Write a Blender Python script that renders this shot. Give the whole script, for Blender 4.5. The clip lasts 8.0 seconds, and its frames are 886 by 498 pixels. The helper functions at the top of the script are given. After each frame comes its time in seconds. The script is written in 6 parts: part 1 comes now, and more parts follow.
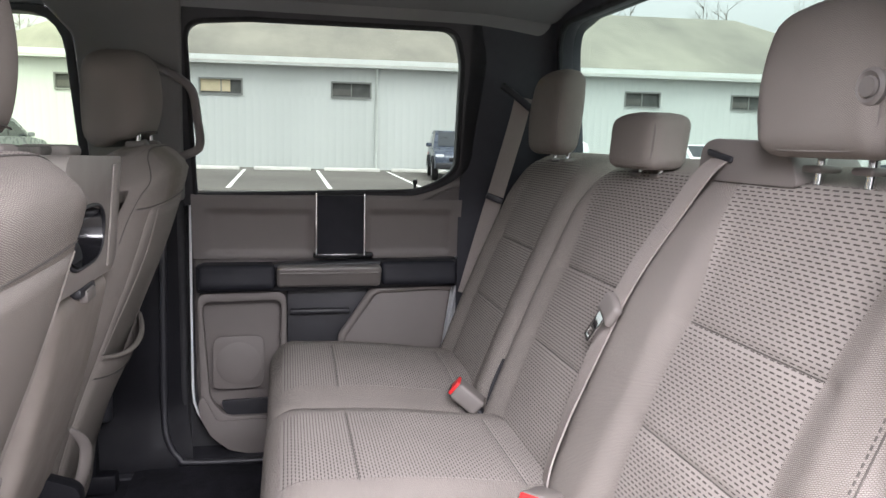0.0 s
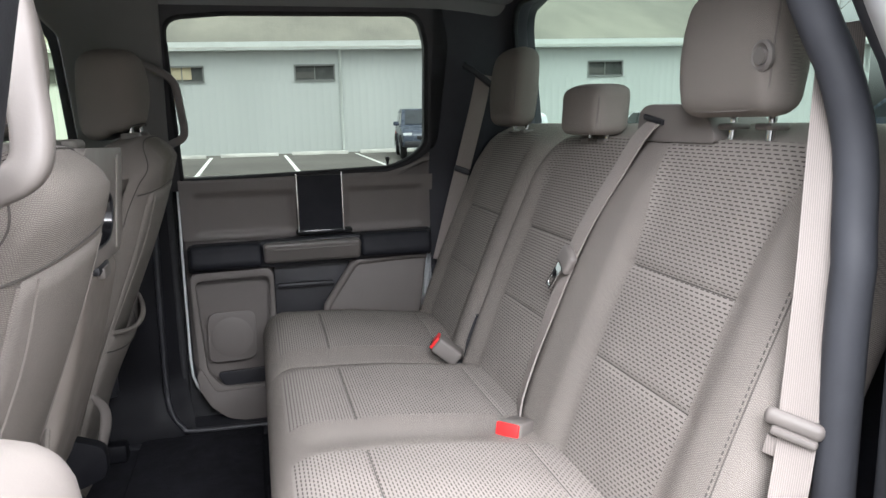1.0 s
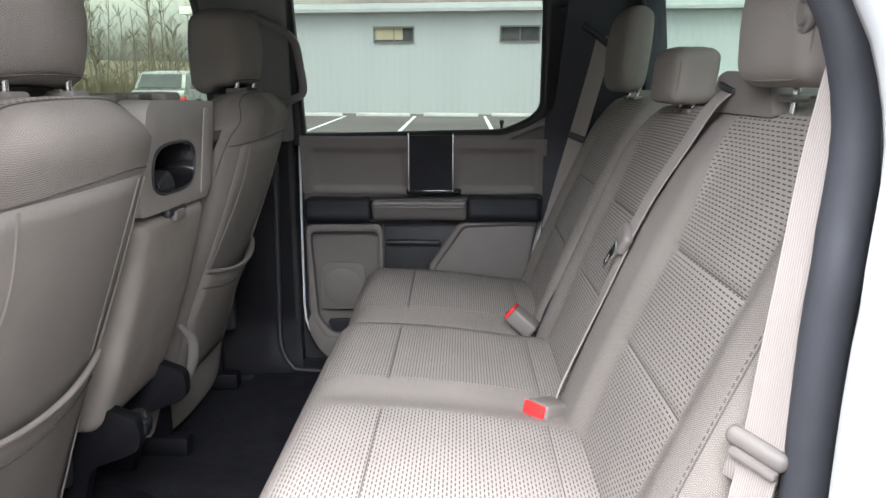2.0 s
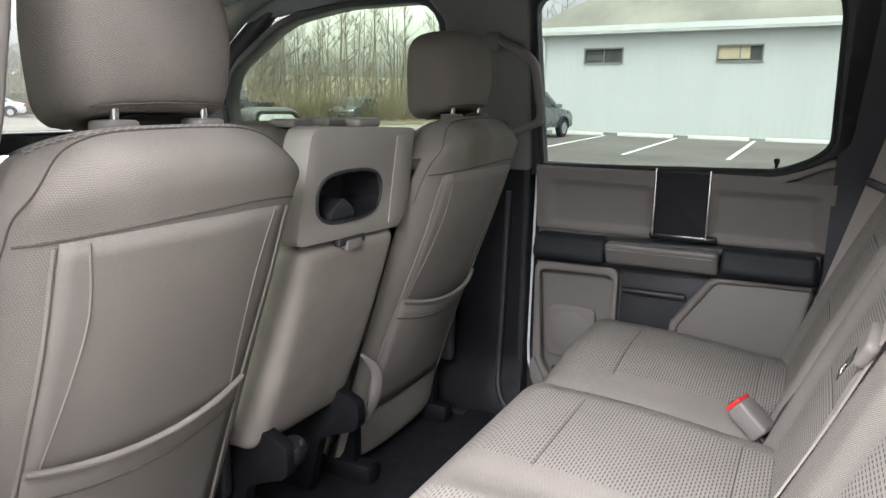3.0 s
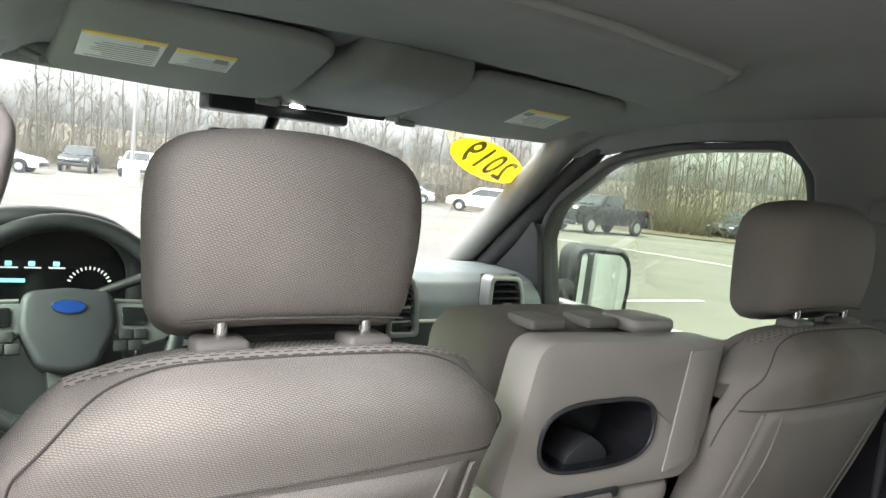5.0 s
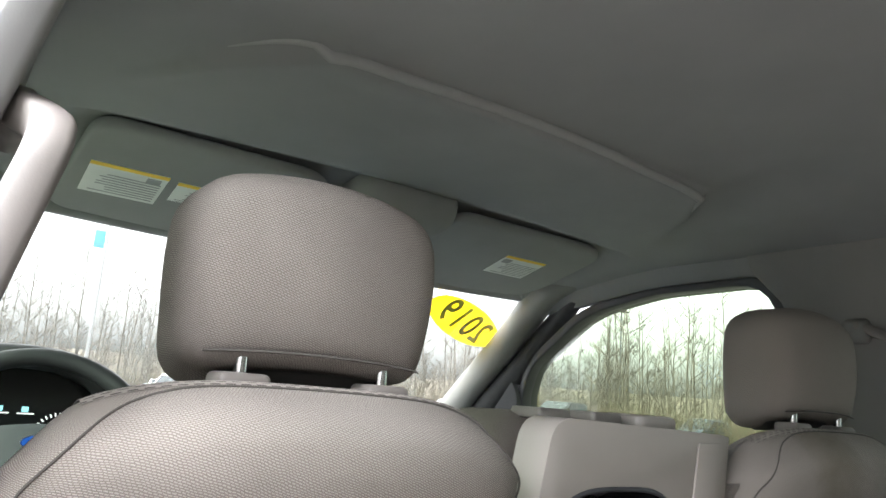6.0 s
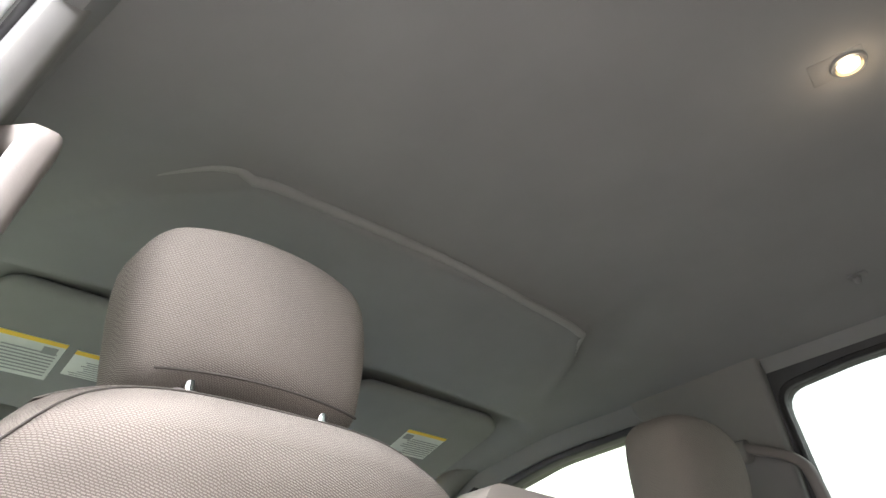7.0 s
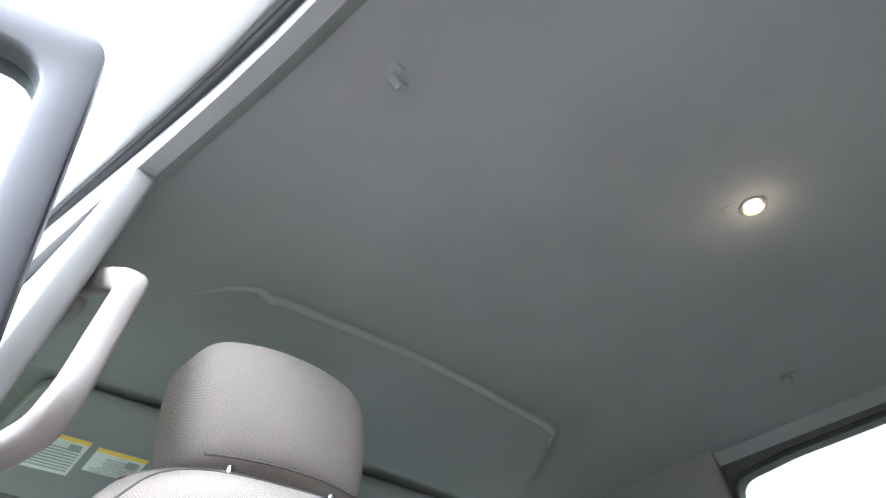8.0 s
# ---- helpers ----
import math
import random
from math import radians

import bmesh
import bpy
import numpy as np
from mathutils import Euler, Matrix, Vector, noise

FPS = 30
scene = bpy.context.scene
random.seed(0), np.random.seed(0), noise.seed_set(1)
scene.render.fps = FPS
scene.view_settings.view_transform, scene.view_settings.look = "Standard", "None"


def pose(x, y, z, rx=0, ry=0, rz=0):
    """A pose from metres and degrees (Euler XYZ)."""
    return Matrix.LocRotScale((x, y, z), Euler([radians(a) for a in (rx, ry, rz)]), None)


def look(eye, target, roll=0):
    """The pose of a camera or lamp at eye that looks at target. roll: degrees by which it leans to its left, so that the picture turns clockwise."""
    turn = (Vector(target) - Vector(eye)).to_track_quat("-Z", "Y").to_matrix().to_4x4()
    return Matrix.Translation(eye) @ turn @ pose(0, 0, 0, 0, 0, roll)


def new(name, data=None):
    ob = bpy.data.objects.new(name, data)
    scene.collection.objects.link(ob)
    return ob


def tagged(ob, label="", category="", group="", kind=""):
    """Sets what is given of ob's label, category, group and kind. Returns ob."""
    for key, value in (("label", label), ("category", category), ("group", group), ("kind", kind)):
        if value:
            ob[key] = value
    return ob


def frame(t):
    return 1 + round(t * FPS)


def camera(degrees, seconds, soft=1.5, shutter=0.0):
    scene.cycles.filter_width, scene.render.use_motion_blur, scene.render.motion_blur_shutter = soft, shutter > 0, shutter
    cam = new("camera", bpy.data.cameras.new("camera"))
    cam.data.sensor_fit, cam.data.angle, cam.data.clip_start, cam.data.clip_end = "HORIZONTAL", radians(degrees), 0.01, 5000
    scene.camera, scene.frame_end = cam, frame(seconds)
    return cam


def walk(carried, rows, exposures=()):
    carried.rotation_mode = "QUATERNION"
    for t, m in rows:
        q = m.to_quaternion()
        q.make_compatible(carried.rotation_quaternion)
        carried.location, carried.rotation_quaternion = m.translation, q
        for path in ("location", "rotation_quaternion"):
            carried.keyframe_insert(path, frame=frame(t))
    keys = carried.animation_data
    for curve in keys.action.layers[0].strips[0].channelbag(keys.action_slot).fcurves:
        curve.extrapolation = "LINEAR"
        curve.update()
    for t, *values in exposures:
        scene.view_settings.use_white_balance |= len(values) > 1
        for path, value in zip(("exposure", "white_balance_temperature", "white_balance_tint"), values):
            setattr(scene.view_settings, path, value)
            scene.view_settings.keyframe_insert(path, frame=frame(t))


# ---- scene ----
cam = camera(63.2, 8.0)
EXPOSURES = [(0.0, 2.42, 6350, 19), (1.0, 2.08, 6250, 13), (2.5, 2.34, 6200, 12), (3.5, 2.75, 6450, 12), (4.5, 2.85, 6400, 10), (5.8, 2.9, 6250, 10), (7.0, 3.25, 6500, 14), (8.0, 3.5, 5750, 10)]
PATH = [
    (0, (0.297, -1.181, 1.534), (0.717, 0.753, 1.24), 1.5),
    (0.2, (0.264, -1.256, 1.521), (0.747, 0.663, 1.237), 1.1),
    (0.5, (0.24, -1.32, 1.537), (0.781, 0.58, 1.22), -0.8),
    (1, (0.259, -1.337, 1.533), (0.748, 0.57, 1.179), -1.4),
    (1.2, (0.302, -1.357, 1.525), (0.72, 0.563, 1.152), -1.1),
    (2.3, (0.619, -1.316, 1.53), (0.314, 0.606, 1.069), 0.3),
    (2.5, (0.669, -1.245, 1.522), (0.174, 0.639, 1.068), 0.5),
    (3, (0.741, -1.08, 1.549), (-0.154, 0.663, 1.145), 1.0),
    (3.5, (0.683, -0.915, 1.595), (-0.55, 0.628, 1.281), 1.9),
    (4, (0.619, -0.773, 1.655), (-0.839, 0.572, 1.4), 3.5),
    (4.5, (0.609, -0.688, 1.678), (-0.987, 0.496, 1.448), 5.2),
    (4.7, (0.611, -0.677, 1.682), (-1.024, 0.453, 1.451), 5.9),
    (5.8, (0.611, -0.704, 1.556), (-1.038, 0.407, 1.774), 5.9),
    (6, (0.6, -0.717, 1.51), (-0.996, 0.417, 1.922), 4.6),
    (6.5, (0.586, -0.733, 1.373), (-0.791, 0.457, 2.203), 0.2),
    (7, (0.567, -0.751, 1.274), (-0.595, 0.455, 2.367), -3.9),
    (7.5, (0.577, -0.788, 1.226), (-0.434, 0.393, 2.484), -5.3),
    (8, (0.684, -0.878, 1.178), (-0.318, 0.257, 2.484), -5.5),
]
walk(cam, [(t, look(eye, target, roll)) for t, eye, target, roll in PATH], EXPOSURES)

# ---- world and light ----
YC = 0.033          # the cab's centre line
world = bpy.data.worlds.new("overcast_sky")
scene.world = world
world.use_nodes = True
wn = world.node_tree.nodes
wl = world.node_tree.links
sky = wn.new("ShaderNodeTexSky")
sky.sky_type = 'NISHITA'
sky.sun_disc = False
sky.sun_elevation = radians(68)
sky.sun_rotation = radians(170)
sky.air_density, sky.dust_density, sky.ozone_density = 1.0, 6.0, 0.6
grey = wn.new("ShaderNodeHueSaturation")
grey.inputs["Saturation"].default_value = 0.06
wl.new(sky.outputs["Color"], grey.inputs["Color"])
wl.new(grey.outputs["Color"], wn["Background"].inputs["Color"])
wn["Background"].inputs["Strength"].default_value = 0.15
sun_data = bpy.data.lights.new("sun", 'SUN')
sun_data.energy, sun_data.angle, sun_data.color = 0.5, radians(30), (1.0, 0.97, 0.93)
sun = new("sun", sun_data)
sun.matrix_world = look((3, -24, 60), (0, 0, 0))

# the sky's light through the open doorway and the other glass
def opening(name, eye, target, wide, high, power):
    d = bpy.data.lights.new(name, 'AREA')
    d.shape, d.size, d.size_y, d.energy, d.color = 'RECTANGLE', wide, high, power, (0.97, 0.99, 1.0)
    o = new(name, d)
    o.matrix_world = look(eye, target)


opening("doorway_sky", (0.15, -2.55, 2.95), (0.42, -0.3, 1.0), 2.8, 1.2, 72.0)


# ---- materials ----
def rgb(r, g, b):
    return (r, g, b, 1.0)


class Mat:
    """A node material with a Principled shader and a few short helpers."""

    def __init__(self, name, color, rough=0.6, metal=0.0, spec=0.5):
        self.m = bpy.data.materials.new(name)
        self.m.use_nodes = True
        self.t = self.m.node_tree
        self.b = self.t.nodes["Principled BSDF"]
        self.b.inputs["Base Color"].default_value = rgb(*color)
        self.b.inputs["Roughness"].default_value = rough
        self.b.inputs["Metallic"].default_value = metal
        self.b.inputs["Specular IOR Level"].default_value = spec
        self.color = color
        self.height = None

    def node(self, kind, **settings):
        n = self.t.nodes.new("ShaderNode" + kind)
        for k, v in settings.items():
            n.inputs[k].default_value = v
        return n

    def link(self, a, b):
        self.t.links.new(a, b)

    def coords(self, kind="Object", scale=(1, 1, 1), turn=(0, 0, 0)):
        c = self.node("TexCoord")
        mp = self.node("Mapping", Scale=scale, Rotation=turn)
        self.link(c.outputs[kind], mp.inputs["Vector"])
        return mp.outputs["Vector"]

    def noise(self, scale, detail=4, rough=0.55, kind="Object", stretch=(1, 1, 1)):
        n = self.node("TexNoise", Scale=scale, Detail=detail, Roughness=rough)
        self.link(self.coords(kind, stretch), n.inputs["Vector"])
        return n.outputs["Fac"]

    def ramp(self, fac, stops):
        r = self.node("ValToRGB")
        e = r.color_ramp.elements
        while len(e) < len(stops):
            e.new(0.5)
        for i, (p, c) in enumerate(stops):
            e[i].position, e[i].color = p, rgb(*c) if len(c) == 3 else c
        self.link(fac, r.inputs["Fac"])
        return r.outputs["Color"]

    def mix(self, fac, a, b, how='MIX'):
        n = self.t.nodes.new("ShaderNodeMix")
        n.data_type, n.blend_type = 'RGBA', how
        for value, slot in ((fac, n.inputs[0]), (a, n.inputs[6]), (b, n.inputs[7])):
            if isinstance(value, bpy.types.NodeSocket):
                self.link(value, slot)
            else:
                slot.default_value = value if not isinstance(value, tuple) else rgb(*value)
        return n.outputs[2]

    def math(self, op, a, b=0.0):
        n = self.t.nodes.new("ShaderNodeMath")
        n.operation = op
        for value, slot in ((a, n.inputs[0]), (b, n.inputs[1])):
            if isinstance(value, bpy.types.NodeSocket):
                self.link(value, slot)
            else:
                slot.default_value = value
        return n.outputs[0]

    def base(self, socket):
        self.link(socket, self.b.inputs["Base Color"])
        return self

    def rough(self, socket):
        self.link(socket, self.b.inputs["Roughness"])
        return self

    def bump(self, socket, strength=0.3, distance=0.001):
        n = self.node("Bump", Strength=strength, Distance=distance)
        self.link(socket, n.inputs["Height"])
        if self.height is not None:
            self.link(self.height, n.inputs["Normal"])
        self.height = n.outputs["Normal"]
        self.link(self.height, self.b.inputs["Normal"])
        return self


def mottled(name, color, rough=0.6, amount=0.18, scale=9.0, grain=350.0, relief=0.15, depth=0.0006, metal=0.0, spec=0.5):
    """A plain material with wear at a large scale and grain at a small one."""
    m = Mat(name, color, rough, metal, spec)
    lo = tuple(c * (1 - amount) for c in color)
    hi = tuple(min(1, c * (1 + amount)) for c in color)
    big = m.noise(scale, 5)
    m.base(m.ramp(big, [(0.3, lo), (0.7, hi)]))
    fine = m.noise(grain, 2)
    m.bump(fine, relief, depth)
    m.rough(m.ramp(m.noise(scale * 2.3, 3), [(0.3, (rough * 0.88,) * 3), (0.7, (min(1, rough * 1.12),) * 3)]))
    return m


def weave(name, color, pitch=0.0019, relief=0.7, stain=None):
    """Coarse car-seat cloth: a diagonal weave over soft stains and nap."""
    m = Mat(name, color, 0.92, 0, 0.25)
    big = m.noise(7, 4)
    body = m.ramp(big, [(0.3, tuple(c * 0.93 for c in color)), (0.72, tuple(c * 1.06 for c in color))])
    b = m.node("TexBrick", Scale=1.0)
    b.inputs["Brick Width"].default_value = pitch * 2
    b.inputs["Row Height"].default_value = pitch
    b.inputs["Mortar Size"].default_value = pitch * 0.34
    b.inputs["Mortar Smooth"].default_value = 0.7
    wob = m.node("TexNoise", Scale=90.0, Detail=2.0)
    m.link(m.coords("UV"), wob.inputs["Vector"])
    bend = m.node("VectorMath")
    bend.operation = 'MULTIPLY_ADD'
    m.link(wob.outputs["Color"], bend.inputs[0])
    bend.inputs[1].default_value = (0.003, 0.003, 0.0)
    far_off = m.node("VectorMath")
    far_off.operation = 'ADD'
    m.link(m.coords("UV", (1, 1, 1), (0, 0, radians(20))), far_off.inputs[0])
    far_off.inputs[1].default_value = (20.0, 20.0, 0.0)
    m.link(far_off.outputs[0], bend.inputs[2])
    m.link(bend.outputs[0], b.inputs["Vector"])
    thread = b.outputs["Fac"]
    if stain:
        far = m.node("VectorMath")
        far.operation = 'DISTANCE'
        m.link(m.coords("Object"), far.inputs[0])
        far.inputs[1].default_value = stain
        ragged = m.math('ADD', far.outputs["Value"], m.math('MULTIPLY', m.noise(22, 5), 0.09))
        spot = m.ramp(ragged, [(0.075, (0.75, 0.75, 0.75)), (0.135, (0, 0, 0))])
        body = m.mix(spot, body, m.mix(1.0, body, (0.62, 0.58, 0.47), 'MULTIPLY'))
    m.base(m.mix(thread, body, m.mix(1.0, body, (0.56, 0.55, 0.54), 'MULTIPLY')))
    up = m.math('SUBTRACT', 1.0, thread)
    m.bump(up, relief, 0.0010)
    m.bump(m.noise(26, 3), 0.25, 0.002)
    return m


def dashed(name, color, wide=0.0128, row=0.0056, relief=0.8):
    """The seat inserts: a pale knit with rows of short dark recessed dashes, every other row shifted."""
    m = Mat(name, color, 0.92, 0, 0.25)
    big = m.noise(8, 4)
    body = m.ramp(big, [(0.3, tuple(c * 0.94 for c in color)), (0.72, tuple(c * 1.06 for c in color))])
    uv = m.coords("UV")
    sep = m.node("SeparateXYZ")
    m.link(uv, sep.inputs[0])
    r = m.math('DIVIDE', sep.outputs[1], row)
    idx = m.math('FLOOR', r)
    odd = m.math('MODULO', m.math('ABSOLUTE', idx), 2.0)
    u = m.math('FRACT', m.math('ADD', m.math('DIVIDE', sep.outputs[0], wide), m.math('MULTIPLY', odd, 0.5)))
    v = m.math('FRACT', r)
    du = m.math('SUBTRACT', 0.35, m.math('ABSOLUTE', m.math('SUBTRACT', u, 0.5)))
    dv = m.math('SUBTRACT', 0.19, m.math('ABSOLUTE', m.math('SUBTRACT', v, 0.5)))
    inu = m.math('MULTIPLY', du, 14.0)
    inv = m.math('MULTIPLY', dv, 12.0)
    dash = m.t.nodes.new("ShaderNodeMath")
    dash.operation, dash.use_clamp = 'MINIMUM', True
    m.link(inu, dash.inputs[0])
    m.link(inv, dash.inputs[1])
    d = m.ramp(dash.outputs[0], [(0.0, (0, 0, 0)), (0.8, (1, 1, 1))])
    grain = m.noise(900, 2)
    dark = m.mix(1.0, body, (0.27, 0.264, 0.258), 'MULTIPLY')
    cloth = m.mix(m.ramp(grain, [(0.35, (0, 0, 0)), (0.65, (0.3, 0.3, 0.3))]), body, m.mix(1.0, body, (0.72, 0.72, 0.72), 'MULTIPLY'))
    m.base(m.mix(d, cloth, dark))
    m.bump(m.math('SUBTRACT', 1.0, d), relief, 0.0012)
    m.bump(grain, 0.3, 0.0005)
    return m


CLOTH = (0.305, 0.273, 0.249)
cloth = weave("seat_cloth", CLOTH)
cloth_stained = weave("stained_seat_cloth", CLOTH, 0.0019, 0.7, (0.03, 0.395, 1.465))
cloth_fine = weave("seat_cloth_fine", CLOTH, 0.0016, 0.5)
cloth_back = weave("seat_back_panel_cloth", (0.285, 0.256, 0.235), 0.0012, 0.35)
insert = dashed("seat_insert", (0.268, 0.240, 0.220))
vinyl = mottled("seat_vinyl", (0.235, 0.204, 0.183), 0.62, 0.13, 9, 420, 0.25, 0.0005)
underside_dark = mottled("dark_headrest_underside", (0.085, 0.078, 0.074), 0.7, 0.08, 8, 420, 0.25, 0.0005)
plastic = mottled("taupe_plastic", (0.165, 0.147, 0.136), 0.55, 0.06, 5, 600, 0.3, 0.0003)
plastic_pale = mottled("pale_taupe_plastic", (0.275, 0.247, 0.228), 0.5, 0.06, 5, 600, 0.25, 0.0003)
seal_grey = mottled("weathered_seal_rubber", (0.040, 0.042, 0.050), 0.7, 0.15, 7, 500, 0.3, 0.0004)
stitch_dark = mottled("seam_shadow_thread", (0.075, 0.067, 0.060), 0.9, 0.1)
seam_mid = mottled("seam_thread", (0.17, 0.15, 0.137), 0.9, 0.1)
liner = mottled("headliner_knit", (0.215, 0.215, 0.217), 0.95, 0.06, 4, 700, 0.35, 0.0006, 0, 0.2)
# paler than the headliner: the lip's highlight is put into this colour
liner_fold = mottled("headliner_lip_highlight", (0.275, 0.275, 0.270), 0.9, 0.08, 6, 700, 0.3, 0.0005, 0, 0.3)
visor_cloth = mottled("visor_cloth", (0.25, 0.25, 0.25), 0.9, 0.06, 6, 700, 0.3, 0.0005, 0, 0.2)
pillar_grey = mottled("pillar_plastic", (0.17, 0.166, 0.158), 0.7, 0.06, 5, 600, 0.3, 0.0003)
pillar_light = mottled("upper_pillar_plastic", (0.175, 0.17, 0.164), 0.75, 0.06, 5, 600, 0.3, 0.0003)
black = mottled("black_plastic", (0.022, 0.022, 0.026), 0.5, 0.2, 12, 500, 0.35, 0.0004)
black_soft = mottled("black_rubber", (0.018, 0.018, 0.02), 0.75, 0.2, 14, 300, 0.3, 0.0006)
hub_grey = mottled("wheel_hub", (0.030, 0.031, 0.039), 0.6, 0.1, 8, 500, 0.3, 0.0004)
pillar_black = mottled("pillar_black_plastic", (0.006, 0.006, 0.008), 0.6, 0.2, 8, 500, 0.3, 0.0004, 0, 0.18)
navy = mottled("dark_trim_plastic", (0.011, 0.0115, 0.016), 0.62, 0.15, 8, 500, 0.3, 0.0004, 0, 0.3)
gloss_black = mottled("gloss_black", (0.012, 0.012, 0.014), 0.16, 0.1, 8, 300, 0.03, 0.0002)
carpet = mottled("floor_mat", (0.009, 0.009, 0.012), 0.95, 0.35, 18, 260, 0.9, 0.003, 0, 0.2)
chrome = mottled("chrome", (0.78, 0.78, 0.78), 0.14, 0.04, 20, 200, 0.02, 0.0001, 1.0)
satin = mottled("satin_silver", (0.42, 0.42, 0.43), 0.38, 0.05, 20, 400, 0.1, 0.0002, 0.8)
handle_grey = mottled("door_pull_grey", (0.17, 0.155, 0.145), 0.42, 0.06, 9, 500, 0.2, 0.0003)
white_paint = mottled("white_car_paint", (0.74, 0.76, 0.77), 0.25, 0.02, 3, 60, 0.01, 0.0002)
red_plastic = mottled("red_plastic", (0.72, 0.03, 0.03), 0.4, 0.08, 30, 400, 0.1, 0.0003)
webbing_mat = Mat("belt_webbing", (0.40, 0.345, 0.32), 0.75)
_w = webbing_mat.node("TexWave", Scale=140.0, Distortion=0.0)
webbing_mat.link(webbing_mat.coords("UV"), _w.inputs["Vector"])
webbing_mat.base(webbing_mat.ramp(_w.outputs["Fac"], [(0.2, (0.235, 0.206, 0.190)), (0.8, (0.32, 0.281, 0.260))]))
webbing_mat.bump(_w.outputs["Fac"], 0.5, 0.0006)
webbing_mat.bump(webbing_mat.noise(700, 2), 0.3, 0.0004)
black_web = mottled("black_webbing", (0.02, 0.02, 0.022), 0.8, 0.2)
paper = mottled("label_paper", (0.72, 0.73, 0.70), 0.6, 0.03, 20)
label_yellow = mottled("label_yellow", (0.85, 0.58, 0.06), 0.6, 0.03)
label_ink = mottled("label_ink", (0.33, 0.33, 0.33), 0.7, 0.1)
decal_yellow = mottled("decal_yellow", (0.95, 0.72, 0.0), 0.45, 0.03)
_glow = decal_yellow.node("BsdfTranslucent")
_glow.inputs["Color"].default_value = (0.95, 0.74, 0.02, 1.0)
_film = decal_yellow.node("MixShader")
_film.inputs[0].default_value = 0.55
decal_yellow.link(decal_yellow.b.outputs[0], _film.inputs[1])
decal_yellow.link(_glow.outputs[0], _film.inputs[2])
decal_yellow.link(_film.outputs[0], decal_yellow.t.nodes["Material Output"].inputs["Surface"])
decal_green = mottled("decal_olive", (0.30, 0.31, 0.02), 0.5, 0.1)
dash_blue = mottled("dashboard_pad", (0.125, 0.142, 0.150), 0.48, 0.08, 7, 420, 0.3, 0.0005)
emblem_blue = mottled("emblem_blue", (0.01, 0.04, 0.20), 0.25, 0.1)


def glass_mat(name, tint, gloss=0.35):
    """A thin pane: it lets tinted light straight through, and mirrors by its angle."""
    m = Mat(name, tint)
    out = m.t.nodes["Material Output"]
    clear = m.node("BsdfTransparent")
    clear.inputs["Color"].default_value = rgb(*tint)
    shine = m.node("BsdfGlossy", Roughness=0.02)
    fres = m.node("Fresnel", IOR=1.45)
    smear = m.math('MULTIPLY', fres.outputs[0], gloss)
    mx = m.node("MixShader")
    m.link(smear, mx.inputs[0])
    m.link(clear.outputs[0], mx.inputs[1])
    m.link(shine.outputs[0], mx.inputs[2])
    m.link(mx.outputs[0], out.inputs["Surface"])
    return m


side_glass = glass_mat("green_side_glass", (0.56, 0.66, 0.50), 0.12)
privacy_glass = glass_mat("privacy_glass", (0.33, 0.375, 0.345), 0.15)
rear_glass = glass_mat("rear_glass", (0.33, 0.41, 0.365), 0.2)
shield_glass = glass_mat("windshield_glass", (0.86, 0.88, 0.83), 0.2)
mirror_mat = Mat("mirror_silver", (0.85, 0.88, 0.87), 0.02, 1.0)


def lit(name, color, power):
    m = Mat(name, color)
    m.b.inputs["Emission Color"].default_value = rgb(*color)
    m.b.inputs["Emission Strength"].default_value = power
    return m


dome_glow = lit("dome_lamp_lens", (1.0, 0.66, 0.28), 0.55)
map_glow = lit("map_lamp_lens", (1.0, 0.98, 0.95), 0.6)
screen_glow = lit("screen_blue", (0.20, 0.50, 0.95), 0.7)
screen_white = lit("screen_white", (0.85, 0.90, 0.98), 0.7)
gauge_cyan = lit("gauge_cyan", (0.25, 0.60, 0.66), 0.22)
gauge_white = lit("gauge_white", (0.80, 0.80, 0.78), 0.12)

# ---- mesh helpers ----
BASES = {}


def thing(name, at, label, category, group="", kind=""):
    ob = new(name)
    ob.empty_display_size = 0.1
    ob.location = at
    BASES[ob.name] = Vector(at)
    return tagged(ob, label, category, group, kind)


def boxuv(bm):
    """UVs in metres, by the main direction of each face, where a builder gave none."""
    if bm.loops.layers.uv:
        return
    layer = bm.loops.layers.uv.new("UVMap")
    bm.normal_update()
    for f in bm.faces:
        n = f.normal
        a = max(range(3), key=lambda i: abs(n[i]))
        for lp in f.loops:
            c = lp.vert.co
            lp[layer].uv = ((c.y, c.z), (c.x, c.z), (c.x, c.y))[a]


def part(name, bm, mat, parent=None, label="", smooth=40, category="", kind="", recalc=True):
    if recalc:
        bmesh.ops.recalc_face_normals(bm, faces=bm.faces[:])
    boxuv(bm)
    me = bpy.data.meshes.new(name)
    bm.to_mesh(me)
    bm.free()
    me.materials.append(mat.m)
    if smooth:
        me.shade_smooth()
        me.set_sharp_from_angle(angle=radians(smooth))
    ob = new(name, me)
    if parent is not None:
        ob.parent = parent
        if parent.name in BASES:
            ob.matrix_parent_inverse = Matrix.Translation(-BASES[parent.name])
    return tagged(ob, label, category, "", kind)


def setting(name, bm, mat, label, category, smooth=40):
    return part(name, bm, mat, None, label, smooth, category, "structure")


def join(*bms):
    """One bmesh out of several, with their UVs."""
    out = bms[0]
    boxuv(out)
    for b in bms[1:]:
        boxuv(b)
        me = bpy.data.meshes.new("join")
        b.to_mesh(me)
        b.free()
        out.from_mesh(me)
        bpy.data.meshes.remove(me)
    return out


def moved(bm, m):
    bmesh.ops.transform(bm, matrix=m, verts=bm.verts[:])
    return bm


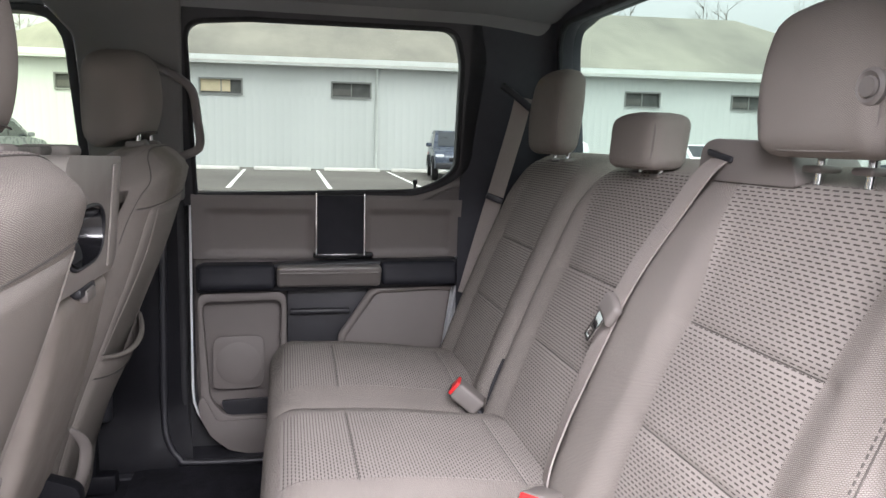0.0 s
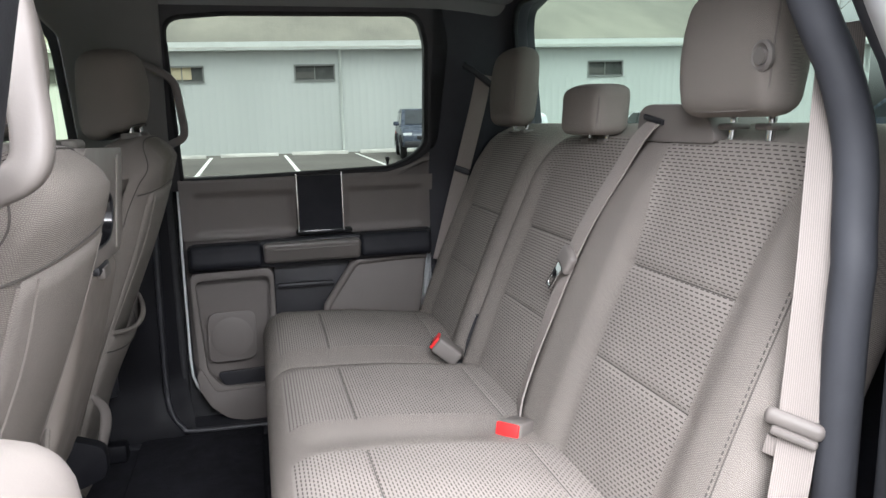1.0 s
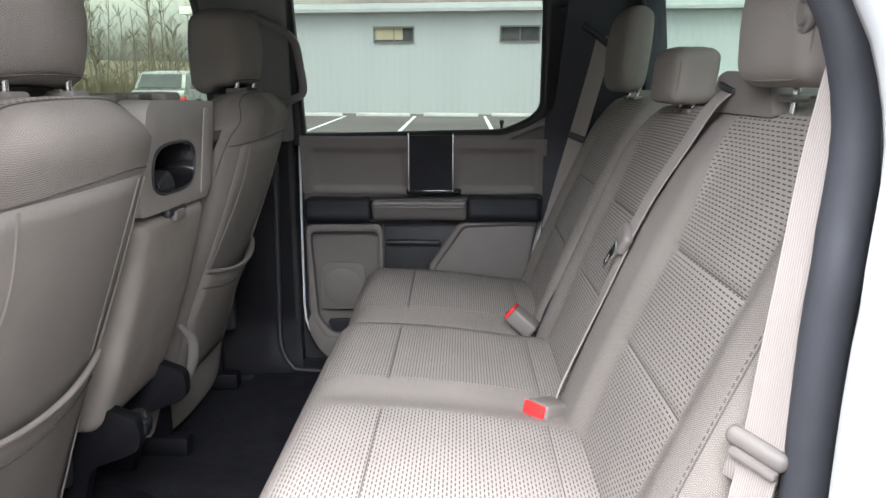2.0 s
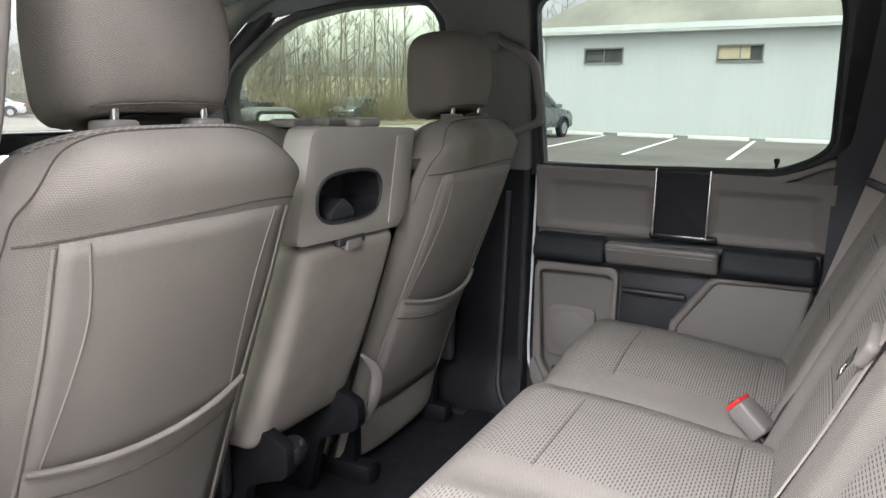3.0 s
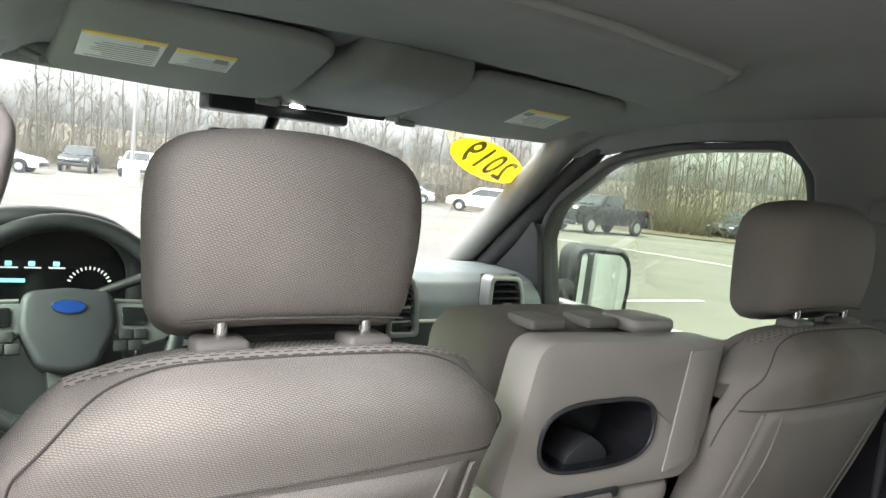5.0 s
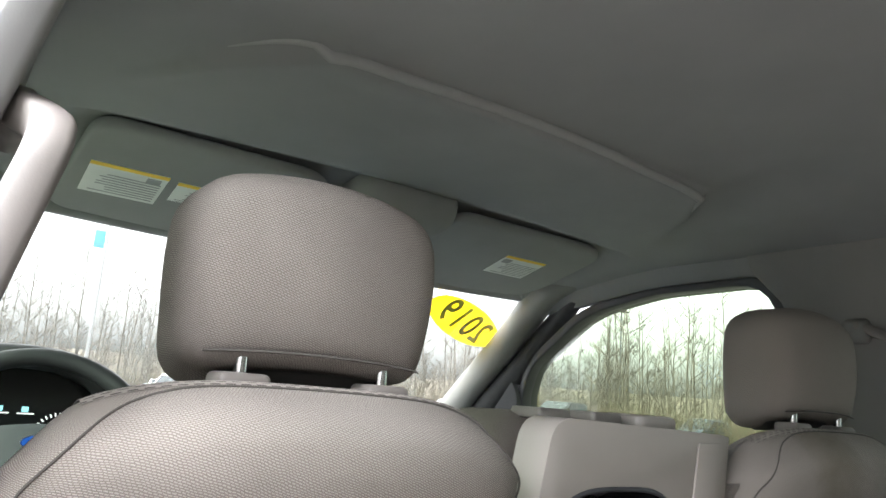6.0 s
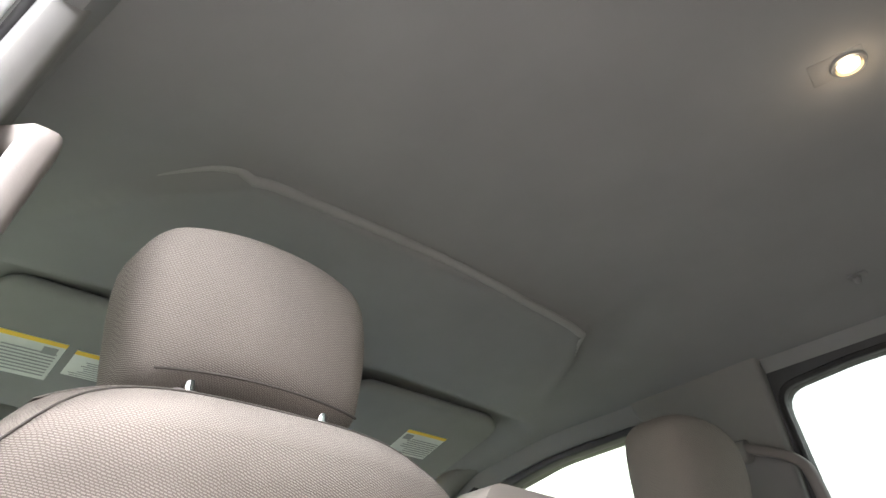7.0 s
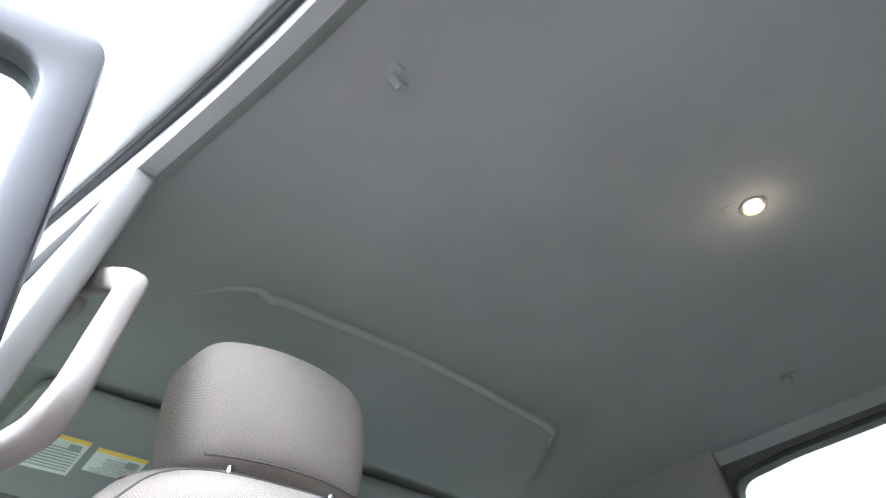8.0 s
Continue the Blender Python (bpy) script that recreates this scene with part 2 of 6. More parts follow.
def rbox(c, s, r=0.004, seg=2, m=None):
    """A box at centre c with sizes s and rounded edges."""
    bm = bmesh.new()
    bmesh.ops.create_cube(bm, size=1.0)
    bmesh.ops.scale(bm, vec=s, verts=bm.verts[:])
    r = min(r, 0.49 * min(s))
    if r > 0:
        bmesh.ops.bevel(bm, geom=bm.edges[:], offset=r, segments=seg, profile=0.5, affect='EDGES')
    if m is not None:
        moved(bm, m)
    return moved(bm, Matrix.Translation(c))


def soft(s, r, n, f):
    """A soft block of sizes s, corner radius r and n = cells along x, y, z, each point passed through f."""
    h = [a / 2 for a in s]
    rr = [min(r, 0.98 * a) for a in h]

    def ticks(a, q, k):
        edge = [-a + q * (1 - math.cos(i * math.pi / 8)) for i in range(4)]
        mid = [-a + q + (2 * a - 2 * q) * i / k for i in range(k + 1)]
        return edge + mid + [-e for e in reversed(edge)]
    t = [ticks(h[i], rr[i], n[i]) for i in range(3)]
    bm = bmesh.new()
    layer = bm.loops.layers.uv.new("UVMap")
    verts = {}

    def vert(p):
        key = tuple(round(a, 6) for a in p)
        if key not in verts:
            inner = Vector([max(-h[i] + rr[i], min(h[i] - rr[i], p[i])) for i in range(3)])
            d = Vector([(p[i] - inner[i]) / rr[i] for i in range(3)])
            big = max(abs(a) for a in d)
            if big > 0:
                d = d.normalized() * big
            q = Vector([inner[i] + d[i] * rr[i] for i in range(3)])
            verts[key] = bm.verts.new(f(q))
        return verts[key]
    for a in range(3):
        b, c = ((1, 2), (0, 2), (0, 1))[a]
        for sgn in (-1, 1):
            for i in range(len(t[b]) - 1):
                for j in range(len(t[c]) - 1):
                    quad = []
                    for u, v in ((i, j), (i + 1, j), (i + 1, j + 1), (i, j + 1)):
                        p = [0, 0, 0]
                        p[a], p[b], p[c] = sgn * h[a], t[b][u], t[c][v]
                        quad.append(p)
                    vs = [vert(p) for p in quad]
                    if len(set(vs)) < 4:
                        continue
                    try:
                        face = bm.faces.new(vs)
                    except ValueError:
                        continue
                    for lp, p in zip(face.loops, quad):
                        lp[layer].uv = (p[b], p[c]) if a != 2 else (p[1], p[0])
    return bm


def patch(us, vs, g, thick=0.004):
    """A thin padded panel over a surface g(u, v, lift), with edges that roll down into it."""
    bm = bmesh.new()
    layer = bm.loops.layers.uv.new("UVMap")
    uu = [us[0]] + list(us) + [us[-1]]
    vv = [vs[0]] + list(vs) + [vs[-1]]
    rows = []
    for i, u in enumerate(uu):
        row = []
        for j, v in enumerate(vv):
            out = i in (0, len(uu) - 1) or j in (0, len(vv) - 1)
            near = i in (1, len(uu) - 2) or j in (1, len(vv) - 2)
            row.append((bm.verts.new(g(u, v, -0.0002 if out else thick * (0.7 if near else 1.0))), u, v))
        rows.append(row)
    for i in range(len(uu) - 1):
        for j in range(len(vv) - 1):
            q = (rows[i][j], rows[i + 1][j], rows[i + 1][j + 1], rows[i][j + 1])
            face = bm.faces.new([a[0] for a in q])
            for lp, a in zip(face.loops, q):
                lp[layer].uv = (a[1], a[2])
    return bm


def grid(us, vs, g):
    """An open sheet g(u, v)."""
    bm = bmesh.new()
    layer = bm.loops.layers.uv.new("UVMap")
    rows = [[(bm.verts.new(g(u, v)), u, v) for v in vs] for u in us]
    for i in range(len(us) - 1):
        for j in range(len(vs) - 1):
            q = (rows[i][j], rows[i + 1][j], rows[i + 1][j + 1], rows[i][j + 1])
            face = bm.faces.new([a[0] for a in q])
            for lp, a in zip(face.loops, q):
                lp[layer].uv = (a[1], a[2])
    return bm


def span(a, b, n):
    return [a + (b - a) * i / n for i in range(n + 1)]


def prism(pts, axis, a0, a1, bevel=0.0, seg=2, warp=None):
    """A plate with the outline pts, between a0 and a1 along an axis. Outline pairs are (y,z), (x,z) or (x,y)."""
    bm = bmesh.new()

    def at(p, a):
        return {"x": (a, p[0], p[1]), "y": (p[0], a, p[1]), "z": (p[0], p[1], a)}[axis]
    lo = [bm.verts.new(at(p, a0)) for p in pts]
    hi = [bm.verts.new(at(p, a1)) for p in pts]
    bm.faces.new(lo)
    bm.faces.new(list(reversed(hi)))
    for i in range(len(pts)):
        j = (i + 1) % len(pts)
        bm.faces.new((lo[i], hi[i], hi[j], lo[j]))
    bmesh.ops.recalc_face_normals(bm, faces=bm.faces[:])
    if bevel:
        rim = [e for e in bm.edges if len(e.link_faces) == 2 and e.calc_face_angle(0) > 0.5]
        bmesh.ops.bevel(bm, geom=rim, offset=bevel, segments=seg, profile=0.5, affect='EDGES', clamp_overlap=True)
    if warp:
        for v in bm.verts:
            v.co = warp(v.co)
    return bm


def ring(outer, inner, f0, f1, bevel=0.0):
    """A rim between two outlines with equal counts; f0 and f1 place an outline point on the two sides."""
    bm = bmesh.new()
    n = len(outer)
    loops = [[bm.verts.new(f(p)) for p in line] for f, line in ((f0, outer), (f0, inner), (f1, inner), (f1, outer))]
    for k in range(4):
        a, b = loops[k], loops[(k + 1) % 4]
        for i in range(n):
            j = (i + 1) % n
            bm.faces.new((a[i], a[j], b[j], b[i]))
    bmesh.ops.recalc_face_normals(bm, faces=bm.faces[:])
    if bevel:
        rim = [e for e in bm.edges if e.calc_face_angle(0) > 0.9]
        bmesh.ops.bevel(bm, geom=rim, offset=bevel, segments=2, profile=0.5, affect='EDGES', clamp_overlap=True)
    return bm


def rounded(pts, r, k=5):
    """An outline with its corners rounded by radius r (a number, or one for each corner)."""
    out = []
    n = len(pts)
    for i in range(n):
        p, a, b = Vector(pts[i]), Vector(pts[i - 1]), Vector(pts[(i + 1) % n])
        q = r[i] if isinstance(r, (list, tuple)) else r
        da, db = (a - p), (b - p)
        q = min(q, 0.48 * da.length, 0.48 * db.length)
        s, e = p + da.normalized() * q, p + db.normalized() * q
        for j in range(k + 1):
            t = j / k
            out.append(tuple((1 - t) ** 2 * s + 2 * t * (1 - t) * p + t ** 2 * e))
    return out


def tube(pts, r, seg=8, closed=False, flat=1.0):
    """A round bar along points; r a number or one for each point."""
    bm = bmesh.new()
    pts = [Vector(p) for p in pts]
    n = len(pts)
    rings = []
    side = None
    for i, p in enumerate(pts):
        if closed:
            d = pts[(i + 1) % n] - pts[i - 1]
        else:
            d = pts[min(i + 1, n - 1)] - pts[max(i - 1, 0)]
        d = d.normalized()
        if side is None:
            side = d.orthogonal().normalized()
        side = (side - d * side.dot(d))
        side = side.normalized() if side.length > 1e-6 else d.orthogonal().normalized()
        up = d.cross(side)
        q = r[i] if isinstance(r, (list, tuple)) else r
        rings.append([bm.verts.new(p + q * (math.cos(a) * side + math.sin(a) * up * flat)) for a in (2 * math.pi * j / seg for j in range(seg))])
    for i in range(n if closed else n - 1):
        a, b = rings[i], rings[(i + 1) % n]
        for j in range(seg):
            k = (j + 1) % seg
            bm.faces.new((a[j], a[k], b[k], b[j]))
    if not closed:
        bm.faces.new(list(reversed(rings[0])))
        bm.faces.new(rings[-1])
    return bm


def curve_points(ctrl, n=8):
    """A smooth line through the given points."""
    c = [Vector(p) for p in ctrl]
    out = []
    for i in range(len(c) - 1):
        p0, p1, p2, p3 = c[max(i - 1, 0)], c[i], c[i + 1], c[min(i + 2, len(c) - 1)]
        for j in range(n):
            t = j / n
            out.append(0.5 * ((2 * p1) + (p2 - p0) * t + (2 * p0 - 5 * p1 + 4 * p2 - p3) * t * t + (3 * p1 - p0 - 3 * p2 + p3) * t ** 3))
    out.append(c[-1])
    return out


def flat_bar(path, wide_dir, w, d, n=12):
    """A flat rounded bar of width w along wide_dir and depth d, swept along path."""
    bm = bmesh.new()
    wv = Vector(wide_dir).normalized()
    rings = []
    for i, p in enumerate(path):
        tg = (Vector(path[min(i + 1, len(path) - 1)]) - Vector(path[max(i - 1, 0)])).normalized()
        side = tg.cross(wv).normalized()
        row = []
        for k in range(n):
            a = 2 * math.pi * k / n
            ca, sa = math.cos(a), math.sin(a)
            row.append(bm.verts.new(Vector(p) + wv * (w / 2 * math.copysign(abs(ca) ** 0.55, ca)) + side * (d / 2 * math.copysign(abs(sa) ** 0.55, sa))))
        rings.append(row)
    for a, b in zip(rings, rings[1:]):
        for k in range(n):
            j = (k + 1) % n
            bm.faces.new((a[k], a[j], b[j], b[k]))
    bm.faces.new(rings[0])
    bm.faces.new(list(reversed(rings[-1])))
    return bm


def strap(ctrl, sides, width=0.047, thick=0.0016, n=8):
    """A belt along control points; sides gives the direction across it at each one."""
    pts = curve_points(ctrl, n)
    sds = curve_points(sides, n)
    bm = bmesh.new()
    layer = bm.loops.layers.uv.new("UVMap")
    rows, run = [], 0.0
    for i, (p, s) in enumerate(zip(pts, sds)):
        d = (pts[min(i + 1, len(pts) - 1)] - pts[max(i - 1, 0)]).normalized()
        s = (s - d * s.dot(d)).normalized()
        up = d.cross(s)
        if i:
            run += (p - pts[i - 1]).length
        h = width / 2
        rows.append(([bm.verts.new(p + s * a + up * b) for a, b in ((-h, thick), (h, thick), (h, -thick), (-h, -thick))], run))
    for i in range(len(rows) - 1):
        (a, ra), (b, rb) = rows[i], rows[i + 1]
        for j in range(4):
            k = (j + 1) % 4
            face = bm.faces.new((a[j], a[k], b[k], b[j]))
            for lp, q in zip(face.loops, ((j, ra), (k, ra), (k, rb), (j, rb))):
                lp[layer].uv = ((q[0] in (1, 2)) * width, q[1])
    return bm


def lathe(profile, seg=24, m=None):
    """A turned solid round z from (radius, height) pairs."""
    bm = bmesh.new()
    rings = []
    for r, z in profile:
        rings.append([bm.verts.new((r * math.cos(a), r * math.sin(a), z)) for a in (2 * math.pi * j / seg for j in range(seg))])
    for a, b in zip(rings, rings[1:]):
        for j in range(seg):
            k = (j + 1) % seg
            bm.faces.new((a[j], a[k], b[k], b[j]))
    bm.faces.new(list(reversed(rings[0])))
    bm.faces.new(rings[-1])
    return moved(bm, m) if m is not None else bm


def smooth01(a, b, x):
    t = max(0.0, min(1.0, (x - a) / (b - a)))
    return t * t * (3 - 2 * t)


def bars(origin, right, up, width, height, rows, material, parent, name="writing", seed=1):
    """Unreadable lines of print as thin raised bars."""
    rnd = random.Random(seed)
    o, r, u = Vector(origin), Vector(right).normalized(), Vector(up).normalized()
    n = r.cross(u)
    for i in range(rows):
        y = height * (0.5 - (i + 0.5) / rows)
        w = width * rnd.uniform(0.72, 1.0)
        h = height / rows * 0.22
        q = [o + r * (-width / 2 + a * w) + u * (y + b * h) + n * 0.0006 for a, b in ((0, -1), (1, -1), (1, 1), (0, 1))]
        bm = bmesh.new()
        bm.faces.new([bm.verts.new(p) for p in q])
        part(name, bm, material, parent, smooth=0, recalc=False)

# ---- the cab: floor, headliner, pillars, doors, glass ----
FLOOR = 0.63


def side_y(z, s):
    """The inner face of the cab's side at height z: upright below the sill, leaning in above it. s: +1 right, -1 left."""
    w = 0.842 if z < 1.37 else 0.842 - 0.235 * (z - 1.37)
    return YC + s * w


def roof_z(x, y):
    d = abs(y - YC)
    z = 1.909 - 0.022 * (d / 0.7) ** 2
    z -= 0.016 * smooth01(0.58, 0.74, d) + 0.03 * smooth01(0.70, 0.80, d)
    z -= 0.055 * smooth01(-0.45, -1.02, x) + 0.03 * smooth01(0.75, 1.2, x)
    # the shallow pockets that the sun visors fold into
    z += 0.022 * smooth01(-0.525, -0.565, x) * smooth01(0.67, 0.60, d)
    # the recessed field over the rear seats, behind a rolled cross lip with slanted corners
    e = abs(y + 0.002)
    edge = x + 0.148 + 1.0 * max(0.0, e - 0.375) + 0.5 * max(0.0, e - 0.47)
    sides = smooth01(0.72, 0.40, e)
    z += (0.016 * smooth01(-0.003, 0.016, edge) * smooth01(0.60, 0.40, e) + 0.014 * smooth01(0.0, 0.17, edge) * sides) * smooth01(1.08, 0.92, x)
    z -= 0.004 * smooth01(-0.06, -0.004, edge) * smooth01(0.05, -0.002, edge) * smooth01(0.64, 0.46, e)
    return z


floor_bm = grid(span(-1.7, 1.25, 30), span(YC - 0.80, YC + 0.80, 20),
                lambda x, y: Vector((x, y, FLOOR + 0.07 * math.exp(-((y - YC) / 0.14) ** 2) * smooth01(0.25, -0.2, x) + 0.10 * smooth01(0.35, 0.5, x))))
setting("floor", floor_bm, carpet, "black rubber and carpet floor of the truck cab", "floor")
setting("floor_slab", rbox((-0.2, YC, FLOOR - 0.06), (3.0, 1.62, 0.07), 0.01), black, "dark underside of the cab floor", "floor")

mat_bm = soft((0.34, 0.62, 0.012), 0.006, (8, 12, 1), lambda p: Vector((p.x + 0.06, p.y + YC + 0.43, FLOOR + 0.006 + p.z + 0.002 * math.sin(90 * p.x))))
tagged(part("floor_mat", mat_bm, carpet, None, "black ribbed rubber floor mat on the rear floor"), category="floor mat")

setting("ceiling", grid(span(-1.0, -0.46, 30) + span(-0.455, 0.10, 140) + span(0.11, 1.10, 40), span(YC - 0.72, YC + 0.76, 120), lambda x, y: Vector((x, y, roof_z(x, y)))), liner,
        "grey knit headliner with a recessed field behind a cross lip", "headliner", 180)
fold = curve_points([(-0.33, -0.55), (-0.275, -0.515), (-0.20, -0.455), (-0.152, -0.385), (-0.146, -0.25), (-0.144, 0.0), (-0.148, 0.20), (-0.154, 0.365), (-0.185, 0.405), (-0.235, 0.455)], 10)
# a paler tube on the lip paints its bright line
setting("trim_headliner_fold", tube([(x + 0.004, y, roof_z(x + 0.004, y) + 0.0040) for x, y in fold], [0.0070 * smooth01(0, 0.40, i / len(fold)) * smooth01(1.0, 0.80, i / len(fold)) + 0.001 for i in range(len(fold))], 14), liner_fold, "knit fold along the headliner's cross lip, coloured paler as a highlight", "trim", 180)
roof_bm = grid(span(-1.04, 1.14, 12), span(YC - 0.75, YC + 0.80, 12), lambda x, y: Vector((x, y, roof_z(-0.6, YC) + 0.10 - 0.05 * ((y - YC) / 0.8) ** 4 - 0.10 * smooth01(-0.6, -1.1, x))))
setting("roof", roof_bm, white_paint, "white painted steel roof of the truck", "roof", 180)


def rail(name, s, x0, x1, label):
    """The roof rail that closes the headliner against the door openings."""
    prof = [(0.0, 0.0), (0.028, -0.035), (0.05, -0.035), (0.075, 0.02), (0.06, 0.09), (0.0, 0.06)]
    bm = bmesh.new()
    rings = []
    for x in span(x0, x1, 24):
        y0 = YC + s * (0.70 if s > 0 else 0.705 - 0.06 * smooth01(-0.4, 0.4, x))
        z0 = roof_z(x, y0) - 0.004
        rings.append([bm.verts.new((x, y0 + s * a, z0 + b)) for a, b in prof])
    for a, b in zip(rings, rings[1:]):
        for j in range(len(prof)):
            k = (j + 1) % len(prof)
            bm.faces.new((a[j], a[k], b[k], b[j]))
    bm.faces.new(rings[0])
    bm.faces.new(list(reversed(rings[-1])))
    return setting(name, bm, liner, label, "roof rail", 50)


rail("trim_roof_right", 1, -1.0, 1.06, "grey roof rail trim over the passenger doors")
rail("trim_roof_left", -1, -1.0, 1.06, "grey roof rail trim over the open rear door")
# the white body edge and its rubber seal over the open rear door
for a, b, mat_, nm, lab in ((0.062, 0.040, black_soft, "trim_door_seal", "black rubber door seal along the open doorway"),
                            (0.088, 0.052, white_paint, "trim_body_edge", "white painted body edge above the open doorway")):
    pts = [(x, YC - 0.70 - a + 0.06 * smooth01(-0.4, 0.4, x), roof_z(x, YC - 0.70) + 0.005 - (0.012 if mat_ is black_soft else -0.012)) for x in span(-0.95, 1.0, 20)]
    setting(nm, tube(pts, 0.009 if mat_ is black_soft else 0.022, 10), mat_, lab, "trim", 60)

# right B-pillar: taupe upper trim, black lower trim that sweeps into the sill
def pillar_b(s, tag):
    up = prism(rounded([(-0.195, 1.36), (0.025, 1.36), (0.030, 1.55), (0.045, 1.93), (-0.285, 1.93), (-0.275, 1.845), (-0.205, 1.765)], 0.015), "y", 0.0, 0.05, 0.012, 3,
               lambda v: Vector((v.x, side_y(v.z, s) - s * (0.036 - 0.7 * v.y) - s * 0.010 * math.cos((v.x + 0.08) * 11), v.z)))
    setting("trim_b_pillar_" + tag, up, pillar_light, "grey plastic upper trim of the centre pillar", "pillar trim", 50)
    low = grid(span(FLOOR - 0.02, 1.365, 24), span(-0.30, 0.008, 14),
               lambda z, x: Vector((x + 0.03 * smooth01(0.86, FLOOR, z) * smooth01(-0.1, 0.008, x), side_y(z, s) - s * (0.05 + 0.06 * smooth01(0.80, FLOOR, z) - 0.03 * smooth01(-0.06, 0.008, x)), z)))
    setting("trim_b_pillar_lower_" + tag, low, pillar_black, "black plastic lower trim of the centre pillar", "pillar trim", 60)
    seal = tube([(0.010, side_y(z, s) - s * 0.012, z) for z in span(0.72, 1.82 if s > 0 else 1.45, 24)], 0.012, 8)
    setting("trim_b_seal_" + tag, seal, black_soft, "black rubber door seal on the centre pillar", "door seal", 60)
    ridge = curve_points([(-0.028, side_y(1.3, s) - s * 0.049, 1.30), (-0.034, side_y(1.0, s) - s * 0.054, 1.00), (-0.036, side_y(0.8, s) - s * 0.063, 0.80), (-0.028, side_y(0.7, s) - s * 0.080, 0.715), (0.002, side_y(0.7, s) - s * 0.088, 0.662), (0.06, side_y(0.7, s) - s * 0.092, 0.646), (0.45, side_y(0.7, s) - s * 0.092, 0.640)], 6)
    setting("trim_sill_bead_" + tag, tube(ridge, 0.009, 10), black, "black plastic bead that runs from the pillar into the sill", "trim", 60)
    core = rbox((-0.10, side_y(1.2, s) + s * 0.05, 1.0), (0.24, 0.10, 0.76), 0.02)
    setting("pillar_core_" + tag, core, black_soft, "dark inner steel of the centre pillar", "pillar")


pillar_b(1, "right")
pillar_b(-1, "left")


def grab_handle(s):
    """A sturdy bar at the pillar's rear edge, bowed out from it."""
    y0 = lambda z: side_y(z, s) - s * 0.042
    t = thing("grab_handle", (0.03, y0(1.6), 1.6), "taupe plastic grab handle on the centre pillar", "grab handle", "pillar grab handles")
    k = 0.0 if s > 0 else 0.012
    ctrl = [(-0.06, 1.716), (-0.030, 1.704), (0.030, 1.676), (0.060, 1.652), (0.070, 1.625), (0.075, 1.57), (0.079, 1.525), (0.072, 1.500), (0.045, 1.486), (0.005, 1.470), (-0.04, 1.455)]
    path = curve_points([(a + k, y0(z) - s * (0.031 * smooth01(-0.04, 0.05, a)), z) for a, z in ctrl], 4)
    part("grip", flat_bar(path, (0, 1, 0), 0.030, 0.030 if s < 0 else 0.021, 16), plastic, t, "", 60)
    part("upper_foot", rbox((-0.06, y0(1.70) - s * 0.004, 1.705), (0.05, 0.026, 0.05), 0.012, 3), pillar_grey, t)
    part("lower_foot", rbox((-0.055, y0(1.475) - s * 0.004, 1.475), (0.05, 0.026, 0.045), 0.012, 3), pillar_grey, t)
    return t


grab_handle(1)
grab_handle(-1)

# ---- the closed rear passenger door ----
def door_y(v, off):
    return Vector((v.x, side_y(v.z, 1) + 0.028 - off, v.z))


def on_door(lift=0.0):
    return lambda p: Vector((p[0], side_y(p[1], 1) + 0.028 - lift, p[1]))


door = thing("door_1", (0.42, 0.87, 0.72), "closed rear passenger door with taupe and black trim", "door", "", "structure")
P = [(0.035, 1.362), (0.036, 0.82), (0.044, 0.765), (0.076, 0.702), (0.13, 0.650), (0.20, 0.632), (0.62, 0.632), (0.70, 0.78), (0.745, 0.92), (0.783, 1.13), (0.797, 1.425), (0.76, 1.428), (0.69, 1.385), (0.62, 1.372)]
part("door_panel", prism(P, "y", 0, 0.03, 0.01, 3, lambda v: door_y(v, 0.0 - 0.03 + v.y)), plastic, door)
part("door_skin", rbox((0.45, 0.962, 1.05), (0.74, 0.05, 0.62), 0.02), white_paint, door, "white outer door skin")
part("edge_strip", tube([(p[0] + 0.010, side_y(p[1], 1) + 0.000, p[1] - 0.004) for p in [(0.026, 1.36), (0.024, 1.2), (0.022, 1.0), (0.021, 0.84), (0.024, 0.79), (0.034, 0.757), (0.050, 0.728), (0.072, 0.695), (0.10, 0.662), (0.14, 0.640)]], 0.0038, 8), white_paint, door, "white painted door edge")
part("rear_edge_strip", tube([(p[0] + 0.006, side_y(p[1], 1) + 0.02, p[1]) for p in [(0.80, 1.43), (0.797, 1.3), (0.787, 1.13), (0.755, 0.94)]], 0.003, 8), white_paint, door, "white painted door edge")


def door_plate(name, outline, lift, thick, mat_, parent=None, bevel=0.006, label="", r=0.015):
    return part(name, prism(rounded(outline, r), "y", 0, thick, bevel, 3, lambda v: door_y(v, lift + v.y)), mat_, parent or door, label)


def door_rim(name, outline, w, lift, thick, mat_, r=0.02, parent=None, bevel=0.003):
    o = rounded(outline, r)
    c = Vector((sum(p[0] for p in o) / len(o), sum(p[1] for p in o) / len(o)))
    inn = [tuple(Vector(p) + (c - Vector(p)).normalized() * w) for p in o]
    return part(name, ring(o, inn, on_door(lift), on_door(lift + thick), bevel), mat_, parent or door)


